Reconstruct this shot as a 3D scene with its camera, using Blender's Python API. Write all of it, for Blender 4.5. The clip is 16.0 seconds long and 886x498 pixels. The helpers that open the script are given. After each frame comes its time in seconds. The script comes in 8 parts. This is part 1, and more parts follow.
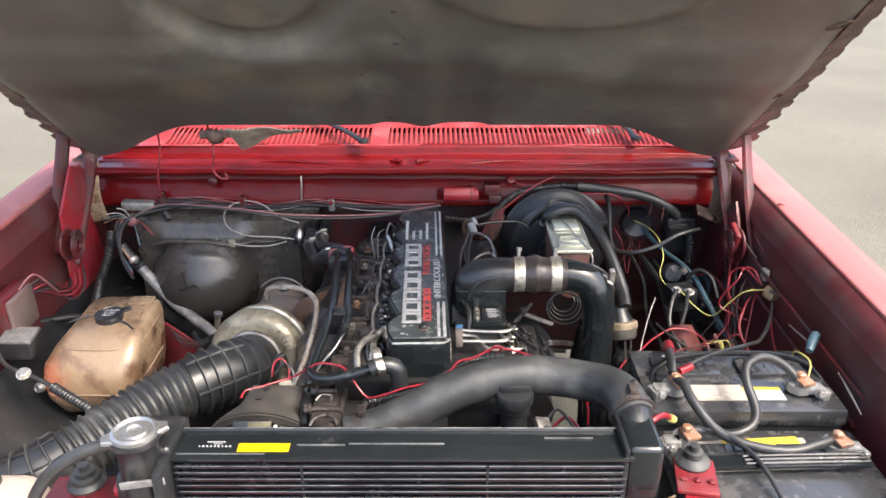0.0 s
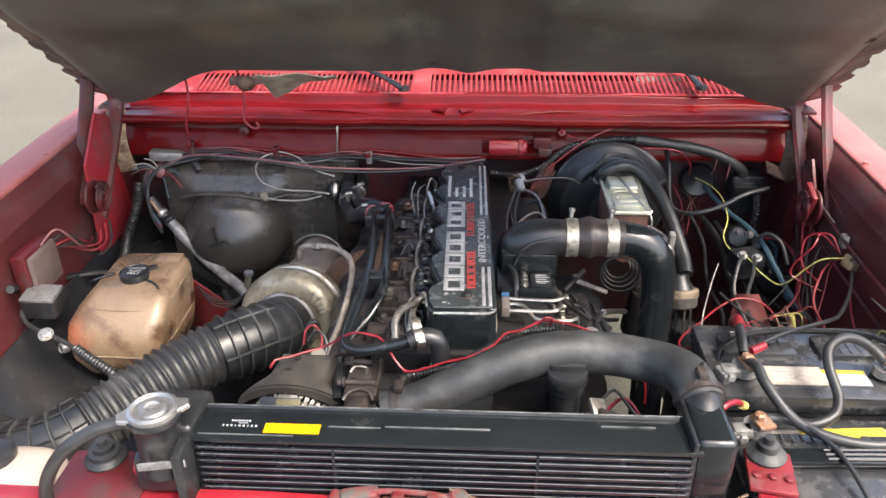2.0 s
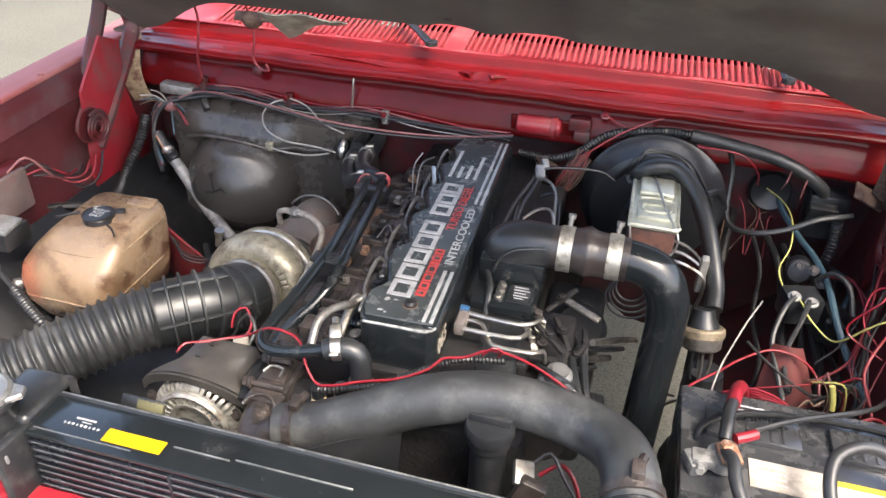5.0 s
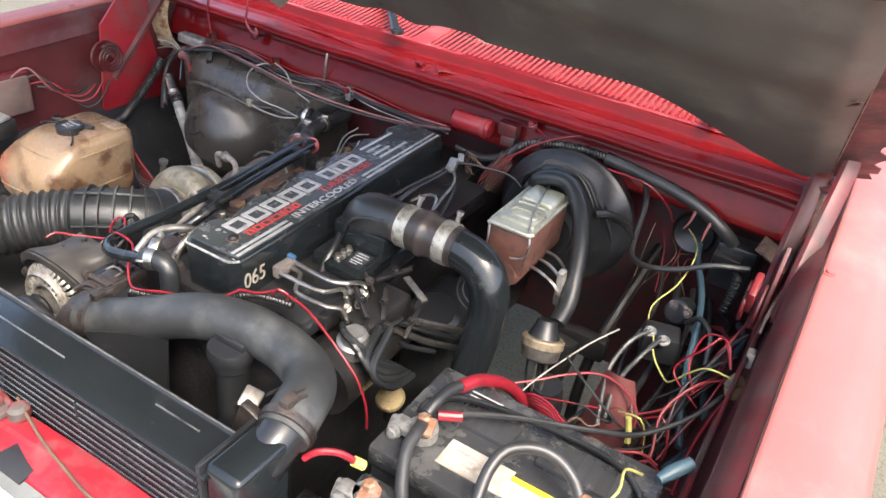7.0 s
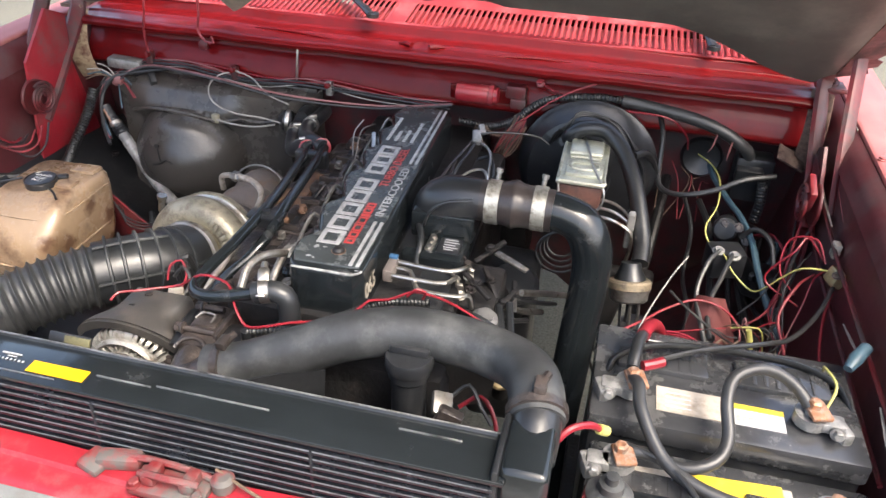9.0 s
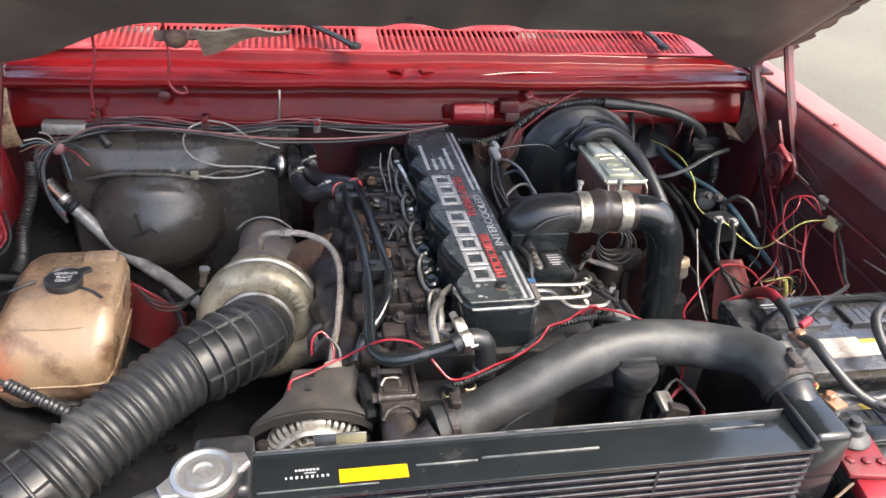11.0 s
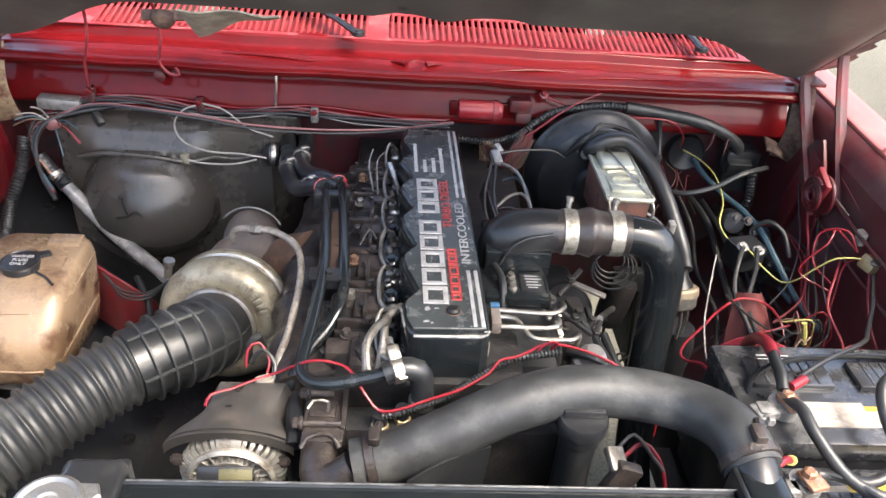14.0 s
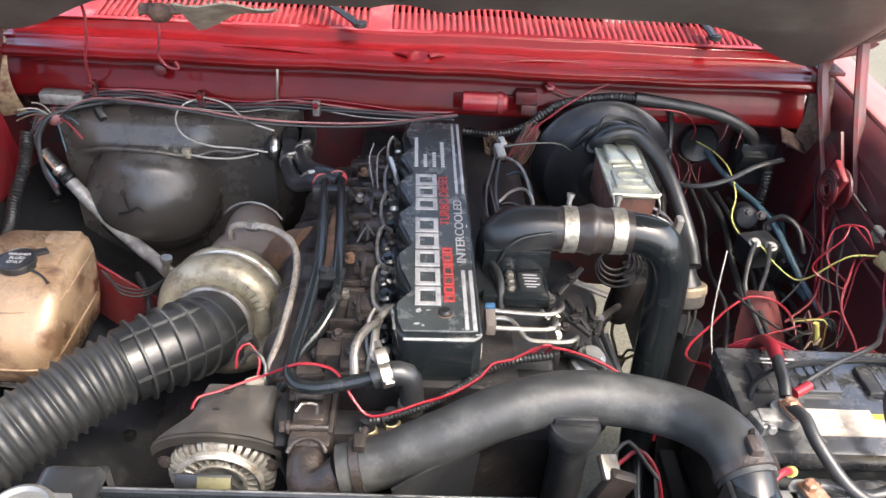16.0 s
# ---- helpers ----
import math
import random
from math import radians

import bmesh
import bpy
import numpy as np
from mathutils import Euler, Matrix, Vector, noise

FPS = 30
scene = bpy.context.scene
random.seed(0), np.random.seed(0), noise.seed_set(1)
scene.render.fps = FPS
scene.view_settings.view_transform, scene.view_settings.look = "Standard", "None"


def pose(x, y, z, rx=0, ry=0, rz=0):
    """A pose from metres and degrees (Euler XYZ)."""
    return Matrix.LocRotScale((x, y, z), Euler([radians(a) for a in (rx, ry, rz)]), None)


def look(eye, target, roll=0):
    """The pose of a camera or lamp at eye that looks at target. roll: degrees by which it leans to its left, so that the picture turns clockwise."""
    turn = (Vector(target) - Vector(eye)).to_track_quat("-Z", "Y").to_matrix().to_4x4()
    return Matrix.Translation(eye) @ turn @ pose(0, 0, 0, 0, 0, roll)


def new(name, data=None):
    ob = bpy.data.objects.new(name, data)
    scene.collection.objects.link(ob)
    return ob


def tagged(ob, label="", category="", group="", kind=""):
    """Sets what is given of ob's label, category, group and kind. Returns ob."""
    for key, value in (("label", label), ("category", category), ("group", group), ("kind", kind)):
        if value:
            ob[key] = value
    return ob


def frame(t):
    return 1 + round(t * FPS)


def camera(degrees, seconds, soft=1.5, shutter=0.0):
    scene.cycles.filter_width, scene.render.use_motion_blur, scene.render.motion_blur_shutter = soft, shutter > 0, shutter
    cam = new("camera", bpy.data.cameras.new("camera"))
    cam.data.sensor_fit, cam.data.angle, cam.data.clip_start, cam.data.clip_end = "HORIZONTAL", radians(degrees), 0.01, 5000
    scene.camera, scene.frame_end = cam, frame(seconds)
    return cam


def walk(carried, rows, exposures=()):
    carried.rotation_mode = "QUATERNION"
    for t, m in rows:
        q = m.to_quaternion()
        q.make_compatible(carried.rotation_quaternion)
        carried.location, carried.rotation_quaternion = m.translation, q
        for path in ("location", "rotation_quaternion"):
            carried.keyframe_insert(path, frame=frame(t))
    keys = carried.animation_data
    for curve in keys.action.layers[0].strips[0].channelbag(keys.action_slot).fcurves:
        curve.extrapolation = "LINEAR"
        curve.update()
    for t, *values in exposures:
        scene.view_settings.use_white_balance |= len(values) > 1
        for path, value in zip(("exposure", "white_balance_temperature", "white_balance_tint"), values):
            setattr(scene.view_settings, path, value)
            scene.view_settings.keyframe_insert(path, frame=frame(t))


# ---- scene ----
cam = camera(60.3, 16.0)
METRES, EYE, TILT, LEAN, TURN = 2.8, 1.75, -25.0, 0.0, 0.0
ROWS = [
    (0.0, 0.0, 0.0, 0.0, 0.0, 0.0, -0.0),
    (0.5, -0.0011, 0.0002, 0.0007, 0.05, -0.51, 0.22),
    (1.0, -0.0028, 0.0025, 0.0015, 0.43, -1.23, 0.24),
    (1.5, -0.0093, 0.0086, 0.0028, 1.43, -2.35, -0.12),
    (2.0, -0.0048, 0.0415, 0.0074, 2.89, -3.94, -0.79),
    (2.5, 0.0023, 0.0767, 0.0247, 4.27, -5.65, -1.46),
    (3.0, 0.0069, 0.1082, 0.0368, 5.07, -7.21, -1.92),
    (5.5, 0.1191, 0.1274, 0.0343, 17.11, -9.56, -10.67),
    (6.0, 0.1737, 0.1244, 0.0296, 21.18, -9.91, -13.85),
    (6.5, 0.2155, 0.1358, 0.0422, 24.71, -10.11, -16.61),
    (7.0, 0.2426, 0.1574, 0.05, 27.13, -10.42, -18.27),
    (7.5, 0.2511, 0.1644, 0.0458, 27.44, -10.57, -18.15),
    (8.0, 0.2293, 0.1503, 0.0311, 24.82, -10.11, -16.02),
    (8.5, 0.1788, 0.1136, 0.0124, 19.27, -9.24, -12.25),
    (9.0, 0.1066, 0.1155, 0.0132, 11.75, -8.28, -7.59),
    (9.5, 0.0283, 0.1073, 0.0092, 3.48, -7.69, -3.01),
    (10.0, -0.0545, 0.0801, 0.0026, -4.08, -7.35, 0.43),
    (12.5, -0.1256, 0.1547, 0.0451, -12.97, -8.04, 0.35),
    (13.0, -0.0873, 0.1544, 0.0423, -9.25, -8.44, -1.43),
    (13.5, -0.0534, 0.1353, 0.0288, -5.84, -8.9, -2.51),
    (14.0, -0.0423, 0.131, 0.036, -3.59, -9.27, -2.83),
    (14.5, -0.0385, 0.136, 0.0405, -2.39, -9.59, -2.76),
    (15.0, -0.0297, 0.1404, 0.0425, -1.83, -9.97, -2.63),
    (15.5, -0.026, 0.1415, 0.0437, -1.58, -10.32, -2.52),
    (16.0, -0.0256, 0.1397, 0.0428, -1.49, -10.58, -2.5),
]
walk(cam, [(t, pose(0, 0, EYE, TILT, LEAN, TURN) @ pose(METRES * x, METRES * y, METRES * z, 90 + pitch, roll, yaw)) for t, x, y, z, yaw, pitch, roll in ROWS], exposures=[(0.0, 2.3, 6550, 9), (1.5, 2.25, 6550, 9), (2.5, 2.13, 6550, 9), (3.2, 2.2, 6550, 9), (5.5, 2.42, 6550, 9), (7.0, 2.38, 6550, 9), (8.0, 2.22, 6550, 9), (9.0, 2.32, 6550, 9), (10.0, 2.36, 6550, 9), (13.0, 2.4, 6550, 9), (14.0, 2.52, 6550, 9), (16.0, 2.56, 6550, 9)])

# ---- world, sun ----
world = bpy.data.worlds.new("world")
scene.world = world
world.use_nodes = True
SUN_TO = Vector((0.55, -0.42, 1.0)).normalized()
sky = world.node_tree.nodes.new("ShaderNodeTexSky")
sky.sky_type, sky.sun_disc = "NISHITA", False
sky.sun_elevation = math.asin(SUN_TO.z)
sky.sun_rotation = math.atan2(SUN_TO.x, SUN_TO.y)
sky.dust_density, sky.air_density, sky.ozone_density = 5.0, 0.9, 0.3
background = world.node_tree.nodes["Background"]
background.inputs["Strength"].default_value = 0.15
world.node_tree.links.new(sky.outputs[0], background.inputs[0])
sun = new("sun", bpy.data.lights.new("sun", "SUN"))
sun.data.energy, sun.data.angle, sun.data.color = 0.7, radians(14), (1.0, 0.95, 0.87)
sun.matrix_world = look((0, 0, 10), Vector((0, 0, 10)) - SUN_TO)


# ---- materials ----
def material(name, colour, rough=0.5, metal=0.0, vary=0.25, scale=12.0, dirt=None, dirt_amount=0.0, bump=0.15, bump_scale=90.0, coat=0.0, fine=0.0, stretch=(1, 1, 1), spec=0.5, dirt_scale=None):
    """Colour with broad and fine variation, stains of their own shape, fine relief."""
    m = bpy.data.materials.new(name)
    m.use_nodes = True
    n, l = m.node_tree.nodes, m.node_tree.links
    p = n["Principled BSDF"]
    geo = n.new("ShaderNodeTexCoord")
    mp = n.new("ShaderNodeMapping")
    mp.inputs["Scale"].default_value = stretch
    l.new(geo.outputs["Object"], mp.inputs["Vector"])
    n1 = n.new("ShaderNodeTexNoise")
    n1.inputs["Scale"].default_value, n1.inputs["Detail"].default_value, n1.inputs["Roughness"].default_value = scale, 6, 0.6
    l.new(mp.outputs[0], n1.inputs["Vector"])
    ramp = n.new("ShaderNodeMapRange")
    ramp.inputs["From Min"].default_value, ramp.inputs["From Max"].default_value = 0.3, 0.7
    ramp.inputs["To Min"].default_value, ramp.inputs["To Max"].default_value = 1 - vary, 1 + vary
    l.new(n1.outputs["Fac"], ramp.inputs["Value"])
    mul = n.new("ShaderNodeVectorMath")
    mul.operation = "SCALE"
    mul.inputs[0].default_value = colour
    l.new(ramp.outputs[0], mul.inputs["Scale"])
    out = mul.outputs[0]
    n2 = n.new("ShaderNodeTexNoise")
    n2.inputs["Scale"].default_value, n2.inputs["Detail"].default_value = bump_scale, 4
    l.new(mp.outputs[0], n2.inputs["Vector"])
    if dirt:
        n3 = n.new("ShaderNodeTexNoise")
        n3.inputs["Scale"].default_value, n3.inputs["Detail"].default_value, n3.inputs["Roughness"].default_value = dirt_scale or scale * 1.7, 8, 0.7
        l.new(geo.outputs["Object"], n3.inputs["Vector"])
        r3 = n.new("ShaderNodeMapRange")
        r3.inputs["From Min"].default_value, r3.inputs["From Max"].default_value = 0.62 - 0.3 * dirt_amount, 0.8 - 0.3 * dirt_amount
        l.new(n3.outputs["Fac"], r3.inputs["Value"])
        mix = n.new("ShaderNodeMix")
        mix.data_type = "RGBA"
        l.new(r3.outputs[0], mix.inputs["Factor"])
        l.new(out, mix.inputs["A"])
        mix.inputs["B"].default_value = (*dirt, 1)
        out = mix.outputs["Result"]
        rr = n.new("ShaderNodeMapRange")
        rr.inputs["To Min"].default_value, rr.inputs["To Max"].default_value = rough, min(1, rough + 0.22)
        l.new(r3.outputs[0], rr.inputs["Value"])
        l.new(rr.outputs[0], p.inputs["Roughness"])
    else:
        rr = n.new("ShaderNodeMapRange")
        rr.inputs["To Min"].default_value, rr.inputs["To Max"].default_value = max(0.03, rough - 0.12), min(1, rough + 0.12)
        l.new(n1.outputs["Fac"], rr.inputs["Value"])
        l.new(rr.outputs[0], p.inputs["Roughness"])
    l.new(out, p.inputs["Base Color"])
    p.inputs["Metallic"].default_value = metal
    p.inputs["Specular IOR Level"].default_value = spec
    if coat:
        p.inputs["Coat Weight"].default_value, p.inputs["Coat Roughness"].default_value = coat, 0.07
    if bump:
        b = n.new("ShaderNodeBump")
        b.inputs["Strength"].default_value, b.inputs["Distance"].default_value = bump, 0.002
        l.new(n2.outputs["Fac"], b.inputs["Height"])
        l.new(b.outputs[0], p.inputs["Normal"])
    return m


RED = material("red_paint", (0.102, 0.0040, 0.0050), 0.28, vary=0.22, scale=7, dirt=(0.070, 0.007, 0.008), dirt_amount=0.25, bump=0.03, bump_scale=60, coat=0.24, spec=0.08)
GRIMY = material("grimy_dark_red_paint", (0.058, 0.0125, 0.0148), 0.4, vary=0.4, scale=9, dirt=(0.030, 0.026, 0.027), dirt_amount=0.55, bump=0.2)
# light grey for thin strips that paint the highlights along the fins
FIN_GLINT = material("fin_edge_glint", (0.12, 0.125, 0.13), 0.4, metal=0.4, vary=0.5, scale=30, dirt=(0.02, 0.02, 0.022), dirt_amount=0.5, bump=0, dirt_scale=18)
# darker red for the aprons and inner fender flanges
APRON = material("dark_red_apron_paint", (0.082, 0.0185, 0.0215), 0.33, vary=0.3, scale=8, dirt=(0.088, 0.058, 0.058), dirt_amount=0.46, bump=0.1, dirt_scale=5)
# cowl red lightened for the grille: sunlight put into the colour
RED_SUNLIT = material("sunlit_dull_red_paint", (0.23, 0.020, 0.021), 0.34, vary=0.25, scale=14, dirt=(0.33, 0.095, 0.09), dirt_amount=0.4, bump=0.05, bump_scale=60, coat=0.25)
RED_DUSTY = material("dusty_red_paint", (0.085, 0.0085, 0.011), 0.42, vary=0.35, scale=9, dirt=(0.042, 0.028, 0.027), dirt_amount=0.52, bump=0.15)
RED_BRIGHT = material("bright_red_paint", (0.23, 0.013, 0.021), 0.35, vary=0.25, scale=9, dirt=(0.17, 0.06, 0.06), dirt_amount=0.42, bump=0.08)
RED_WORN = material("worn_red_paint", (0.155, 0.012, 0.016), 0.45, vary=0.3, scale=20, dirt=(0.12, 0.04, 0.04), dirt_amount=0.45, bump=0.2)
RUSTY_TAN = material("rusty_bracket", (0.15, 0.095, 0.068), 0.65, vary=0.4, scale=30, dirt=(0.06, 0.03, 0.025), dirt_amount=0.6, bump=0.4)
SEALER = material("smeared_sealer", (0.30, 0.22, 0.14), 0.65, vary=0.35, scale=25, dirt=(0.12, 0.05, 0.035), dirt_amount=0.5, bump=0.4)
HOOD_GREY = material("hood_underside", (0.105, 0.099, 0.087), 0.55, vary=0.3, scale=3.5, dirt=(0.19, 0.178, 0.15), dirt_amount=0.35, bump=0.25, bump_scale=40, dirt_scale=4)
# fender red made pale and pinkish, glare and haze mixed into its colour
RED_PALE = material("glare_pale_red_paint", (0.31, 0.100, 0.095), 0.48, vary=0.12, scale=5, dirt=(0.355, 0.155, 0.146), dirt_amount=0.42, bump=0.04, bump_scale=60, dirt_scale=4, spec=0.17)
BLACK = material("black_plastic", (0.0145, 0.0155, 0.0172), 0.29, vary=0.35, scale=14, dirt=(0.042, 0.041, 0.039), dirt_amount=0.3, bump=0.16)
BLACK_GLOSS = material("black_paint", (0.0095, 0.0118, 0.0132), 0.16, vary=0.3, scale=12, dirt=(0.026, 0.027, 0.027), dirt_amount=0.2, bump=0.1)
HEATER = material("dusty_black_housing", (0.040, 0.037, 0.034), 0.24, vary=0.3, scale=6, dirt=(0.070, 0.060, 0.051), dirt_amount=0.42, bump=0.2, bump_scale=120, dirt_scale=5)
RUBBER = material("rubber", (0.0145, 0.0158, 0.0172), 0.34, vary=0.25, scale=9, dirt=(0.04, 0.04, 0.039), dirt_amount=0.26, bump=0.12, bump_scale=200)
HOSE = material("scuffed_hose_rubber", (0.024, 0.0255, 0.0265), 0.48, vary=0.35, scale=40, dirt=(0.085, 0.087, 0.083), dirt_amount=0.38, bump=0.12, bump_scale=260, dirt_scale=9)
FIN = material("fin_metal", (0.012, 0.014, 0.018), 0.25, metal=0.1, vary=0.3, scale=20, bump=0.05)
IRON = material("greasy_iron", (0.027, 0.0225, 0.021), 0.3, vary=0.55, scale=22, dirt=(0.060, 0.046, 0.039), dirt_amount=0.4, bump=0.8, bump_scale=170)
IRON_DARK = material("dark_greasy_iron", (0.0115, 0.0112, 0.0118), 0.45, vary=0.5, scale=18, dirt=(0.026, 0.022, 0.02), dirt_amount=0.38, bump=0.6, bump_scale=150, spec=0.28)
RUST = material("rusted_manifold", (0.15, 0.095, 0.062), 0.75, vary=0.45, scale=22, dirt=(0.27, 0.17, 0.10), dirt_amount=0.5, bump=0.5, bump_scale=130)
ALU = material("dirty_aluminium", (0.27, 0.25, 0.19), 0.38, metal=0.45, vary=0.3, scale=20, dirt=(0.11, 0.087, 0.064), dirt_amount=0.46, bump=0.4, bump_scale=140)
ALU_BRIGHT = material("bright_aluminium", (0.33, 0.33, 0.325), 0.36, metal=0.8, vary=0.2, scale=25, dirt=(0.2, 0.19, 0.17), dirt_amount=0.38, bump=0.3)
DULL_STEEL = material("dull_steel", (0.24, 0.23, 0.215), 0.42, metal=0.8, vary=0.35, scale=30, dirt=(0.12, 0.10, 0.08), dirt_amount=0.4, bump=0.15)
STEEL = material("steel", (0.48, 0.46, 0.42), 0.36, metal=1.0, vary=0.25, scale=30, dirt=(0.2, 0.16, 0.12), dirt_amount=0.35, bump=0.1)
CLAMP_STEEL = material("aged_clamp_steel", (0.40, 0.385, 0.335), 0.5, metal=0.85, vary=0.35, scale=35, dirt=(0.14, 0.12, 0.09), dirt_amount=0.45, bump=0.15)
ZINC = material("zinc_lid", (0.46, 0.46, 0.37), 0.36, metal=0.6, vary=0.2, scale=25, dirt=(0.3, 0.27, 0.2), dirt_amount=0.35, bump=0.15)
BRASS = material("brass", (0.48, 0.38, 0.21), 0.4, metal=0.7, vary=0.25, scale=30, dirt=(0.22, 0.17, 0.10), dirt_amount=0.4, bump=0.15)
COPPER = material("corroded_copper", (0.30, 0.145, 0.08), 0.5, metal=0.45, vary=0.45, scale=60, dirt=(0.30, 0.25, 0.21), dirt_amount=0.5, bump=0.5)
LEAD = material("lead_clamp", (0.21, 0.21, 0.205), 0.5, metal=0.6, vary=0.4, scale=60, dirt=(0.32, 0.31, 0.30), dirt_amount=0.5, bump=0.6)
TAN = material("aged_plastic", (0.265, 0.185, 0.115), 0.26, vary=0.2, scale=7, dirt=(0.080, 0.042, 0.026), dirt_amount=0.46, bump=0.12, dirt_scale=12)


def add_stain(m, centre, radius, colour, grain=30, edge=1.5):
    """One soft-edged stain of its own shape on a material."""
    n, l = m.node_tree.nodes, m.node_tree.links
    p = n["Principled BSDF"]
    src = p.inputs["Base Color"].links[0].from_socket
    pos, dist, noise = n.new("ShaderNodeNewGeometry"), n.new("ShaderNodeVectorMath"), n.new("ShaderNodeTexNoise")
    dist.operation = "DISTANCE"
    dist.inputs[1].default_value = centre
    l.new(pos.outputs["Position"], dist.inputs[0])
    noise.inputs["Scale"].default_value, noise.inputs["Detail"].default_value = grain, 5
    l.new(pos.outputs["Position"], noise.inputs["Vector"])
    add = n.new("ShaderNodeMath")
    add.operation = "MULTIPLY_ADD"
    add.inputs[1].default_value = radius
    l.new(noise.outputs["Fac"], add.inputs[0])
    l.new(dist.outputs["Value"], add.inputs[2])
    r = n.new("ShaderNodeMapRange")
    r.inputs["From Min"].default_value, r.inputs["From Max"].default_value = radius * 0.75, radius * edge
    r.inputs["To Min"].default_value, r.inputs["To Max"].default_value = 0.85, 0.0
    l.new(add.outputs[0], r.inputs["Value"])
    mix = n.new("ShaderNodeMix")
    mix.data_type = "RGBA"
    l.new(r.outputs[0], mix.inputs["Factor"])
    l.new(src, mix.inputs["A"])
    mix.inputs["B"].default_value = (*colour, 1)
    l.new(mix.outputs["Result"], p.inputs["Base Color"])


add_stain(TAN, (-0.755, 1.20, 0.915), 0.06, (0.27, 0.075, 0.04))
add_stain(TAN, (-0.60, 1.235, 0.90), 0.045, (0.11, 0.062, 0.034))
add_stain(TAN, (-0.63, 1.20, 0.84), 0.035, (0.10, 0.045, 0.025))
for spot, size in (((-0.588, 1.215, 0.93), 0.030), ((-0.586, 1.262, 0.905), 0.034), ((-0.584, 1.33, 0.945), 0.032), ((-0.590, 1.225, 0.862), 0.030), ((-0.588, 1.38, 0.90), 0.036), ((-0.66, 1.345, 0.988), 0.028), ((-0.605, 1.30, 0.985), 0.022), ((-0.72, 1.29, 0.975), 0.020)):
    add_stain(TAN, spot, size, (0.075, 0.036, 0.021), 75, 1.15)
for spot, size in (((-0.081, 1.284, 1.577), 0.010), ((-0.082, 1.357, 1.515), 0.013), ((-0.049, 1.405, 1.474), 0.016), ((-0.066, 1.339, 1.53), 0.010), ((0.079, 1.287, 1.575), 0.013), ((0.089, 1.297, 1.566), 0.016), ((0.296, 1.45, 1.436), 0.010), ((0.225, 1.503, 1.391), 0.013), ((-0.113, 1.592, 1.315), 0.016), ((-0.153, 1.442, 1.443), 0.010)):
    add_stain(HOOD_GREY, spot, size, (0.025, 0.025, 0.026), 220, 1.1)
for spot, size in (((-0.385, 1.434, 1.45), 0.060), ((-0.487, 1.476, 1.414), 0.080), ((-0.329, 1.297, 1.566), 0.050), ((0.142, 1.275, 1.585), 0.060), ((-0.246, 1.476, 1.414), 0.080)):
    add_stain(HOOD_GREY, spot, size, (0.17, 0.15, 0.115), 40, 1.5)
LATCH_DIRT = material("grimy_red_latch", (0.17, 0.014, 0.016), 0.5, vary=0.4, scale=30, dirt=(0.075, 0.068, 0.062), dirt_amount=0.72, bump=0.4, dirt_scale=30)
GOLD = material("golden_label", (0.62, 0.43, 0.03), 0.4, vary=0.15, scale=30, dirt=(0.3, 0.22, 0.06), dirt_amount=0.35, bump=0)
YELLOW = material("yellow_sticker", (0.66, 0.36, 0.003), 0.4, vary=0.06, bump=0)
WHITE = material("white_label", (0.36, 0.32, 0.265), 0.5, vary=0.18, scale=20, dirt=(0.2, 0.165, 0.125), dirt_amount=0.45, bump=0)
SILVER_PRINT = material("silver_print", (0.32, 0.32, 0.325), 0.4, metal=0.3, vary=0.25, scale=40, dirt=(0.15, 0.15, 0.15), dirt_amount=0.35, bump=0.05, dirt_scale=60)
RED_PRINT = material("red_print", (0.29, 0.022, 0.021), 0.4, vary=0.25, scale=40, dirt=(0.13, 0.025, 0.025), dirt_amount=0.35, bump=0.05, dirt_scale=60)
GREY_PRINT = material("grey_print", (0.38, 0.38, 0.38), 0.5, vary=0.15, bump=0)
DULL_ALU = material("dull_aluminium", (0.34, 0.33, 0.30), 0.45, metal=0.6, vary=0.3, scale=30, dirt=(0.15, 0.12, 0.09), dirt_amount=0.4, bump=0.3)
# pale metal for lines that paint reflections on the intercooler plate
PLATE_GLINT = material("plate_edge_glint", (0.30, 0.30, 0.30), 0.35, metal=0.7, vary=0.4, scale=40, dirt=(0.05, 0.05, 0.05), dirt_amount=0.45, bump=0, dirt_scale=25)
BROWN_RUST = material("brown_rust", (0.13, 0.075, 0.05), 0.75, vary=0.4, scale=25, dirt=(0.2, 0.11, 0.06), dirt_amount=0.4, bump=0.5, bump_scale=130)
BRAIDED = material("braided_line", (0.30, 0.27, 0.235), 0.5, metal=0.3, vary=0.3, scale=60, dirt=(0.15, 0.125, 0.1), dirt_amount=0.4, bump=0.4, bump_scale=600)
TURBINE = material("grey_brown_casting", (0.115, 0.098, 0.088), 0.6, vary=0.3, scale=18, dirt=(0.14, 0.095, 0.065), dirt_amount=0.35, bump=0.4, bump_scale=140)
# lid black lightened for dust and for the sky's sheen
BATTERY_TOP = material("dusty_sheen_battery_top", (0.030, 0.031, 0.033), 0.2, vary=0.35, scale=10, dirt=(0.08, 0.079, 0.076), dirt_amount=0.4, bump=0.15, spec=0.7)
CORE = material("radiator_core", (0.03, 0.03, 0.03), 0.6, vary=0.4, scale=60, bump=0.4, bump_scale=400)
BROWN_IRON = material("brown_cast_iron", (0.12, 0.05, 0.035), 0.6, vary=0.35, scale=20, dirt=(0.06, 0.035, 0.028), dirt_amount=0.45, bump=0.4)
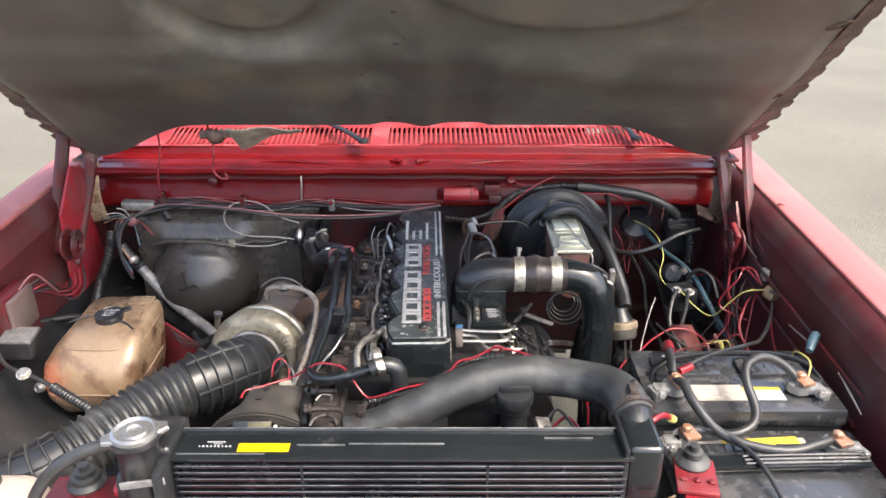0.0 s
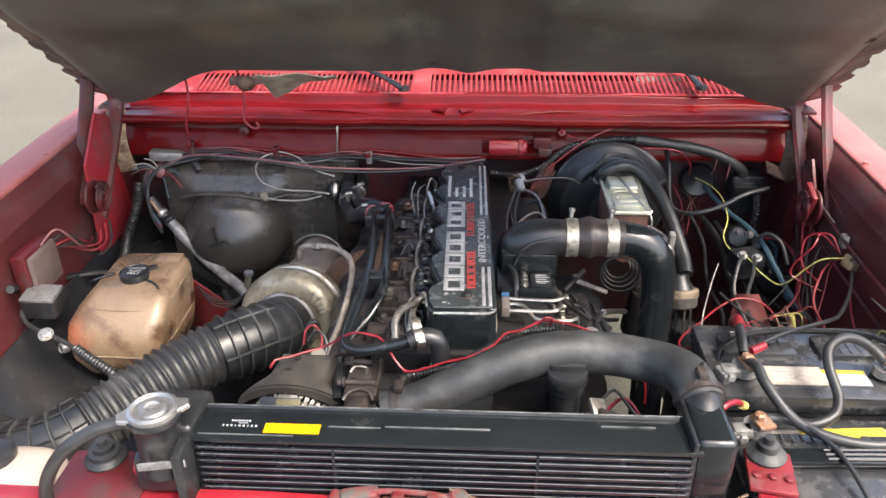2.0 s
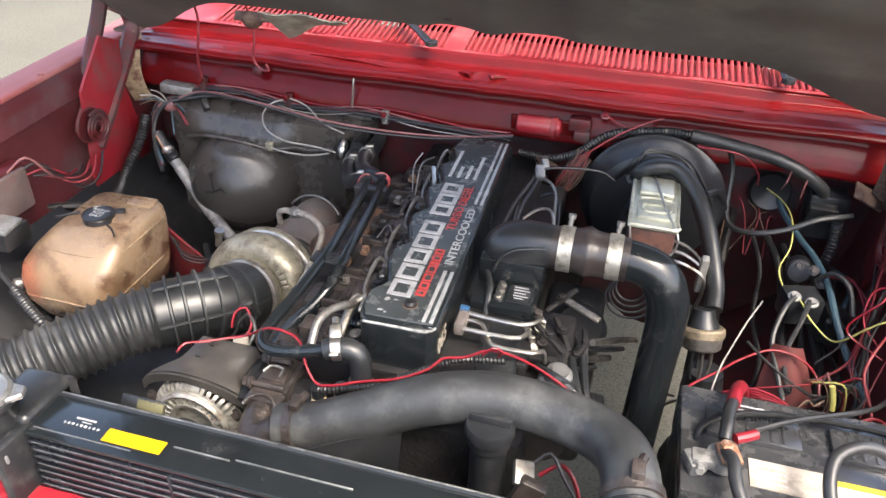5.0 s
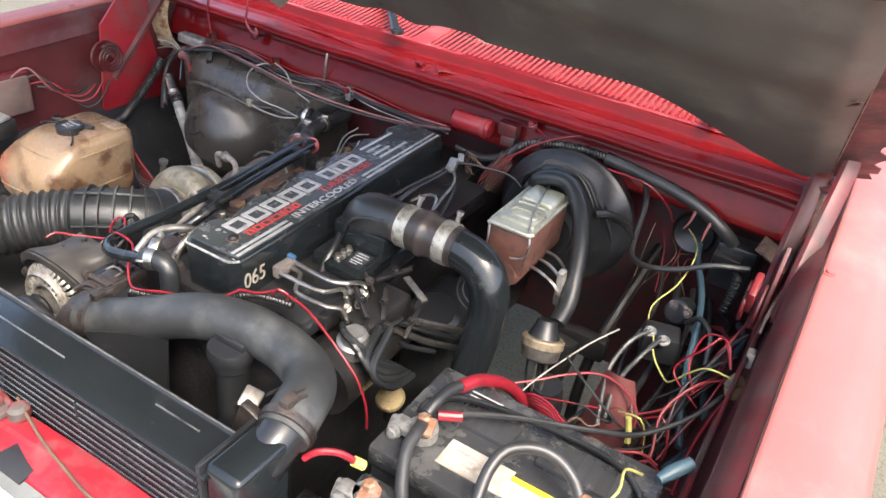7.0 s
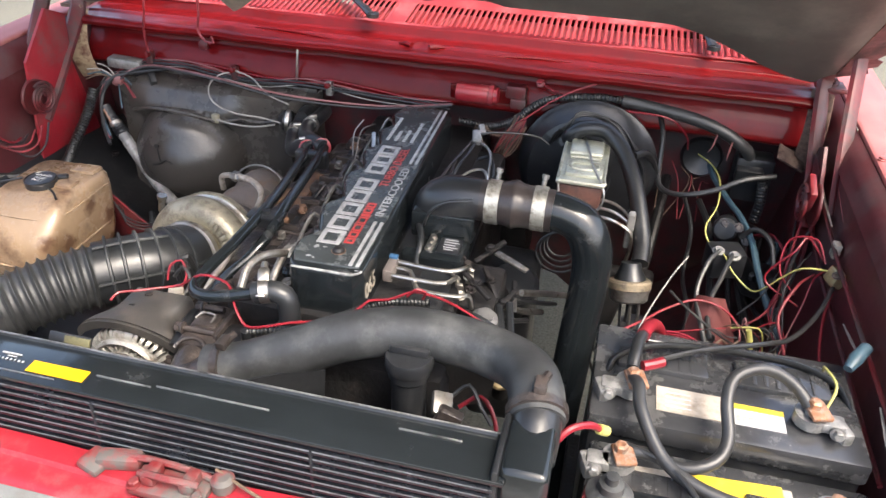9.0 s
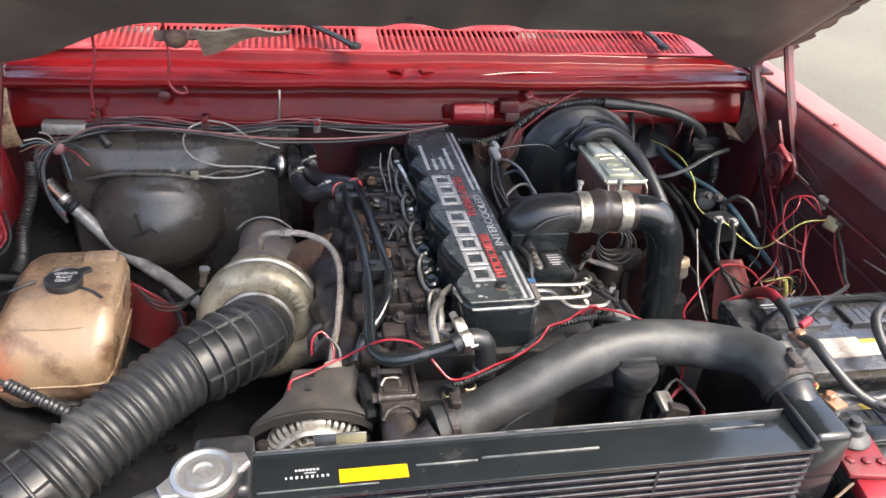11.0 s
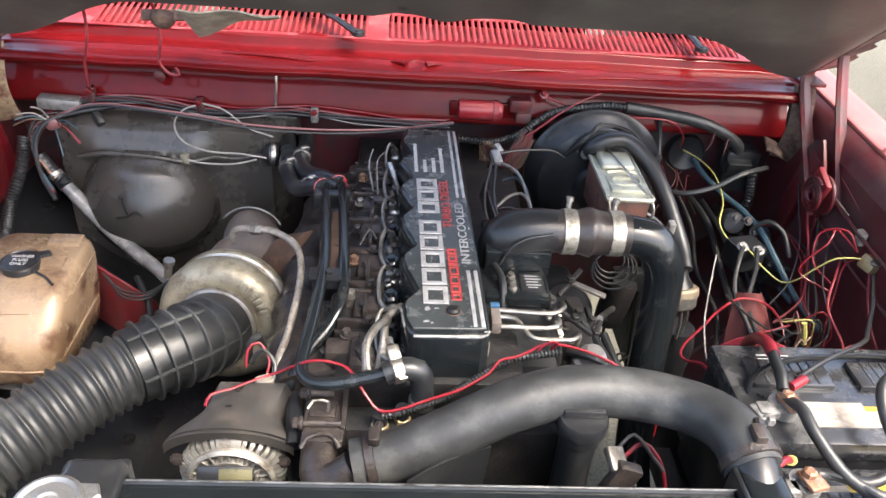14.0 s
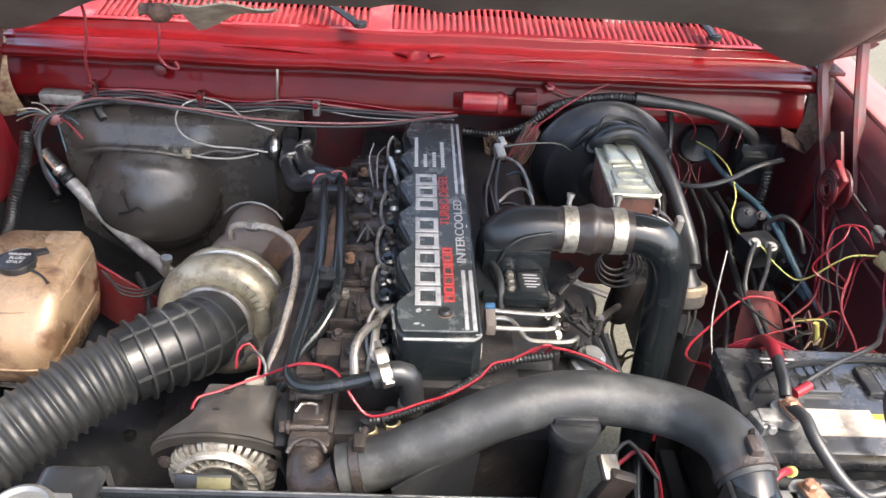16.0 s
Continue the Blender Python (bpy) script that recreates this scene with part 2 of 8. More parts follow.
WIRES = {
    "red": material("red_wire", (0.19, 0.010, 0.018), 0.35, vary=0.2, scale=40, bump=0),
    "dull_red": material("dull_red_wire", (0.19, 0.022, 0.028), 0.5, vary=0.3, scale=40, bump=0),
    "black": material("black_wire", (0.016, 0.0165, 0.017), 0.4, vary=0.3, scale=40, bump=0),
    "grey": material("grey_wire", (0.024, 0.0245, 0.025), 0.4, vary=0.3, scale=40, bump=0),
    "yellow": material("yellow_wire", (0.40, 0.37, 0.115), 0.4, vary=0.2, scale=40, bump=0),
    "blue": material("blue_grey_wire", (0.045, 0.085, 0.11), 0.45, vary=0.25, scale=40, bump=0),
    "white": material("pale_wire", (0.27, 0.255, 0.235), 0.45, vary=0.25, scale=40, bump=0),
    "pink": material("pinkish_wire", (0.20, 0.085, 0.085), 0.45, vary=0.25, scale=40, bump=0),
    "tan": material("tan_wire", (0.105, 0.066, 0.043), 0.6, vary=0.3, scale=40, bump=0),
}


# ---- geometry ----
class Geo:
    """Vertices and faces, gathered into one mesh."""

    def __init__(self):
        self.v, self.f = [], []

    def add(self, v, f):
        k = len(self.v)
        self.v += [tuple(map(float, q)) for q in v]
        self.f += [tuple(i + k for i in q) for q in f]
        return self

    def bm(self, b):
        b.verts.ensure_lookup_table()
        for i, q in enumerate(b.verts):
            q.index = i
        self.add([q.co for q in b.verts], [[q.index for q in f.verts] for f in b.faces])
        b.free()
        return self

    def box(self, c, s, bev=0.003, rot=(0, 0, 0), seg=2, taper=1.0):
        b = bmesh.new()
        bmesh.ops.create_cube(b, size=1)
        for q in b.verts:
            k = taper if q.co.z > 0 else 1.0
            q.co = Vector((q.co.x * s[0] * k, q.co.y * s[1] * k, q.co.z * s[2]))
        if bev:
            bmesh.ops.bevel(b, geom=list(b.edges), offset=min(bev, min(s) * 0.45), segments=seg, affect="EDGES", profile=0.5)
        b.transform(pose(*c, *rot))
        return self.bm(b)

    def tube(self, pts, r, n=10, step=0.012, cap=True, wave=None, flat=1.0):
        """A round tube along a smooth line; r may be a list, wave a relief along the line: (pitch, depth)."""
        P, R = spline(pts, step, r, wave)
        T = np.gradient(P, axis=0)
        T /= np.linalg.norm(T, axis=1)[:, None] + 1e-12
        u = np.cross(T[0], (0.3, 0.2, 1.0))
        u /= np.linalg.norm(u)
        V = []
        for p, t, rr in zip(P, T, R):
            u = u - t * np.dot(u, t)
            u /= np.linalg.norm(u)
            w = np.cross(t, u)
            for k in range(n):
                a = 2 * math.pi * k / n
                V.append(p + rr * (math.cos(a) * u + math.sin(a) * w * flat))
        F = []
        for i in range(len(P) - 1):
            for k in range(n):
                a, b2 = i * n + k, i * n + (k + 1) % n
                F.append((a, b2, b2 + n, a + n))
        if cap:
            F.append(tuple(range(n - 1, -1, -1)))
            F.append(tuple((len(P) - 1) * n + k for k in range(n)))
        return self.add(V, F)

    def lathe(self, profile, origin, axis=(0, 0, 1), n=32, arc=2 * math.pi):
        """Turned form; profile of (radius, height along axis)."""
        q = Vector(axis).to_track_quat("Z", "Y").to_matrix()
        o = Vector(origin)
        V, F = [], []
        full = abs(arc - 2 * math.pi) < 1e-6
        m = n if full else n + 1
        for r, h in profile:
            for k in range(m):
                a = arc * k / n
                V.append(o + q @ Vector((r * math.cos(a), r * math.sin(a), h)))
        for i in range(len(profile) - 1):
            for k in range(n):
                k2 = (k + 1) % m
                F.append((i * m + k, i * m + k2, (i + 1) * m + k2, (i + 1) * m + k))
        if full:
            if profile[0][0] > 1e-5:
                F.append(tuple(range(m - 1, -1, -1)))
            if profile[-1][0] > 1e-5:
                F.append(tuple((len(profile) - 1) * m + k for k in range(m)))
        return self.add(V, F)

    def prism(self, outline, h, m=None, bev=0.0, seg=2):
        """An outline in its plane, raised by h; m places it."""
        b = bmesh.new()
        vs = [b.verts.new((x, y, 0)) for x, y in outline]
        face = b.faces.new(vs)
        ret = bmesh.ops.extrude_face_region(b, geom=[face])
        bmesh.ops.translate(b, vec=(0, 0, h), verts=[q for q in ret["geom"] if isinstance(q, bmesh.types.BMVert)])
        bmesh.ops.recalc_face_normals(b, faces=list(b.faces))
        if bev:
            top = [e for e in b.edges if all(abs(q.co.z - h) < 1e-6 for q in e.verts)]
            bmesh.ops.bevel(b, geom=top, offset=bev, segments=seg, affect="EDGES", profile=0.5)
        if m is not None:
            b.transform(m)
        return self.bm(b)

    def sheet(self, fn, nu, nv, thick=0.0):
        """A surface fn(u, v) for u and v from 0 to 1, with a second skin below where thick."""
        V = [Vector(fn(i / nu, j / nv)) for j in range(nv + 1) for i in range(nu + 1)]
        F = [(j * (nu + 1) + i, j * (nu + 1) + i + 1, (j + 1) * (nu + 1) + i + 1, (j + 1) * (nu + 1) + i) for j in range(nv) for i in range(nu)]
        if thick:
            b = bmesh.new()
            vs = [b.verts.new(q) for q in V]
            for f in F:
                b.faces.new([vs[i] for i in f])
            b.normal_update()
            off = [q.co - q.normal * thick for q in b.verts]
            k = len(V)
            V2 = V + off
            F2 = list(F) + [tuple(i + k for i in reversed(f)) for f in F]
            for e in b.edges:
                if len(e.link_faces) == 1:
                    a, c = e.verts[0].index, e.verts[1].index
                    b.verts.index_update()
                    a, c = e.verts[0].index, e.verts[1].index
                    F2.append((a, c, c + k, a + k))
            b.free()
            return self.add(V2, F2)
        return self.add(V, F)


def spline(pts, step, r, wave=None):
    """Points and radii at even steps along a smooth line through pts."""
    p = np.array(pts, float)
    rad = np.array(r if np.ndim(r) else [r] * len(p), float)
    q = np.vstack([2 * p[0] - p[1], p, 2 * p[-1] - p[-2]])
    rq = np.concatenate([[rad[0]], rad, [rad[-1]]])
    out, ro = [], []
    for i in range(1, len(q) - 2):
        a, b, c, d = q[i - 1:i + 3]
        n = max(1, int(np.ceil(np.linalg.norm(c - b) / step)))
        for t in np.arange(n) / n:
            out.append(0.5 * (2 * b + (c - a) * t + (2 * a - 5 * b + 4 * c - d) * t * t + (3 * b - a - 3 * c + d) * t ** 3))
            ro.append(rq[i] * (1 - t) + rq[i + 1] * t)
    out.append(q[-2])
    ro.append(rq[-2])
    P, R = np.array(out), np.array(ro)
    if wave:
        s = np.concatenate([[0], np.cumsum(np.linalg.norm(np.diff(P, axis=0), axis=1))])
        ph = 0.5 + 0.5 * np.cos(2 * np.pi * s / wave[0])
        R = R + wave[1] * (ph ** wave[2] if len(wave) > 2 else ph)
    return P, R


def mesh_of(name, geo, mat, base=(0, 0, 0), sharp=35):
    me = bpy.data.meshes.new(name)
    b = Vector(base)
    me.from_pydata([tuple(Vector(q) - b) for q in geo.v], [], geo.f)
    me.materials.append(mat)
    me.polygons.foreach_set("use_smooth", [True] * len(me.polygons))
    me.set_sharp_from_angle(angle=radians(sharp))
    me.update()
    return me


def thing(name, base, label, category, group="", kind=""):
    """An empty at the base of a thing, which carries its parts."""
    ob = new(name)
    ob.location = base
    ob.empty_display_size = 0.05
    ob["base"] = tuple(base)
    return tagged(ob, label, category, group, kind)


def part(name, geo, mat, parent, label="", sharp=35):
    """One mesh under a thing or a part; its form is given in world places."""
    base = tuple(parent["base"])
    ob = new(name, mesh_of(name, geo, mat, base, sharp))
    ob.parent = parent
    ob["base"] = base
    if label:
        tagged(ob, label)
    return ob


def single(name, geo, mat, label, category, group="", kind="", sharp=35):
    """A thing of one mesh."""
    v = np.array(geo.v)
    base = tuple(float(q) for q in (v[:, 0].mean(), v[:, 1].mean(), v[:, 2].min()))
    ob = new(name, mesh_of(name, geo, mat, base, sharp))
    ob.location = base
    ob["base"] = base
    return tagged(ob, label, category, group, kind)


def letters(name, text, size, m, mat, parent, depth=0.0006, stretch=1.0):
    """Raised lettering in the built-in font, under a thing."""
    cu = bpy.data.curves.new(name, "FONT")
    cu.body, cu.size, cu.extrude = text, size, depth
    cu.align_x, cu.align_y = "CENTER", "CENTER"
    tmp = bpy.data.objects.new(name, cu)
    scene.collection.objects.link(tmp)
    bpy.context.view_layer.update()
    me = bpy.data.meshes.new_from_object(tmp.evaluated_get(bpy.context.evaluated_depsgraph_get()))
    bpy.data.objects.remove(tmp)
    me.transform(Matrix.Diagonal((stretch, 1, 1, 1)))
    me.transform(m)
    me.transform(Matrix.Translation(-Vector(parent["base"])))
    me.materials.clear()
    me.materials.append(mat)
    ob = new(name, me)
    ob.parent = parent
    ob["base"] = tuple(parent["base"])
    return ob


def bolt(geo, p, axis=(0, 0, 1), r=0.008, h=0.006):
    """A hexagon head on a washer."""
    geo.lathe([(r * 1.45, 0), (r * 1.45, h * 0.25), (0, h * 0.25)], p, axis, 14)
    geo.lathe([(r, h * 0.2), (r, h), (r * 0.8, h * 1.15), (0, h * 1.15)], p, axis, 6)
    return geo


def wire(pts, r, colour, label, name="wire", category="wire", group="loose wiring", wave=None, n=8, step=0.012):
    return single(name, Geo().tube(pts, r, n, step, wave=wave), WIRES[colour] if isinstance(colour, str) else colour, label, category, group)


XC = -0.088  # the truck's middle line

# ---- ground ----
def ground():
    m = bpy.data.materials.new("worn_concrete")
    m.use_nodes = True
    n, l = m.node_tree.nodes, m.node_tree.links
    p = n["Principled BSDF"]
    co = n.new("ShaderNodeTexCoord")
    big, small = n.new("ShaderNodeTexNoise"), n.new("ShaderNodeTexNoise")
    big.inputs["Scale"].default_value, big.inputs["Detail"].default_value = 0.8, 6
    small.inputs["Scale"].default_value, small.inputs["Detail"].default_value = 130, 6
    peb = n.new("ShaderNodeTexVoronoi")
    peb.inputs["Scale"].default_value = 70
    for q in (big, small, peb):
        l.new(co.outputs["Object"], q.inputs["Vector"])
    r = n.new("ShaderNodeValToRGB")
    r.color_ramp.elements[0].position, r.color_ramp.elements[0].color = 0.36, (0.060, 0.056, 0.041, 1)
    r.color_ramp.elements[1].position, r.color_ramp.elements[1].color = 0.62, (0.135, 0.127, 0.096, 1)
    add = n.new("ShaderNodeMath")
    add.operation = "MULTIPLY_ADD"
    l.new(small.outputs["Fac"], add.inputs[0])
    add.inputs[1].default_value = 0.68
    half = n.new("ShaderNodeMath")
    half.operation = "MULTIPLY"
    half.inputs[1].default_value = 0.32
    l.new(big.outputs["Fac"], half.inputs[0])
    l.new(half.outputs[0], add.inputs[2])
    l.new(add.outputs[0], r.inputs["Fac"])
    spk = n.new("ShaderNodeMapRange")
    spk.inputs["From Min"].default_value, spk.inputs["From Max"].default_value = 0.0, 0.5
    spk.inputs["To Min"].default_value, spk.inputs["To Max"].default_value = 0.72, 1.14
    l.new(peb.outputs["Distance"], spk.inputs["Value"])
    mul = n.new("ShaderNodeVectorMath")
    mul.operation = "SCALE"
    l.new(r.outputs[0], mul.inputs[0])
    l.new(spk.outputs[0], mul.inputs["Scale"])
    l.new(mul.outputs[0], p.inputs["Base Color"])
    p.inputs["Roughness"].default_value = 0.9
    b = n.new("ShaderNodeBump")
    b.inputs["Strength"].default_value, b.inputs["Distance"].default_value = 0.3, 0.003
    l.new(small.outputs["Fac"], b.inputs["Height"])
    l.new(b.outputs[0], p.inputs["Normal"])
    g = Geo().sheet(lambda u, v: ((u - 0.5) * 800, (v - 0.5) * 800, 0.0), 40, 40)
    ob = new("ground", mesh_of("ground", g, m))
    ob["base"] = (0, 0, 0)
    tagged(ob, "pale sunlit worn concrete yard with fine gravel", "ground", kind="structure")


ground()

# ---- truck body ----
truck = thing("pickup_truck", (XC, 1.4, 0.0), "red pickup truck with its hood raised over the engine", "truck")


def cowl():
    # ledge and upper firewall, one pressed profile across the truck
    prof = [(1.822, 1.1888), (1.812, 1.188), (1.806, 1.1872), (1.802, 1.184), (1.800, 1.178), (1.7975, 1.170), (1.790, 1.1665), (1.768, 1.1648), (1.762, 1.1668), (1.757, 1.1675), (1.752, 1.1662), (1.747, 1.1635), (1.722, 1.1622), (1.712, 1.1625), (1.706, 1.1606), (1.7015, 1.155), (1.703, 1.149), (1.711, 1.146), (1.736, 1.144), (1.750, 1.140), (1.755, 1.132), (1.753, 1.122), (1.746, 1.110), (1.7385, 1.098), (1.733, 1.086), (1.7295, 1.074), (1.728, 1.066), (1.733, 1.06), (1.748, 1.056), (1.80, 1.054)]
    def f(u, v):
        k = v * (len(prof) - 1)
        i = min(int(k), len(prof) - 2)
        y, z = (prof[i][j] + (k - i) * (prof[i + 1][j] - prof[i][j]) for j in (0, 1))
        x = -0.845 + u * 1.505
        wob = 0.0012 * math.sin(x * 9 + v * 4) + 0.0009 * math.sin(x * 23 + 1) + 0.0006 * math.sin(x * 61 + v * 9) * math.sin(x * 17)
        return (x, y + wob + 0.012 * ((x - XC) / 0.75) ** 2 , z + wob * 0.6 - 0.006 * ((x - XC) / 0.75) ** 4)
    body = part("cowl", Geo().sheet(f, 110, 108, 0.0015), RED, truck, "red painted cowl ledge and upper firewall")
    # pressed oval stop with torn corners, dented beads along the ledge
    g = Geo()
    g.lathe([(0.023, 0), (0.021, 0.004), (0.015, 0.0055), (0.010, 0.0035), (0, 0.003)], (-0.082, 1.738, 1.163), (0, -0.35, 1), 24)
    part("bump_stop", g, RED, body, "bright red oval stop")
    for sx in (-1, 1):
        part("bead", Geo().tube([(-0.082 + sx * 0.018, 1.738, 1.169), (-0.082 + sx * 0.030, 1.745, 1.170), (-0.082 + sx * 0.048, 1.752, 1.167)], [0.006, 0.0055, 0.002], 8), RED, body)
    for pts in ([(-0.44, 1.752, 1.166), (-0.36, 1.749, 1.167), (-0.27, 1.738, 1.1645), (-0.22, 1.735, 1.162)], [(0.00, 1.732, 1.162), (0.06, 1.738, 1.1645), (0.14, 1.749, 1.167), (0.22, 1.752, 1.166)], [(0.20, 1.728, 1.162), (0.28, 1.735, 1.164), (0.40, 1.742, 1.164)]):
        part("bead", Geo().tube(pts, [0.0015] + [0.0035] * (len(pts) - 2) + [0.0015], 8, flat=0.7), RED, body)
    # louvre panel: margins round a field of slots with sloping floors
    SL = 0.135  # slope of the panel

    def lev(y):
        return 1.1872 + SL * (y - 1.806)
    g = Geo()
    g.sheet(lambda u, v: (-0.80 + u * 1.42, 1.806 + v * 0.010, lev(1.806 + v * 0.010) + 0.0012), 60, 1, 0.002)
    g.sheet(lambda u, v: (-0.80 + u * 1.42, 1.916 + v * 0.14, lev(1.916 + v * 0.14)), 40, 3, 0.002)
    g.sheet(lambda u, v: (-0.80 + u * 0.11, 1.816 + v * 0.10, lev(1.816 + v * 0.10)), 4, 2, 0.002)
    g.sheet(lambda u, v: (0.56 + u * 0.06, 1.816 + v * 0.10, lev(1.816 + v * 0.10)), 4, 2, 0.002)
    grille = part("cowl_grille", g, RED_SUNLIT, truck, "louvred red cowl grille")
    part("slot_floor", Geo().sheet(lambda u, v: (-0.80 + u * 1.42, 1.812 + v * 0.11, lev(1.812 + v * 0.11) - 0.0035 - 0.013 * v ** 2.2), 8, 8, 0.002), RED_SUNLIT, grille)
    s = Geo()
    s.sheet(lambda u, v: ((u - 0.5) * 0.0076 * (1 - 0.12 * v), v * 0.101, 0.0022 * (1 - (2 * u - 1) ** 2) + v * 0.101 * SL), 6, 3, 0.0045)
    me = mesh_of("slat", s, RED_SUNLIT)
    x = -0.688
    while x < 0.562:
        if not -0.176 < x < -0.135:
            ob = new("slat", me)
            ob.parent = grille
            ob.location = Vector((x, 1.8155, lev(1.8155) + 0.0004)) - Vector(truck["base"])
        x += 0.0124
    g = Geo().sheet(lambda u, v: (-0.1765 + u * 0.040, 1.8155 + v * 0.101, lev(1.8155 + v * 0.101) + 0.0012), 3, 3, 0.003)
    part("panel", g, RED_SUNLIT, grille)
    # lower firewall, dark red, with tunnel bulge
    def fw(u, v):
        x = -0.90 + u * 1.62
        z = 1.06 - v * (0.50 - 0.05 * math.exp(-((x - 0.17) / 0.09) ** 4))
        return (x, 1.815 + 0.10 * max(0, v - 0.5) + 0.01 * math.sin(x * 7) - 0.0, z)
    part("firewall", Geo().sheet(fw, 40, 16, 0.002), GRIMY, truck, "grimy dark red lower firewall")


cowl()


def fender(sx):
    """Fender crown, flange and inner apron; sx is +1 or -1."""
    def X(a):
        return XC + sx * a
    prof = [(0.8015, 1.126), (0.803, 1.1305), (0.807, 1.132), (0.835, 1.132), (0.87, 1.128), (0.895, 1.118), (0.912, 1.10), (0.925, 1.07), (0.938, 1.0), (0.95, 0.9), (0.955, 0.75), (0.955, 0.62)]

    def f(u, v):
        k = u * (len(prof) - 1)
        i = min(int(k), len(prof) - 2)
        a, z = (prof[i][j] + (k - i) * (prof[i + 1][j] - prof[i][j]) for j in (0, 1))
        y = 0.55 + v * 1.55
        drop = 0.025 - 0.05 * (1.95 - y) ** 1.0 * 0.55
        front = max(0, 0.85 - y) * 0.12
        return (X(a - front * 0.2), y, z + drop - front * 0.3)
    out = part("fender", Geo().sheet(f, 52, 30, 0.0015), RED_PALE, truck, "red front fender paled for glare")

    inner = [(0.770, 1.080), (0.780, 1.105), (0.790, 1.117), (0.8005, 1.1245)]

    def fl(u, v):
        k = u * (len(inner) - 1)
        i = min(int(k), len(inner) - 2)
        a, z = (inner[i][j] + (k - i) * (inner[i + 1][j] - inner[i][j]) for j in (0, 1))
        y = 0.55 + v * 1.55
        front = max(0, 0.85 - y) * 0.12
        return (X(a - front * 0.2), y, z + 0.025 - 0.0275 * (1.95 - y) - front * 0.3)
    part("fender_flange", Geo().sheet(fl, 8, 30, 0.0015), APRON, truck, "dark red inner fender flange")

    def g(u, v):
        # apron: from the flange down and inwards
        z0 = 1.10 - u * 0.45
        y = 0.60 + v * 1.20
        a = 0.775 - 0.03 * u - 0.05 * max(0, u - 0.45) - 0.10 * max(0, u - 0.75)
        wheel = 0.09 * max(0, u - 0.35) * max(0.0, math.sin(math.pi * min(1, max(0, (y - 0.95) / 0.9))))
        return (X(a - wheel) + 0.002 * math.sin(y * 21 + u * 9), y, z0 + (0.0 - 0.02 * (1.8 - y)))
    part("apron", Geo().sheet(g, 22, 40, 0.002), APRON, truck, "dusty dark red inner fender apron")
    for y in (0.75, 1.52):
        part("bolt", bolt(Geo(), (X(0.812), y, 1.1325 + 0.025 - 0.0275 * (1.95 - y)), (0, 0, 1), 0.006, 0.004), RED_PALE, out)


fender(1)
fender(-1)


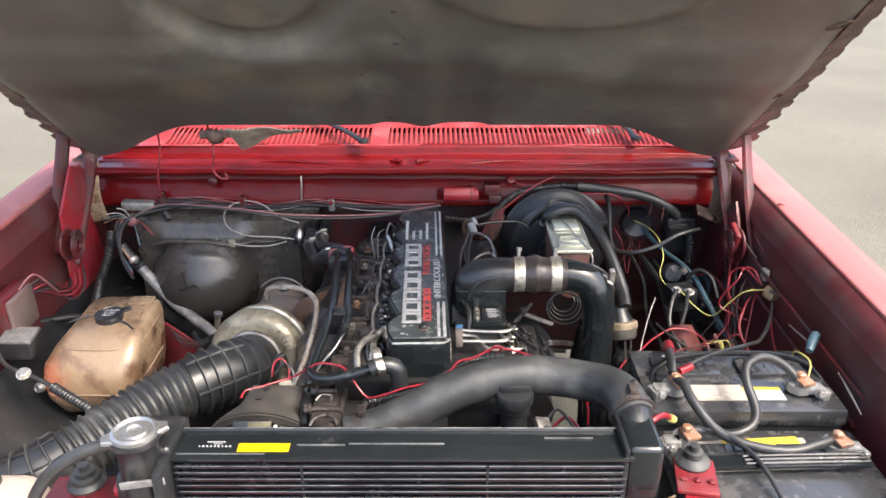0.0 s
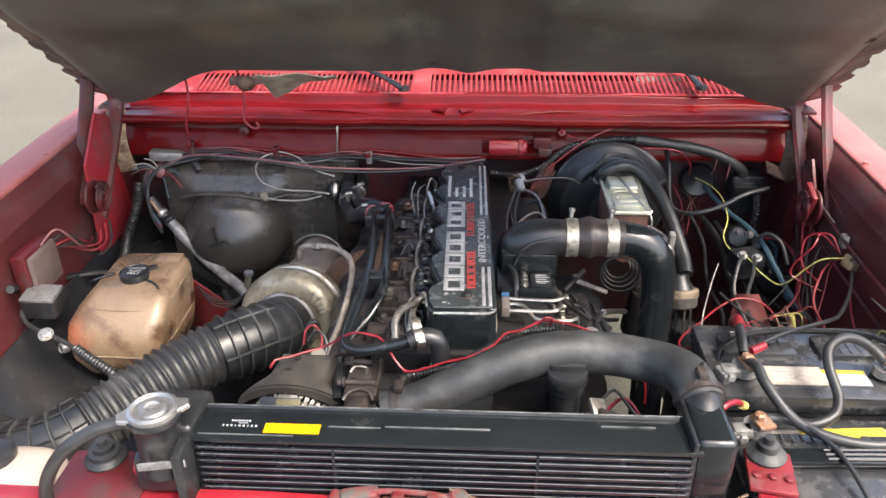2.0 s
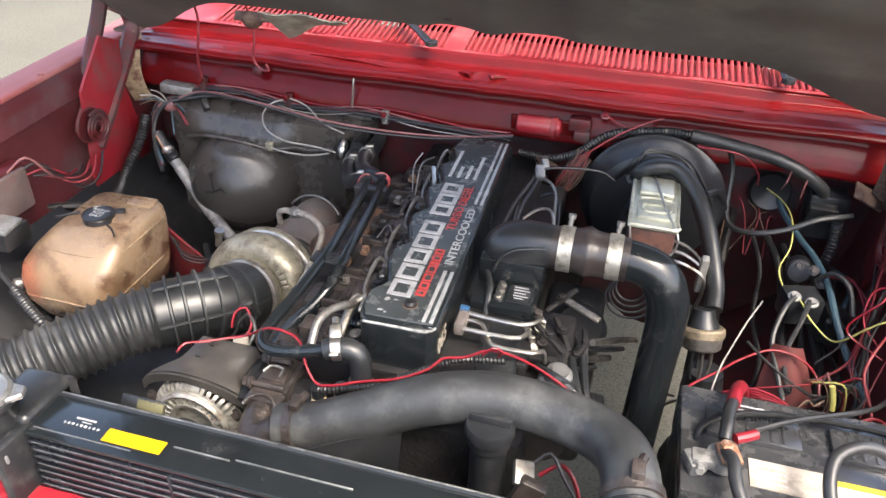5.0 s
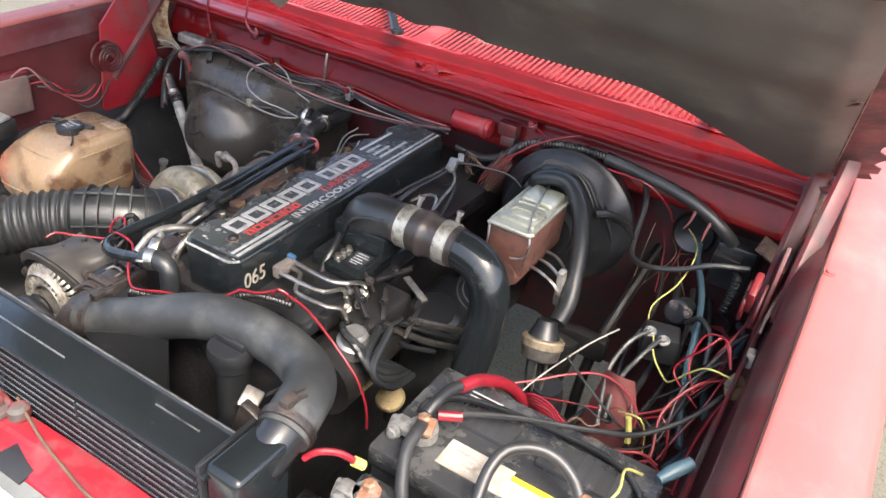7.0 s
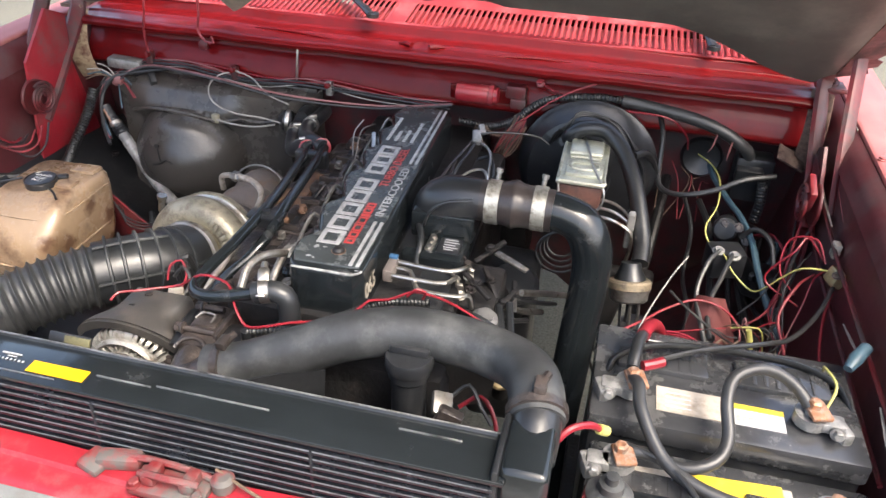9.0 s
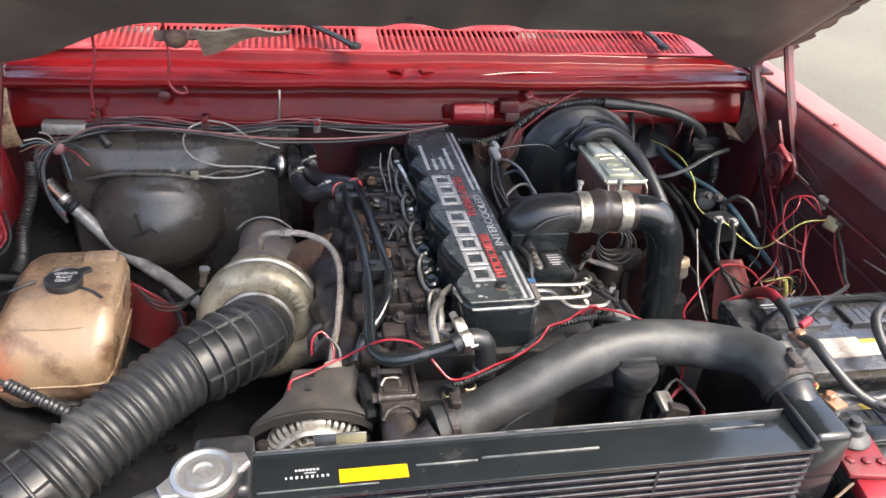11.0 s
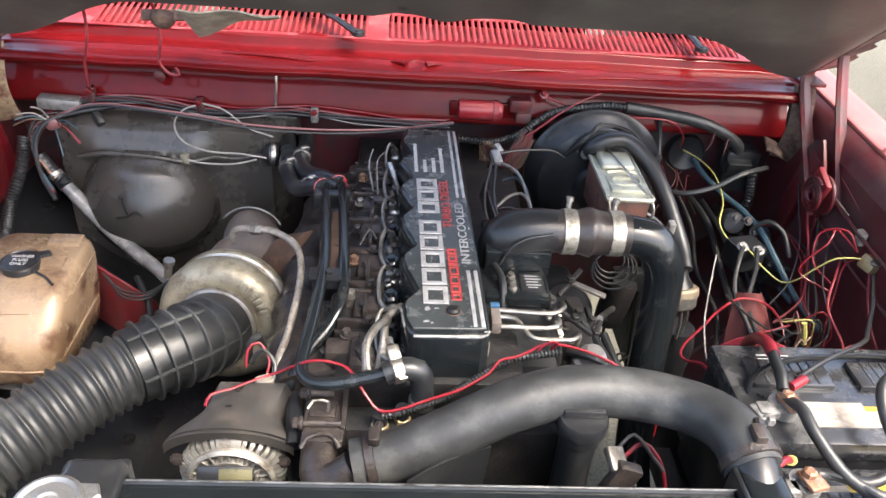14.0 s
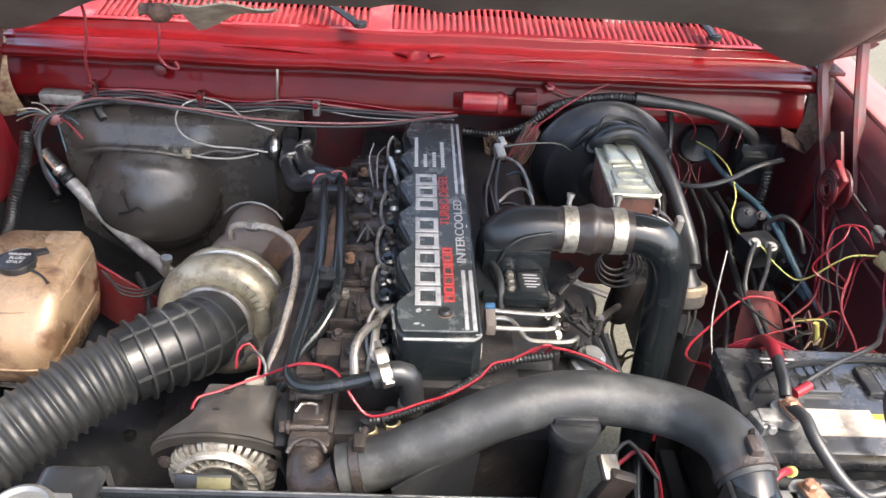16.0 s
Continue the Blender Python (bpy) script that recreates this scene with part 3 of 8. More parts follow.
def hood():
    ang = radians(40.4)
    o = Vector((XC, 1.752, 1.196))
    ex, ev, en = Vector((1, 0, 0)), Vector((0, -math.cos(ang), math.sin(ang))), Vector((0, -math.sin(ang), -math.cos(ang)))
    W, L = 0.825, 1.17

    def rear(a):
        t = min(1.0, max(0.0, (0.74 - abs(a)) / 0.30))
        return 0.175 * t * t * (3 - 2 * t)

    def place(a, v, d):
        return o + ex * a + ev * v + en * d

    def under(u, w):
        edge = W - 0.06 + 0.025 * w
        a = (u - 0.5) * 2 * edge
        r0 = rear(a)
        v = r0 + 0.004 + w * (L - r0 - 0.03)
        d = 0.012
        # pressed ovals and shallow ribs of the inner panel
        q = math.hypot((a + 0.235) / 0.20, (v - 0.715) / 0.26)
        s = max(0.0, min(1.0, (1.0 - q) / 0.16))
        d -= 0.022 * s * s * (3 - 2 * s)
        s = max(0.0, min(1.0, (0.74 - q) / 0.07))
        d += 0.018 * s * s * (3 - 2 * s)
        q = math.hypot((a - 0.30) / 0.30, (v - 0.80) / 0.26)
        s = max(0.0, min(1.0, (1.0 - q) / 0.12))
        d += 0.012 * s * s * (3 - 2 * s)
        # stepped field towards the rear edge
        s = max(0.0, min(1.0, (abs(a - 0.06) - 0.10 - 0.1 * max(0, v - 0.3)) / 0.03))
        d += 0.007 * s * max(0.0, min(1.0, (0.52 - v) / 0.05))
        d += 0.010 * math.exp(-((a - 0.02 - 0.04 * math.sin(v * 4)) / 0.035) ** 2)
        d += 0.006 * math.exp(-((v - 0.42 - 0.05 * math.cos(a * 5)) / 0.05) ** 2)
        e = min(1.0, (edge - abs(a)) / 0.05)
        return place(a, v, d * min(1, e + 0.3))
    h = part("hood", Geo().sheet(under, 130, 100, 0.0015), HOOD_GREY, truck, "raised hood with stained dark grey underside")
    # outer skin
    def top(u, w):
        a = (u - 0.5) * 2 * (W - 0.022)
        r0 = rear(a) - 0.006
        v = r0 + w * (L - r0)
        return place(a, v, -0.028 - 0.012 * (1 - (a / W) ** 2))
    part("hood_skin", Geo().sheet(lambda u, w: top(1 - u, w), 60, 30, 0.0015), RED, h, "red outer hood skin")
    # side flanges with notches, dark inside
    for sx in (-1, 1):
        def strip(u, w):
            v = u * (L - 0.01)
            step = (0.004 + 0.012 * abs(math.sin(v * 37)) * max(0.0, 1 - v / 0.45)) if (v / 0.062 + 0.2 * math.sin(v * 9)) % 1.0 < 0.55 else 0.0
            return place(sx * (W - 0.066 + 0.022 * v * (1 - w) + (0.066 - step) * w), v, 0.0035 * (1 - w) + 0.004 * math.sin(v * 40) * w * (1 - w) - 0.012 * w)
        part("flange", Geo().sheet(strip, 150, 3, 0.002), GRIMY, h, "notched grimy hood side flange")
        part("edge_bead", Geo().tube([place(sx * (W - 0.062 + 0.022 * v), v, 0.006) for v in np.linspace(0.02, L - 0.05, 30)], 0.0016, 6), RUSTY_TAN, h)
        for v in (0.30, 0.56, 0.82, 1.05):
            c = place(sx * (W - 0.085 + 0.025 * v), v, 0.013)
            g = Geo().tube([c + (ex * math.cos(t) * 0.017 * sx + ev * (math.sin(t) * 0.008 + math.cos(t) * 0.012)) for t in np.linspace(0, 2 * math.pi, 17)], 0.0018, 6, 0.02)
            part("slot_rim", g, RUSTY_TAN, h)
    g = Geo()
    g.sheet(lambda u, w: place((u - 0.5) * 2 * W, L - 0.03 + 0.03 * w, 0.016 - 0.04 * w), 30, 2, 0.002)
    part("front_lip", g, IRON_DARK, h)
    # insulation tatters and latch hardware at the rear edge
    def flap(u, w):
        a = -0.385 + u * 0.16
        return place(a, 0.165 - w * (0.11 * (1 - u) ** 1.5 + 0.035), 0.020 - 0.012 * w + 0.004 * math.sin(u * 9))
    part("torn_liner", Geo().sheet(flap, 8, 4, 0.003), material("torn_liner", (0.36, 0.34, 0.27), 0.85, vary=0.35, scale=40, bump=0.4), h, "torn greyish hood liner")
    g = Geo()
    g.lathe([(0.020, 0), (0.020, 0.012), (0.014, 0.02), (0.006, 0.024), (0, 0.024)], place(-0.421, 0.115, 0.01), en, 18)
    g.box(place(-0.421, 0.115, 0.012), (0.07, 0.02, 0.006), 0.002, (40, 0, 8))
    part("washer_nozzle", g, RUSTY_TAN, h, "rusty washer nozzle mount")


hood()


def hinge(sx):
    def X(a):
        return XC + sx * a
    h = part("hood_hinge", Geo().prism(([(-0.085, -0.16), (0.05, -0.16), (0.062, -0.02), (0.075, 0.10), (0.02, 0.125), (-0.065, 0.04)] if sx < 0 else [(-0.07, -0.16), (-0.01, -0.16), (0.01, -0.06), (0.035, 0.03), (0.005, 0.045), (-0.05, -0.02)]), 0.006, Matrix.Translation((X(0.748), 1.60, 1.075)) @ Matrix.Rotation(radians(90), 4, "Z") @ Matrix.Rotation(radians(90), 4, "X"), 0.001), RED_BRIGHT if sx < 0 else RED_DUSTY, truck, "dusty red hood hinge with coil spring")
    # flat coil spring seen on its face
    g = Geo()
    c = Vector((X(0.722), 1.535, 1.045))
    pts = [c + Vector((0, math.cos(t) * (0.008 + 0.0012 * t), math.sin(t) * (0.008 + 0.0012 * t))) for t in np.linspace(0, 21, 100)]
    g.tube(pts, 0.0034, 6, 0.01)
    part("coil_spring", g, RED_DUSTY, h)
    g = Geo().lathe([(0.036, 0), (0.036, 0.003), (0.034, 0.005), (0, 0.005)], (X(0.745), 1.535, 1.045), (-sx, 0, 0), 32)
    part("spring_cup", g, RED_DUSTY, h)
    g = Geo()
    g.prism([(-0.013, 0), (0.013, 0), (0.011, 0.27), (-0.011, 0.27)], 0.006, Matrix.Translation((X(0.785), 1.525, 1.035)) @ Matrix.Rotation(radians(-38), 4, "X") @ Matrix.Rotation(radians(90), 4, "X") @ Matrix.Rotation(radians(90), 4, "Y"))
    part("hinge_arm", Geo().tube([(X(0.775), 1.525, 1.03), (X(0.78), 1.62, 1.14), (X(0.785), 1.70, 1.25), (X(0.77), 1.66, 1.285)], 0.015, 8, flat=0.5), RED_DUSTY, h)
    part("hinge_arm", Geo().tube([(X(0.748), 1.55, 0.99), (X(0.748), 1.64, 1.08), (X(0.75), 1.73, 1.175), (X(0.755), 1.735, 1.215)], 0.016, 8, flat=0.5), RED_DUSTY, h)
    # rusty seam bracket at the end of the cowl
    g = Geo().sheet(lambda u, v: (X(0.735 + 0.035 * u), 1.742 - 0.02 * u - 0.025 * math.sin(math.pi * v), 1.17 - v * 0.15), 4, 10, 0.003)
    part("cowl_bracket", g, SEALER if sx < 0 else RUSTY_TAN, truck, "rusty sealer-smeared cowl end bracket")
    g = Geo()
    bolt(g, (X(0.765), 1.755, 1.182), (0, -0.2, 1), 0.01, 0.008)
    g.box((X(0.765), 1.75, 1.176), (0.05, 0.05, 0.008), 0.002)
    part("hinge_bolt", g, RUSTY_TAN if sx < 0 else RED_DUSTY, h)
    # upright bracket down the apron
    g = Geo().box((X(0.752), 1.64, 0.97), (0.016, 0.11 if sx < 0 else 0.05, 0.25), 0.006, (14, 0, 0))
    part("hinge_post", g, RED_BRIGHT if sx < 0 else RED_DUSTY, h)
    if sx > 0:
        for pts in ([(0.686, 1.56, 1.075), (0.684, 1.50, 1.064), (0.683, 1.43, 1.047), (0.682, 1.30, 1.012), (0.681, 1.22, 0.99)], [(0.687, 1.66, 1.09), (0.686, 1.60, 1.068)], [(0.687, 1.70, 1.10), (0.686, 1.64, 1.083)], [(0.683, 1.17, 1.02), (0.683, 1.14, 1.012)]):
            part("scratch", Geo().tube(pts, 0.0009, 6), RED_PALE, truck, "fine pale scratch in the paint")
        # first two pale strips stand in for gaps showing bright ground
        for pts in ([(0.664, 1.265, 1.0), (0.664, 1.22, 1.006), (0.664, 1.177, 1.012)], [(0.664, 1.073, 1.021), (0.664, 1.03, 1.012), (0.664, 0.986, 1.0)], [(0.675, 1.60, 1.05), (0.672, 1.53, 1.046), (0.671, 1.47, 1.043)]):
            part("seam_sealer", Geo().tube(pts, [0.0014, 0.003, 0.0016], 6, flat=0.6), WHITE, truck, "pale sliver along the apron seam")


hinge(1)
hinge(-1)


def front_end():
    # radiator support: pressed top rail with front drop
    def rail(u, v):
        x = -0.80 + u * 1.42
        prof = [(0.802, 0.90), (0.800, 0.975), (0.795, 0.985), (0.772, 0.985), (0.768, 0.979), (0.742, 0.977), (0.737, 0.972), (0.734, 0.94), (0.732, 0.90), (0.73, 0.88), (0.73, 0.85), (0.73, 0.78)]
        k = v * (len(prof) - 1)
        i = min(int(k), len(prof) - 2)
        y, z = (prof[i][j] + (k - i) * (prof[i + 1][j] - prof[i][j]) for j in (0, 1))
        return (x, y + 0.002 * math.sin(x * 13), z + 0.0015 * math.sin(x * 17))
    r = part("radiator_support", Geo().sheet(rail, 50, 40, 0.002), RED_BRIGHT, truck, "bright red radiator support panel")
    for x in (-0.56, -0.36, 0.42):
        part("bolt", bolt(Geo(), (x, 0.751, 0.978), (0, 0, 1), 0.007, 0.006), RED_BRIGHT, r)
    # latch plate in the middle
    latch = thing("hood_latch", (XC, 0.775, 0.985), "worn red hood latch on the radiator support", "latch")
    part("plate", Geo().box((XC, 0.772, 0.99), (0.085, 0.036, 0.010), 0.003), LATCH_DIRT, latch)
    for sx in (-1, 1):
        part("jaw", Geo().box((XC + sx * 0.022, 0.775, 1.0), (0.016, 0.026, 0.016), 0.004), LATCH_DIRT, latch)
        part("bolt", bolt(Geo(), (XC + sx * 0.036, 0.762, 0.994), r=0.006), LATCH_DIRT, latch)
    part("striker_bar", Geo().tube([(XC - 0.034, 0.77, 1.004), (XC, 0.764, 1.012), (XC + 0.034, 0.77, 1.004)], 0.004, 8), LATCH_DIRT, latch)
    part("release_lever", Geo().box((XC - 0.07, 0.788, 0.994), (0.05, 0.022, 0.018), 0.006, (0, 0, 12)), LATCH_DIRT, latch)
    part("lever_end", Geo().box((XC - 0.095, 0.78, 0.992), (0.03, 0.03, 0.012), 0.005, (0, 8, -15)), LATCH_DIRT, latch)
    part("pivot", Geo().lathe([(0.013, 0), (0.013, 0.012), (0.008, 0.016), (0, 0.016)], (XC + 0.052, 0.788, 0.988), n=12), LATCH_DIRT, latch)
    part("release_rod", Geo().tube([(XC - 0.09, 0.785, 0.996), (XC - 0.04, 0.79, 1.002), (XC + 0.02, 0.789, 1.0), (XC + 0.055, 0.785, 0.994)], 0.004, 8), LATCH_DIRT, latch)
    dark = material("dark_opening", (0.014, 0.015, 0.018), 0.6, bump=0)
    for x, w, d in ((0.017, 0.058, 0.036), (-0.108, 0.046, 0.014), (-0.34, 0.058, 0.03)):
        part("service_hole", Geo().prism([(x - w / 2, 0.748 - d / 2), (x + w / 2, 0.748 - d / 2), (x + w * 0.42, 0.748 + d / 2), (x - w * 0.42, 0.748 + d / 2)], 0.003, Matrix.Translation((0, 0, 0.9775)), 0.001), dark, r, "dark square opening")
    strip = material("bare_grey_flange", (0.12, 0.125, 0.12), 0.55, vary=0.25, scale=14, dirt=(0.10, 0.095, 0.085), dirt_amount=0.4)
    part("front_flange", Geo().sheet(lambda u, v: (-0.80 + 1.42 * u, 0.737 - 0.018 * v, 0.9755 - 0.004 * v), 90, 3, 0.002), strip, r, "bare grey flange along the support")
    # grille header in pale grey, bumper below
    g = Geo().sheet(lambda u, v: (-0.86 + u * 1.55, 0.60 + 0.126 * v + 0.004 * (2 * u - 1) ** 2, 0.90 + 0.055 * math.sin(v * 1.6)), 30, 5, 0.003)
    part("grille_header", g, material("pale_grille", (0.62, 0.62, 0.6), 0.4, vary=0.1, bump=0.1), truck, "pale grey grille header panel")
    g = Geo().sheet(lambda u, v: (-0.86 + u * 1.55, 0.60 + 0.02 * (2 * u - 1) ** 2, 0.90 - v * 0.3), 30, 5, 0.003)
    part("grille", g, BLACK, truck)
    g = Geo().tube([(-1.0, 0.62, 0.55), (-0.9, 0.52, 0.55), (-0.5, 0.48, 0.55), (0.3, 0.48, 0.55), (0.72, 0.52, 0.55), (0.83, 0.62, 0.55)], 0.09, 12)
    part("bumper", g, STEEL, truck, "bright metal front bumper")
    # cab behind the engine bay
    def screen(u, v):
        x = XC + (2 * u - 1) * (0.74 - 0.08 * v)
        return (x, 2.07 + 0.42 * v - 0.06 * (1 - (2 * u - 1) ** 2), 1.235 + 0.50 * v)
    part("windscreen", Geo().sheet(screen, 16, 8, 0.005), material("tinted_glass", (0.01, 0.012, 0.012), 0.06, vary=0.1, bump=0), truck, "dark tinted windscreen")
    part("cab_roof", Geo().sheet(lambda u, v: (XC + (2 * u - 1) * 0.68, 2.46 + 1.15 * v, 1.735 + 0.05 * math.sin(math.pi * v) + 0.02 * (1 - (2 * u - 1) ** 2)), 14, 10, 0.02), RED, truck, "red cab roof")
    part("cab_back", Geo().box((XC, 3.62, 1.15), (1.56, 0.03, 1.16), 0.01), RED, truck)
    for sx in (-1, 1):
        part("pillar", Geo().tube([(XC + sx * 0.78, 2.02, 1.2), (XC + sx * 0.74, 2.22, 1.46), (XC + sx * 0.69, 2.47, 1.735)], 0.03, 8), RED, truck)
        part("cab_door", Geo().box((XC + sx * 0.885, 2.83, 0.86), (0.06, 1.56, 0.66), 0.03), RED, truck, "red cab door")
        part("side_window", Geo().sheet(lambda u, v: (XC + sx * (0.87 - 0.17 * v), 2.22 + 0.26 * v + u * (1.36 - 0.26 * v), 1.20 + 0.53 * v), 6, 6, 0.006), bpy.data.materials["tinted_glass"], truck)
    part("cab_floor", Geo().box((XC, 2.85, 0.5), (1.6, 1.5, 0.06), 0.01), IRON_DARK, truck)
    for x in (-0.52, 0.47):
        part("frame_rail", Geo().box((x, 1.4, 0.56), (0.07, 1.6, 0.14), 0.01), IRON_DARK, truck)
    part("crossmember", Geo().box((XC, 1.15, 0.45), (0.9, 0.16, 0.10), 0.01), IRON_DARK, truck)
    for sx in (-1, 1):
        w = Geo().lathe([(0.2, -0.1), (0.33, -0.1), (0.36, -0.07), (0.36, 0.07), (0.33, 0.1), (0.2, 0.1)], (XC + sx * 0.80, 1.42, 0.36), (1, 0, 0), 40)
        wh = part("wheel", w, RUBBER, truck, "black front tyre")
        part("rim", Geo().lathe([(0.2, -0.09), (0.19, 0.0), (0.08, 0.03), (0, 0.03)], (XC + sx * 0.80, 1.42, 0.36), (sx, 0, 0), 32), STEEL, wh)


front_end()

# ---- engine ----
engine = thing("diesel_engine", (XC, 1.4, 0.5), "greasy black in-line diesel engine with lettered top cover", "engine")


def valve_cover():
    # wavy left edge, straight right edge
    x0, x1, y0, y1, z0, z1 = -0.097, 0.013, 1.092, 1.680, 0.992, 1.068
    right = [(x1 - 0.012, y0), (x1, y0 + 0.014), (x1, y1 - 0.01), (x1 - 0.01, y1)]
    left = []
    for yn in (1.578, 1.490, 1.396, 1.291, 1.185):
        left += [(x0 + 0.001, yn + 0.048), (x0 + 0.007, yn + 0.030), (x0 + 0.0145, yn + 0.006), (x0 + 0.0155, yn), (x0 + 0.0135, yn - 0.006), (x0 + 0.004, yn - 0.018), (x0 - 0.002, yn - 0.027), (x0 - 0.0035, yn - 0.033)]
    out = right + [(x0 + 0.012, y1)] + left + [(x0 - 0.001, y0 + 0.030), (x0 + 0.006, y0 + 0.010), (x0 + 0.020, y0)]
    g = Geo().prism(out, z1 - z0, Matrix.Translation((0, 0, z0)), 0.007, 3)
    cover = part("top_cover", g, BLACK_GLOSS, engine, "black lettered engine top cover with chipped edges")
    # raised rim step
    rim = [(x + (0.006 if x < -0.04 else -0.006), min(max(y, y0 + 0.012), y1 - 0.008)) for x, y in out]
    part("cover_plate", Geo().prism(rim, 0.0022, Matrix.Translation((0, 0, z1)), 0.0009, 1), material("cover_plate", (0.032, 0.037, 0.039), 0.27, vary=0.35, scale=14, dirt=(0.12, 0.125, 0.125), dirt_amount=0.22, bump=0.12, dirt_scale=45), cover)
    zt = z1 + 0.0024
    worn = material("worn_edge", (0.30, 0.30, 0.29), 0.45, vary=0.5, scale=60, dirt=(0.02, 0.022, 0.024), dirt_amount=0.62, bump=0, dirt_scale=35)
    for pts in ([(x0 + 0.012, y0 + 0.001), (-0.04, y0 + 0.001), (x1 - 0.012, y0 + 0.001), (x1 - 0.002, y0 + 0.012)], [(x0 + 0.001, y0 + 0.020), (x0 - 0.003, y0 + 0.055)]):
        part("worn_edge", Geo().tube([(x, y, z1 - 0.002) for x, y in pts], 0.0018, 6, 0.01), worn, cover, "chipped pale edge")
    # maker's mark as plain silver frames
    def frame_block(y, w):
        a, b2, t = -0.071, -0.0375, 0.0068
        g = Geo()
        for x0, x1, ya, yb in ((a, a + t, y, y + w), (b2 - t, b2, y, y + w), (a + t, b2 - t, y, y + t), (a + t, b2 - t, y + w - t, y + w)):
            g.box(((x0 + x1) / 2, (ya + yb) / 2, zt + 0.0004), (x1 - x0, yb - ya, 0.0024), 0.0006, seg=1)
        part("emblem_block", g, SILVER_PRINT, cover, "silver raised block")
    for k in range(5):
        frame_block(1.152 + 0.0412 * k, 0.0365)
    for k in range(3):
        frame_block(1.376 + 0.0365 * k, 0.0325)
    yy = 1.160
    for w in (0.014, 0.0155, 0.019, 0.019, 0.007, 0.0155, 0.013):
        g = Geo()
        for xa, xb, ya, yb in ((-0.0335, -0.0305, yy, yy + w), (-0.0225, -0.0195, yy, yy + w), (-0.0305, -0.0225, yy, yy + 0.0035), (-0.0305, -0.0225, yy + w - 0.0035, yy + w)):
            g.box(((xa + xb) / 2, (ya + yb) / 2, zt + 0.0002), (xb - xa, yb - ya, 0.0018), 0.0004, seg=1)
        part("emblem_bar", g, RED_PRINT, cover, "red raised bar")
        yy += w + 0.0026
    up = Matrix.Rotation(radians(90), 4, "Z")
    letters("lettering", "TURBO DIESEL", 0.0205, Matrix.Translation((-0.0265, 1.408, zt)) @ up, RED_PRINT, cover, 0.0008, 1.08)
    letters("lettering", "INTERCOOLED", 0.0185, Matrix.Translation((-0.0065, 1.325, zt)) @ up, SILVER_PRINT, cover, 0.0008, 1.3)
    for x in (-0.0065, 0.0035):
        part("stripe", Geo().box((x, 1.167, zt), (0.0052, 0.12, 0.0016), 0.0005), SILVER_PRINT, cover)
        part("stripe", Geo().box((x, 1.545, zt), (0.0046, 0.24, 0.0016), 0.0005), SILVER_PRINT, cover)
    # small unreadable print near the rear
    g = Geo()
    for x, a, b in ((-0.070, 1.51, 1.61), (-0.055, 1.51, 1.552), (-0.040, 1.51, 1.562), (-0.026, 1.51, 1.595)):
        y = a
        while y < b:
            g.box((x, y, zt), (0.006, 0.0045, 0.0008), 0)
            y += 0.0075
    part("small_print", g, GREY_PRINT, cover)
    g = Geo()
    g.lathe([(0.009, 0), (0.009, 0.003), (0.006, 0.006), (0, 0.0065)], (-0.033, 1.138, zt), n=20)
    part("cover_bolt", g, IRON_DARK, cover)
    part("bolt_ring", Geo().lathe([(0.0088, 0), (0.0100, 0.0012), (0.0104, 0.0006), (0.0104, 0)], (-0.033, 1.138, zt), n=24), BROWN_RUST, cover, "rusty bolt rim")
    g = Geo()
    g.lathe([(0.008, 0), (0.008, 0.002), (0, 0.002)], (-0.045, 1.652, zt), n=18)
    part("cover_bolt", g, BLACK, cover)
    for x, y, w, d in ((-0.066, 1.142, 0.008, 0.009), (-0.054, 1.143, 0.007, 0.003), (-0.068, 1.117, 0.009, 0.004), (-0.061, 1.114, 0.004, 0.004), (0.004, 1.335, 0.002, 0.008), (-0.012, 1.108, 0.0016, 0.0016), (0.006, 1.098, 0.006, 0.0018)):
        part("paint_chip", Geo().prism([(x - w / 2, y - d * 0.3), (x - w * 0.1, y - d / 2), (x + w / 2, y - d * 0.1), (x + w * 0.2, y + d / 2), (x - w * 0.35, y + d * 0.3)], 0.0006, Matrix.Translation((0, 0, zt - 0.0003))), SILVER_PRINT, cover, "bare chip in the paint")
    # number on the side
    letters("number", "065", 0.036, Matrix.Translation((x1 + 0.0012, 1.131, 1.026)) @ Matrix.Rotation(radians(90), 4, "Z") @ Matrix.Rotation(radians(90), 4, "X"), WHITE, cover, 0.0005, 0.85)
    turn = Matrix.Translation((-0.038 - XC, -0.30, 0)) @ Matrix.Rotation(radians(1.2), 4, "Z") @ Matrix.Translation((0.038 + XC, 0.30, 0))
    for ob in (cover, *cover.children):
        ob.data.transform(turn)
    # head and block under it
    part("cylinder_head", Geo().box((-0.06, 1.43, 0.955), (0.25, 0.70, 0.085), 0.008), IRON_DARK, engine)
    part("engine_block", Geo().box((-0.045, 1.42, 0.75), (0.30, 0.74, 0.36), 0.02), IRON_DARK, engine)
    part("oil_pan", Geo().box((-0.045, 1.42, 0.48), (0.24, 0.7, 0.2), 0.03), IRON_DARK, engine)
    part("bellhousing", Geo().lathe([(0.20, 0), (0.21, 0.05), (0.16, 0.25), (0.12, 0.4)], (-0.04, 1.79, 0.72), (0, 1, -0.08), 32), IRON_DARK, engine)
    part("gear_cover", Geo().box((-0.03, 1.04, 0.80), (0.36, 0.05, 0.36), 0.02), IRON_DARK, engine)


valve_cover()


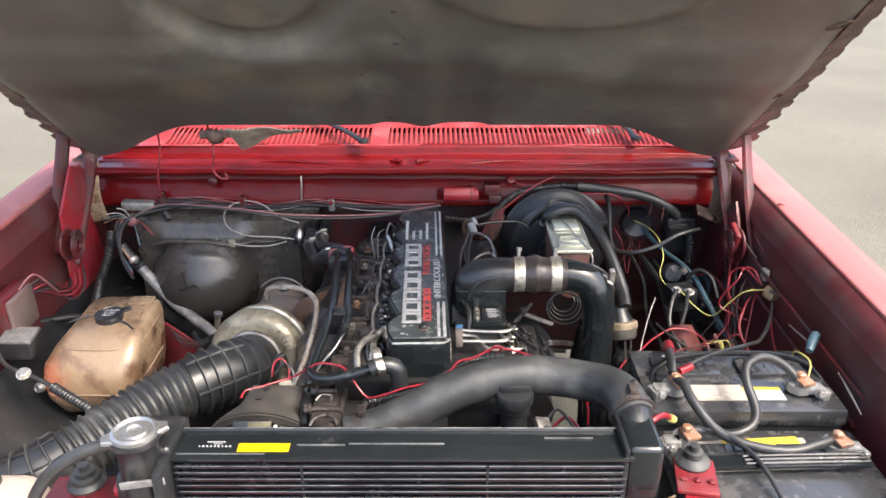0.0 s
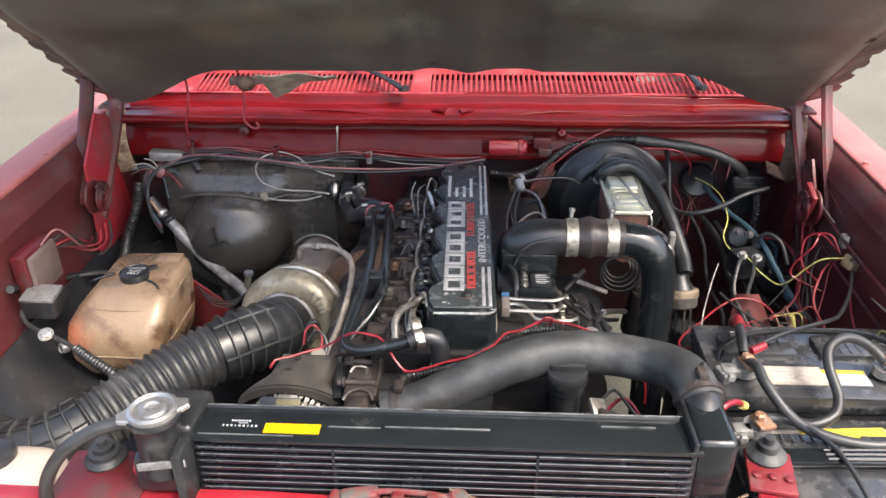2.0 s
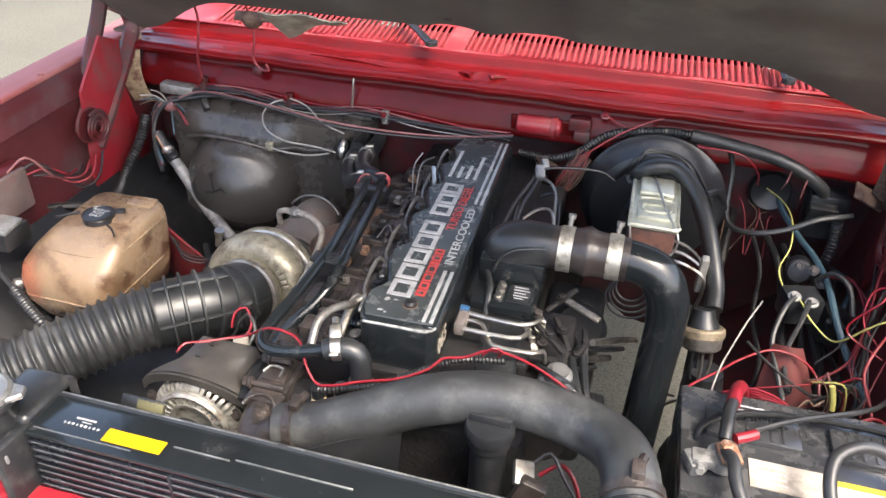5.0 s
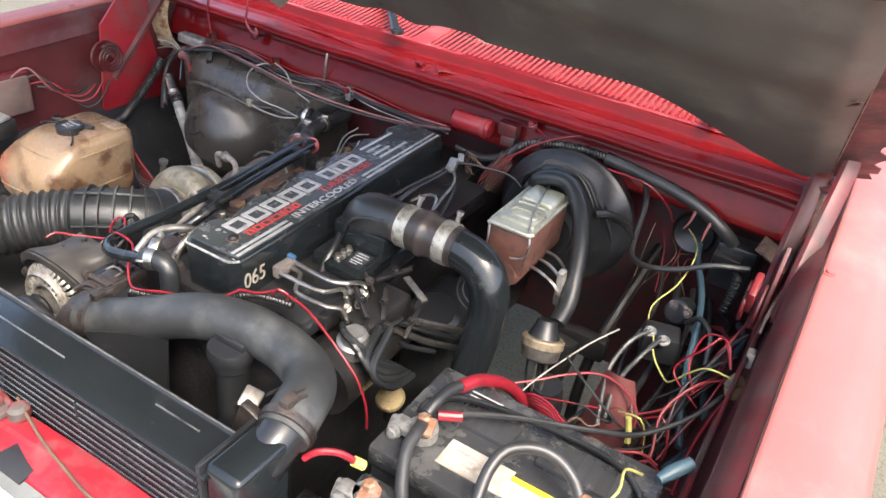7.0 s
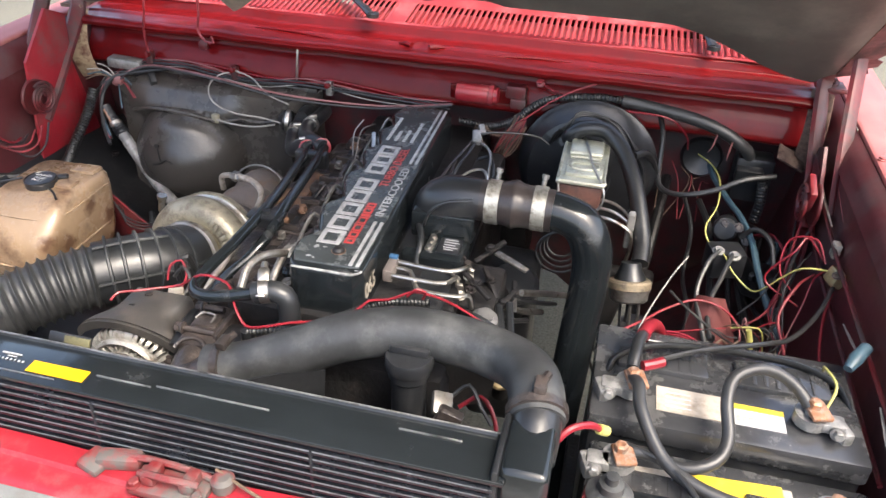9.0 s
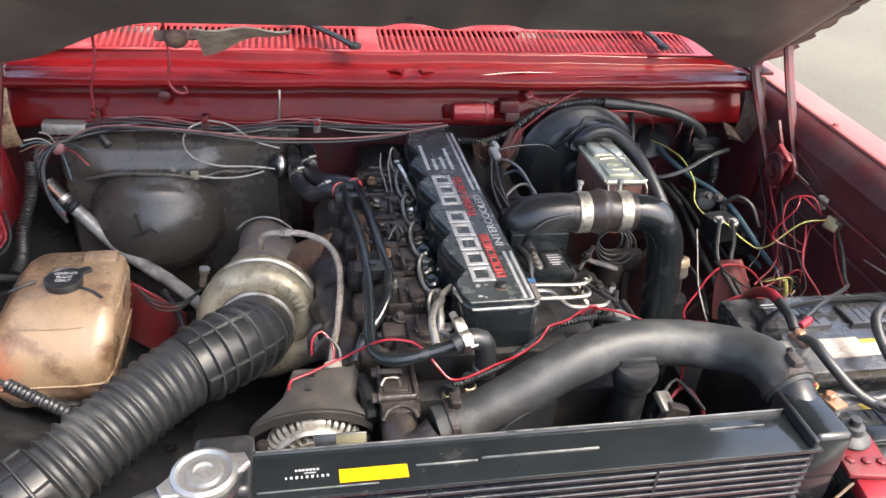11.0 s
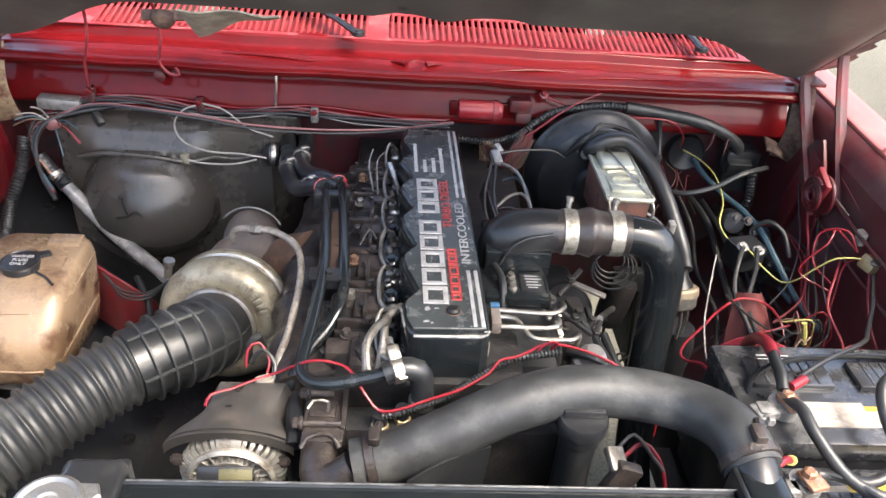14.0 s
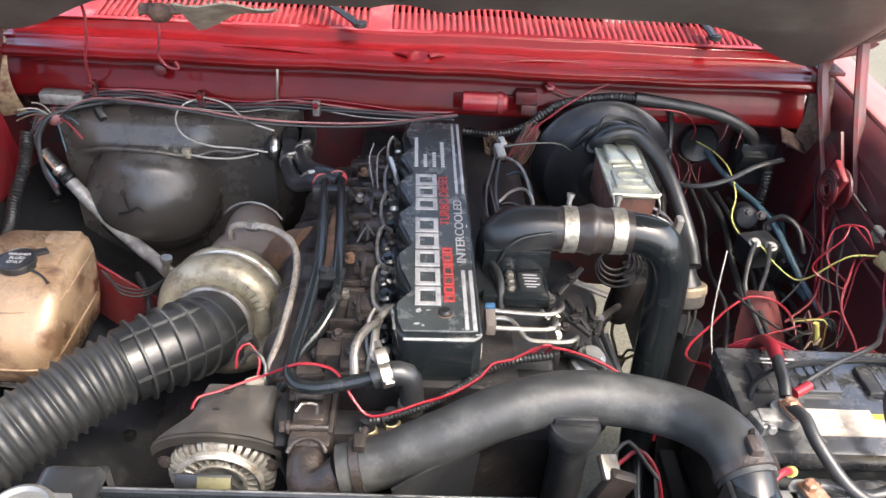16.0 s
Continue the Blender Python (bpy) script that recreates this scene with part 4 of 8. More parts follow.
def left_side():
    # six rocker humps with bolts between cover and pipes
    for k in range(6):
        y = 1.135 + k * 0.098
        g = Geo()
        g.box((-0.138, y, 0.992), (0.058, 0.070, 0.030), 0.008)
        g.box((-0.140, y - 0.01, 1.006), (0.022, 0.036, 0.018), 0.004, (0, 0, 4 * (k % 3 - 1)))
        g.box((-0.158, y + 0.024, 1.004), (0.030, 0.008, 0.010), 0.002)
        bolt(g, (-0.152, y - 0.012, 1.006), r=0.0065, h=0.008)
        part("rocker_cover", g, IRON, engine)
        g = Geo()
        g.box((-0.175, y + 0.012, 0.975), (0.05, 0.036, 0.05), 0.007)
        g.box((-0.21, y + 0.012, 0.955), (0.05, 0.06, 0.045), 0.012)
        g.box((-0.178, y - 0.034, 0.990), (0.07, 0.009, 0.012), 0.003, (0, -10, 0))
        g.box((-0.165, y + 0.046, 0.985), (0.05, 0.007, 0.02), 0.002)
        bolt(g, (-0.20, y + 0.012, 0.978), r=0.007, h=0.01)
        part("exhaust_port", g, IRON, engine)
        # injector body and return line
        g = Geo()
        g.lathe([(0.010, 0), (0.010, 0.02), (0.007, 0.024), (0.007, 0.035), (0, 0.035)], (-0.108, y + 0.045, 0.992), (-0.25, 0, 1), 12)
        part("injector", g, STEEL if k % 2 else IRON, engine)
        g = Geo().tube([(-0.113, y + 0.045, 1.025), (-0.125, y + 0.04, 1.04), (-0.132, y + 0.02, 1.028), (-0.128, y - 0.02, 1.02), (-0.113, y - 0.045, 1.025)], 0.0032, 8)
        part("return_line", g, DULL_STEEL, engine)
    part("injector_rail", Geo().box((-0.114, 1.37, 0.998), (0.030, 0.52, 0.022), 0.004), BLACK, engine)
    for k in range(6):
        y = 1.150 + k * 0.086
        part("injector_cup", Geo().lathe([(0.013, 0), (0.013, 0.010), (0.010, 0.013), (0.006, 0.013), (0.006, 0.018), (0, 0.018)], (-0.113, y, 1.006), (-0.15, 0, 1), 16), BLACK_GLOSS, engine)
        part("union_nut", Geo().lathe([(0.007, 0), (0.007, 0.007), (0.0045, 0.009), (0.0045, 0.014), (0, 0.014)], (-0.116, y + 0.028, 1.008), (-0.3, 0.1, 1), 6), STEEL if k % 2 else DULL_STEEL, engine, "bright union nut")
        part("oval_washer", Geo().lathe([(0.0085, 0), (0.0085, 0.0025), (0.004, 0.003), (0.004, 0.006), (0, 0.006)], (-0.110, y - 0.022, 1.0085), (-0.1, -0.2, 1), 14), LEAD, engine)
        part("hold_down", Geo().box((-0.128, y + 0.006, 1.012), (0.010, 0.052, 0.006), 0.002, (0, 12, 8 * (k % 3 - 1))), IRON, engine)
        part("web", Geo().box((-0.162, y + 0.035, 1.0), (0.048, 0.006, 0.026), 0.002), IRON, engine)
        part("web", Geo().box((-0.150, y - 0.018, 1.008), (0.006, 0.044, 0.018), 0.002, (0, 0, 3 * (k % 2))), IRON, engine)
        part("bolt", bolt(Geo(), (-0.172, y + 0.012, 1.002), (0, 0, 1), 0.0065, 0.010), (IRON, DULL_STEEL, BROWN_RUST)[k % 3], engine)
        part("bolt", bolt(Geo(), (-0.144, y + 0.030, 1.012), (0.1, 0, 1), 0.005, 0.008), IRON, engine)
    for pts in ([(-0.150, 1.52, 1.02), (-0.160, 1.56, 1.05), (-0.155, 1.60, 1.06)], [(-0.142, 1.51, 1.02), (-0.146, 1.56, 1.055), (-0.135, 1.61, 1.05)], [(-0.165, 1.37, 1.01), (-0.150, 1.385, 1.03), (-0.140, 1.375, 1.02)]):
        part("thin_line", Geo().tube(pts, 0.0014, 6), DULL_STEEL, engine)
    part("rust_patch", Geo().box((-0.206, 1.40, 0.985), (0.024, 0.20, 0.012), 0.004), BROWN_RUST, engine, "rusty bare casting edge")
    part("exhaust_manifold", Geo().tube([(-0.235, 1.12, 0.925), (-0.25, 1.25, 0.915), (-0.25, 1.40, 0.905), (-0.25, 1.55, 0.915), (-0.235, 1.66, 0.925)], [0.030, 0.036, 0.042, 0.036, 0.030], 16, wave=(0.098, 0.008, 4)), IRON, engine, "greasy brown exhaust manifold")
    # two heater pipes along the head, joined by a bracket
    a = [(-0.232, 1.515, 1.028), (-0.223, 1.43, 1.03), (-0.213, 1.30, 1.03), (-0.216, 1.18, 1.026), (-0.222, 1.10, 1.024), (-0.217, 1.060, 1.024), (-0.19, 1.043, 1.028), (-0.14, 1.045, 1.038), (-0.118, 1.047, 1.045)]
    b = [(-0.205, 1.52, 1.03), (-0.195, 1.43, 1.032), (-0.185, 1.30, 1.03), (-0.182, 1.225, 1.02), (-0.196, 1.185, 1.0), (-0.226, 1.15, 0.975), (-0.255, 1.11, 0.93)]
    part("heater_pipe", Geo().tube(a, 0.0085, 12), BLACK_GLOSS, engine, "black steel heater pipe")
    part("heater_pipe", Geo().tube(b, 0.0085, 12), BLACK_GLOSS, engine, "black steel heater pipe")
    g = Geo().box((-0.202, 1.262, 1.03), (0.058, 0.028, 0.006), 0.002).box((-0.202, 1.262, 1.02), (0.05, 0.02, 0.02), 0.003)
    bolt(g, (-0.202, 1.262, 1.032), r=0.007)
    part("pipe_bracket", g, BLACK, engine)
    g = Geo().box((-0.218, 1.49, 1.02), (0.06, 0.02, 0.03), 0.003)
    part("pipe_bracket", g, BLACK, engine)
    # thermostat elbow with steel worm clamp
    part("thermostat_elbow", Geo().tube([(-0.118, 1.047, 1.045), (-0.10, 1.05, 1.05), (-0.078, 1.052, 1.045), (-0.072, 1.05, 1.02), (-0.072, 1.045, 0.98)], 0.0145, 16), RUBBER, engine)
    g = Geo().lathe([(0.0152, -0.007), (0.0166, -0.006), (0.0166, 0.006), (0.0152, 0.007)], (-0.104, 1.049, 1.049), (1, 0.35, 0.12), 24)
    g.box((-0.109, 1.060, 1.066), (0.016, 0.020, 0.010), 0.003, (25, 0, 20)).lathe([(0.005, 0), (0.005, 0.010), (0, 0.010)], (-0.113, 1.070, 1.069), (-0.3, 1, 0.3), 8)
    g.box((-0.100, 1.030, 1.056), (0.011, 0.026, 0.003), 0.001, (-35, 0, 20))
    part("worm_clamp", g, STEEL, engine, "bright steel worm clamp")
    g = Geo().lathe([(0.0155, -0.006), (0.0165, -0.004), (0.0165, 0.004), (0.0155, 0.006)], (-0.072, 1.047, 1.0), (0, 0, 1), 20)
    part("worm_clamp", g, STEEL, engine)
    # thermostat housing and water outlet
    house = part("thermostat_housing", Geo().box((-0.190, 1.040, 0.962), (0.052, 0.090, 0.040), 0.006).box((-0.1665, 1.047, 0.976), (0.007, 0.068, 0.022), 0.002).box((-0.193, 1.047, 0.981), (0.034, 0.030, 0.008), 0.004), IRON, engine, "greasy brown water outlet housing")
    for y, x0, x1 in ((1.069, -0.216, -0.181), (1.019, -0.220, -0.169)):
        g = Geo().tube([(x0, y, 0.986), ((x0 + x1) / 2, y, 0.986), (x1, y, 0.986)], 0.0042, 10)
        g.lathe([(0.0072, 0), (0.0072, 0.006), (0.006, 0.007), (0, 0.007)], (x0, y, 0.986), (-1, 0, 0), 6)
        g.lathe([(0.0075, 0), (0.0085, 0.002), (0.0085, 0.004), (0.0045, 0.005)], (x0 + 0.001, y, 0.986), (1, 0, 0), 14)
        part("long_bolt", g, IRON, house)
    part("cast_rib", Geo().tube([(-0.212, 1.045, 0.984), (-0.206, 1.054, 0.988), (-0.195, 1.056, 0.988), (-0.187, 1.055, 0.986), (-0.186, 1.040, 0.984)], 0.0022, 8), DULL_STEEL, house)
    part("flange_arch", Geo().tube([(-0.2145, 0.990, 0.975), (-0.208, 0.999, 0.982), (-0.1915, 1.005, 0.985), (-0.176, 1.000, 0.983), (-0.169, 0.990, 0.976)], 0.003, 8), IRON, house)
    g = Geo().tube([(-0.192, 1.012, 0.958), (-0.191, 0.988, 0.954), (-0.186, 0.966, 0.948), (-0.168, 0.957, 0.955), (-0.145, 0.963, 0.972)], [0.023, 0.025, 0.026, 0.026, 0.026], 18)
    part("water_outlet", g, IRON, engine)
    # hard lines by the cover
    for pts in ([(-0.128, 1.10, 1.0), (-0.122, 1.115, 1.03), (-0.118, 1.15, 1.045), (-0.098, 1.17, 1.05)], [(-0.14, 1.05, 1.045), (-0.142, 1.08, 1.06), (-0.132, 1.11, 1.062), (-0.118, 1.14, 1.05), (-0.12, 1.17, 1.03)]):
        part("hard_line", Geo().tube(pts, 0.0055, 10), DULL_STEEL, engine)
    part("lift_eye", Geo().box((-0.112, 1.53, 1.035), (0.008, 0.09, 0.006), 0.002, (20, 0, 18)), STEEL, engine)


left_side()


def right_side():
    # flat plenum on the head
    g = Geo().box((0.065, 1.40, 0.975), (0.10, 0.56, 0.04), 0.012)
    part("intake_plenum", g, BLACK, engine)
    # intake elbow casting, rounded and swept
    part("intake_casting", Geo().box((0.074, 1.346, 1.032), (0.100, 0.092, 0.046), 0.005), BLACK_GLOSS, engine)
    part("intake_elbow", Geo().tube([(0.056, 1.345, 1.0), (0.057, 1.343, 1.042), (0.074, 1.337, 1.064), (0.105, 1.334, 1.073), (0.14, 1.333, 1.074)], [0.039, 0.040, 0.038, 0.034, 0.0315], 24), BLACK, engine, "black cast intake elbow")
    part("casting_ridge", Geo().tube([(0.046, 1.297, 1.035), (0.056, 1.294, 1.062), (0.078, 1.297, 1.080), (0.12, 1.303, 1.087)], 0.0025, 8), BLACK, engine)
    part("elbow_flange", Geo().box((0.066, 1.31, 1.006), (0.10, 0.10, 0.012), 0.004), BLACK, engine)
    # heater grid with relay box and studs below the elbow
    part("intake_heater", Geo().box((0.072, 1.29, 1.0), (0.098, 0.085, 0.024), 0.004), BLACK_GLOSS, engine)
    part("relay_box", Geo().box((0.086, 1.274, 1.008), (0.066, 0.070, 0.016), 0.004), BLACK_GLOSS, engine)
    part("relay_cover", Geo().box((0.094, 1.276, 1.017), (0.036, 0.042, 0.004), 0.0015), BLACK, engine)
    g = Geo()
    for k, (w, d) in enumerate(((0.026, 0.011), (0.030, 0.005), (0.022, -0.001), (0.028, -0.007), (0.018, -0.012))):
        g.box((0.094 + 0.002 * (k % 2), 1.277 + d * 1.2, 1.0194), (w * 0.8, 0.0016, 0.0008), 0)
    part("label", g, GREY_PRINT, engine)
    for y in (1.303, 1.289, 1.274):
        g = Geo().lathe([(0.007, 0), (0.007, 0.003), (0.0045, 0.004), (0.0045, 0.008), (0, 0.008)], (0.064, y - 0.012, 1.0155), n=12)
        part("stud", g, STEEL, engine)
    part("heater_cable", Geo().tube([(0.028, 1.325, 1.02), (0.036, 1.305, 1.03), (0.048, 1.275, 1.026), (0.050, 1.25, 1.008), (0.050, 1.235, 0.985)], 0.0055, 10), RUBBER, engine)
    part("flange_gasket", Geo().box((0.070, 1.345, 1.0145), (0.096, 0.004, 0.003), 0.001), DULL_STEEL, engine)
    part("flange_gasket", Geo().box((0.066, 1.332, 1.007), (0.100, 0.006, 0.004), 0.001), DULL_STEEL, engine)
    part("injection_pump", Geo().box((0.168, 1.45, 0.73), (0.105, 0.17, 0.30), 0.02, seg=3).lathe([(0.042, -0.01), (0.046, 0.0), (0.046, 0.05), (0.036, 0.058), (0, 0.058)], (0.178, 1.40, 0.85), (0.15, -0.4, 1), 24), BLACK, engine, "black injection pump low beside the block")
    part("lower_cover", Geo().box((0.075, 1.205, 0.975), (0.105, 0.10, 0.03), 0.006), IRON_DARK, engine)
    # steel fuel lines looping out of a brass block
    part("line_block", Geo().box((0.029, 1.178, 1.026), (0.014, 0.040, 0.020), 0.003), TURBINE, engine, "tarnished metal line block")
    part("blue_tag", Geo().box((0.029, 1.194, 1.038), (0.013, 0.008, 0.005), 0.001), material("blue_tape", (0.03, 0.085, 0.17), 0.5), engine, "blue tape tag")
    for pts in ([(0.035, 1.194, 1.030), (0.085, 1.1897, 1.030), (0.112, 1.191, 1.030), (0.129, 1.205, 1.028), (0.134, 1.236, 1.012), (0.134, 1.25, 0.98)],
                [(0.035, 1.185, 1.025), (0.058, 1.181, 1.025), (0.074, 1.151, 1.022), (0.089, 1.146, 1.020), (0.134, 1.150, 1.018), (0.147, 1.166, 1.012), (0.150, 1.18, 0.98)],
                [(0.035, 1.161, 1.028), (0.101, 1.163, 1.026), (0.118, 1.175, 1.024), (0.121, 1.205, 1.012), (0.121, 1.215, 0.98)]):
        part("fuel_line", Geo().tube(pts, 0.0034, 10), STEEL, engine, "dull steel fuel line")
    # upright pipes and levers between the block and the pump
    for k, (x, y, a, h) in enumerate(((0.112, 1.285, 6, 0.05), (0.124, 1.27, -14, 0.06), (0.132, 1.245, 10, 0.05), (0.115, 1.235, -22, 0.045), (0.140, 1.225, 18, 0.04), (0.128, 1.21, -8, 0.035))):
        g = Geo().box((x, y, 0.985), (0.006 + 0.002 * (k % 3), 0.006, h), 0.002, (18, a, 0))
        bolt(g, (x, y - 0.005, 1.0 - 0.004 * k), (0.2, -0.5, 1), 0.0055, 0.007)
        part("pump_lever", g, (DULL_STEEL, IRON, STEEL)[k % 3], engine)
    # hard lines behind the elbow, out of one taped terminal
    for k, pts in enumerate(([(0.060, 1.595, 1.05), (0.052, 1.56, 1.045), (0.040, 1.50, 1.040), (0.036, 1.43, 1.038), (0.044, 1.395, 1.030), (0.055, 1.38, 1.01)],
                             [(0.068, 1.595, 1.05), (0.062, 1.555, 1.045), (0.055, 1.50, 1.042), (0.055, 1.44, 1.036), (0.066, 1.41, 1.02)],
                             [(0.074, 1.592, 1.048), (0.088, 1.575, 1.052), (0.104, 1.545, 1.050), (0.111, 1.49, 1.042), (0.116, 1.43, 1.022), (0.118, 1.40, 1.0)],
                             [(0.060, 1.475, 1.028), (0.080, 1.487, 1.042), (0.100, 1.490, 1.046), (0.112, 1.470, 1.042), (0.118, 1.435, 1.022)],
                             [(0.056, 1.468, 1.022), (0.075, 1.462, 1.034), (0.098, 1.447, 1.034), (0.110, 1.42, 1.020)],
                             [(0.078, 1.56, 1.03), (0.100, 1.555, 1.04), (0.114, 1.52, 1.036), (0.120, 1.47, 1.012)])):
        part("fuel_line", Geo().tube(pts, 0.0027 if k < 5 else 0.0035, 8), (IRON, RUBBER, DULL_STEEL, STEEL, IRON, RUBBER)[k], engine)
    part("bracket", Geo().box((0.045, 1.475, 1.025), (0.004, 0.13, 0.03), 0.001, (0, 12, 4)), IRON, engine)
    g = Geo().box((0.067, 1.60, 1.055), (0.018, 0.032, 0.014), 0.004, (20, 0, 12)).box((0.072, 1.622, 1.062), (0.012, 0.02, 0.012), 0.003, (30, 0, 30))
    part("connector", g, LEAD, engine, "grey taped terminal")
    # injection pump below
    g = Geo()
    g.lathe([(0.055, 0), (0.055, 0.08), (0.045, 0.10), (0.045, 0.2), (0.03, 0.22)], (0.145, 1.12, 0.90), (0, 1, 0), 24)
    g.box((0.145, 1.25, 0.945), (0.075, 0.12, 0.06), 0.01)
    part("injection_pump", g, IRON_DARK, engine)
    g = Geo().lathe([(0.026, 0), (0.026, 0.02), (0.021, 0.024), (0.019, 0.034), (0.012, 0.036), (0.012, 0.042), (0, 0.042)], (0.168, 1.17, 0.945), (0.15, -0.1, 1), 24)
    part("filler_cap", g, ALU_BRIGHT, engine, "bright aluminium filler cap")
    g = Geo()
    for k, (x, y, z, a) in enumerate(((0.165, 1.25, 0.98, 35), (0.19, 1.225, 0.96, -20), (0.15, 1.21, 1.0, 60), (0.2, 1.28, 0.94, 15), (0.155, 1.29, 1.01, -40))):
        g.box((x, y, z), (0.008, 0.06, 0.007), 0.002, (20, 10, a))
        bolt(g, (x, y, z + 0.005), r=0.006)
    part("throttle_linkage", g, IRON_DARK, engine)
    part("throttle_lever", Geo().box((0.188, 1.302, 0.99), (0.060, 0.012, 0.005), 0.002, (0, 8, -25)), DULL_STEEL, engine)
    for k in range(5):
        part("fuel_hose", Geo().tube([(0.14 + 0.015 * k, 1.18 + 0.01 * k, 0.97), (0.17 + 0.012 * k, 1.15, 0.985 - 0.01 * k), (0.2 + 0.01 * k, 1.17, 0.95 - 0.01 * k), (0.21 + 0.006 * k, 1.24, 0.88)], 0.006, 8), RUBBER, engine)
    # oil fill tube and ridged cap
    part("oil_fill_tube", Geo().lathe([(0.022, 0), (0.022, 0.13), (0.026, 0.135), (0.026, 0.15)], (0.112, 0.985, 0.88), n=24), BLACK, engine)
    g = Geo().lathe([(0.029, 0), (0.030, 0.004), (0.030, 0.014), (0.028, 0.018), (0, 0.018)], (0.112, 0.985, 1.028), n=28)
    g.box((0.112, 0.985, 1.05), (0.05, 0.009, 0.012), 0.003)
    part("oil_filler_cap", g, BLACK, engine, "black ridged oil filler cap")
    part("accessory_bracket", Geo().box((0.16, 0.958, 0.955), (0.032, 0.016, 0.08), 0.004, (0, 20, 0)), IRON, engine)
    part("sensor", Geo().box((0.158, 0.97, 0.99), (0.026, 0.03, 0.01), 0.003, (25, 20, 20)), DULL_STEEL, engine)


right_side()


def fan():
    f = thing("cooling_fan", (-0.04, 0.955, 0.7), "black belt-driven cooling fan behind the radiator", "fan")
    part("hub", Geo().lathe([(0.07, 0), (0.075, 0.03), (0.05, 0.05), (0, 0.05)], (-0.04, 0.93, 0.76), (0, 1, 0), 32), IRON_DARK, f)
    for k in range(7):
        a = 2 * math.pi * k / 7
        m = Matrix.Translation((-0.04, 0.945, 0.76)) @ Matrix.Rotation(a, 4, "Y") @ Matrix.Translation((0, 0, 0.15)) @ Matrix.Rotation(radians(28), 4, "Z")
        g = Geo().sheet(lambda u, v: m @ Vector(((u - 0.5) * (0.08 + 0.03 * v), 0.006 * math.sin(u * 3), (v - 0.5) * 0.19)), 4, 4, 0.003)
        part("blade", g, BLACK, f)
    part("pulley", Geo().lathe([(0.06, 0), (0.06, 0.008), (0.05, 0.014), (0.06, 0.02), (0.06, 0.03)], (-0.04, 0.985, 0.76), (0, 1, 0), 28), IRON_DARK, engine)
    part("drive_belt", Geo().tube([(-0.04, 0.97, 0.82), (-0.2, 0.965, 0.90), (-0.29, 0.963, 0.937), (-0.334, 0.963, 0.906), (-0.29, 0.963, 0.875), (-0.1, 0.97, 0.71), (-0.04, 0.97, 0.70)], 0.008, 6, flat=0.4), RUBBER, engine)


fan()


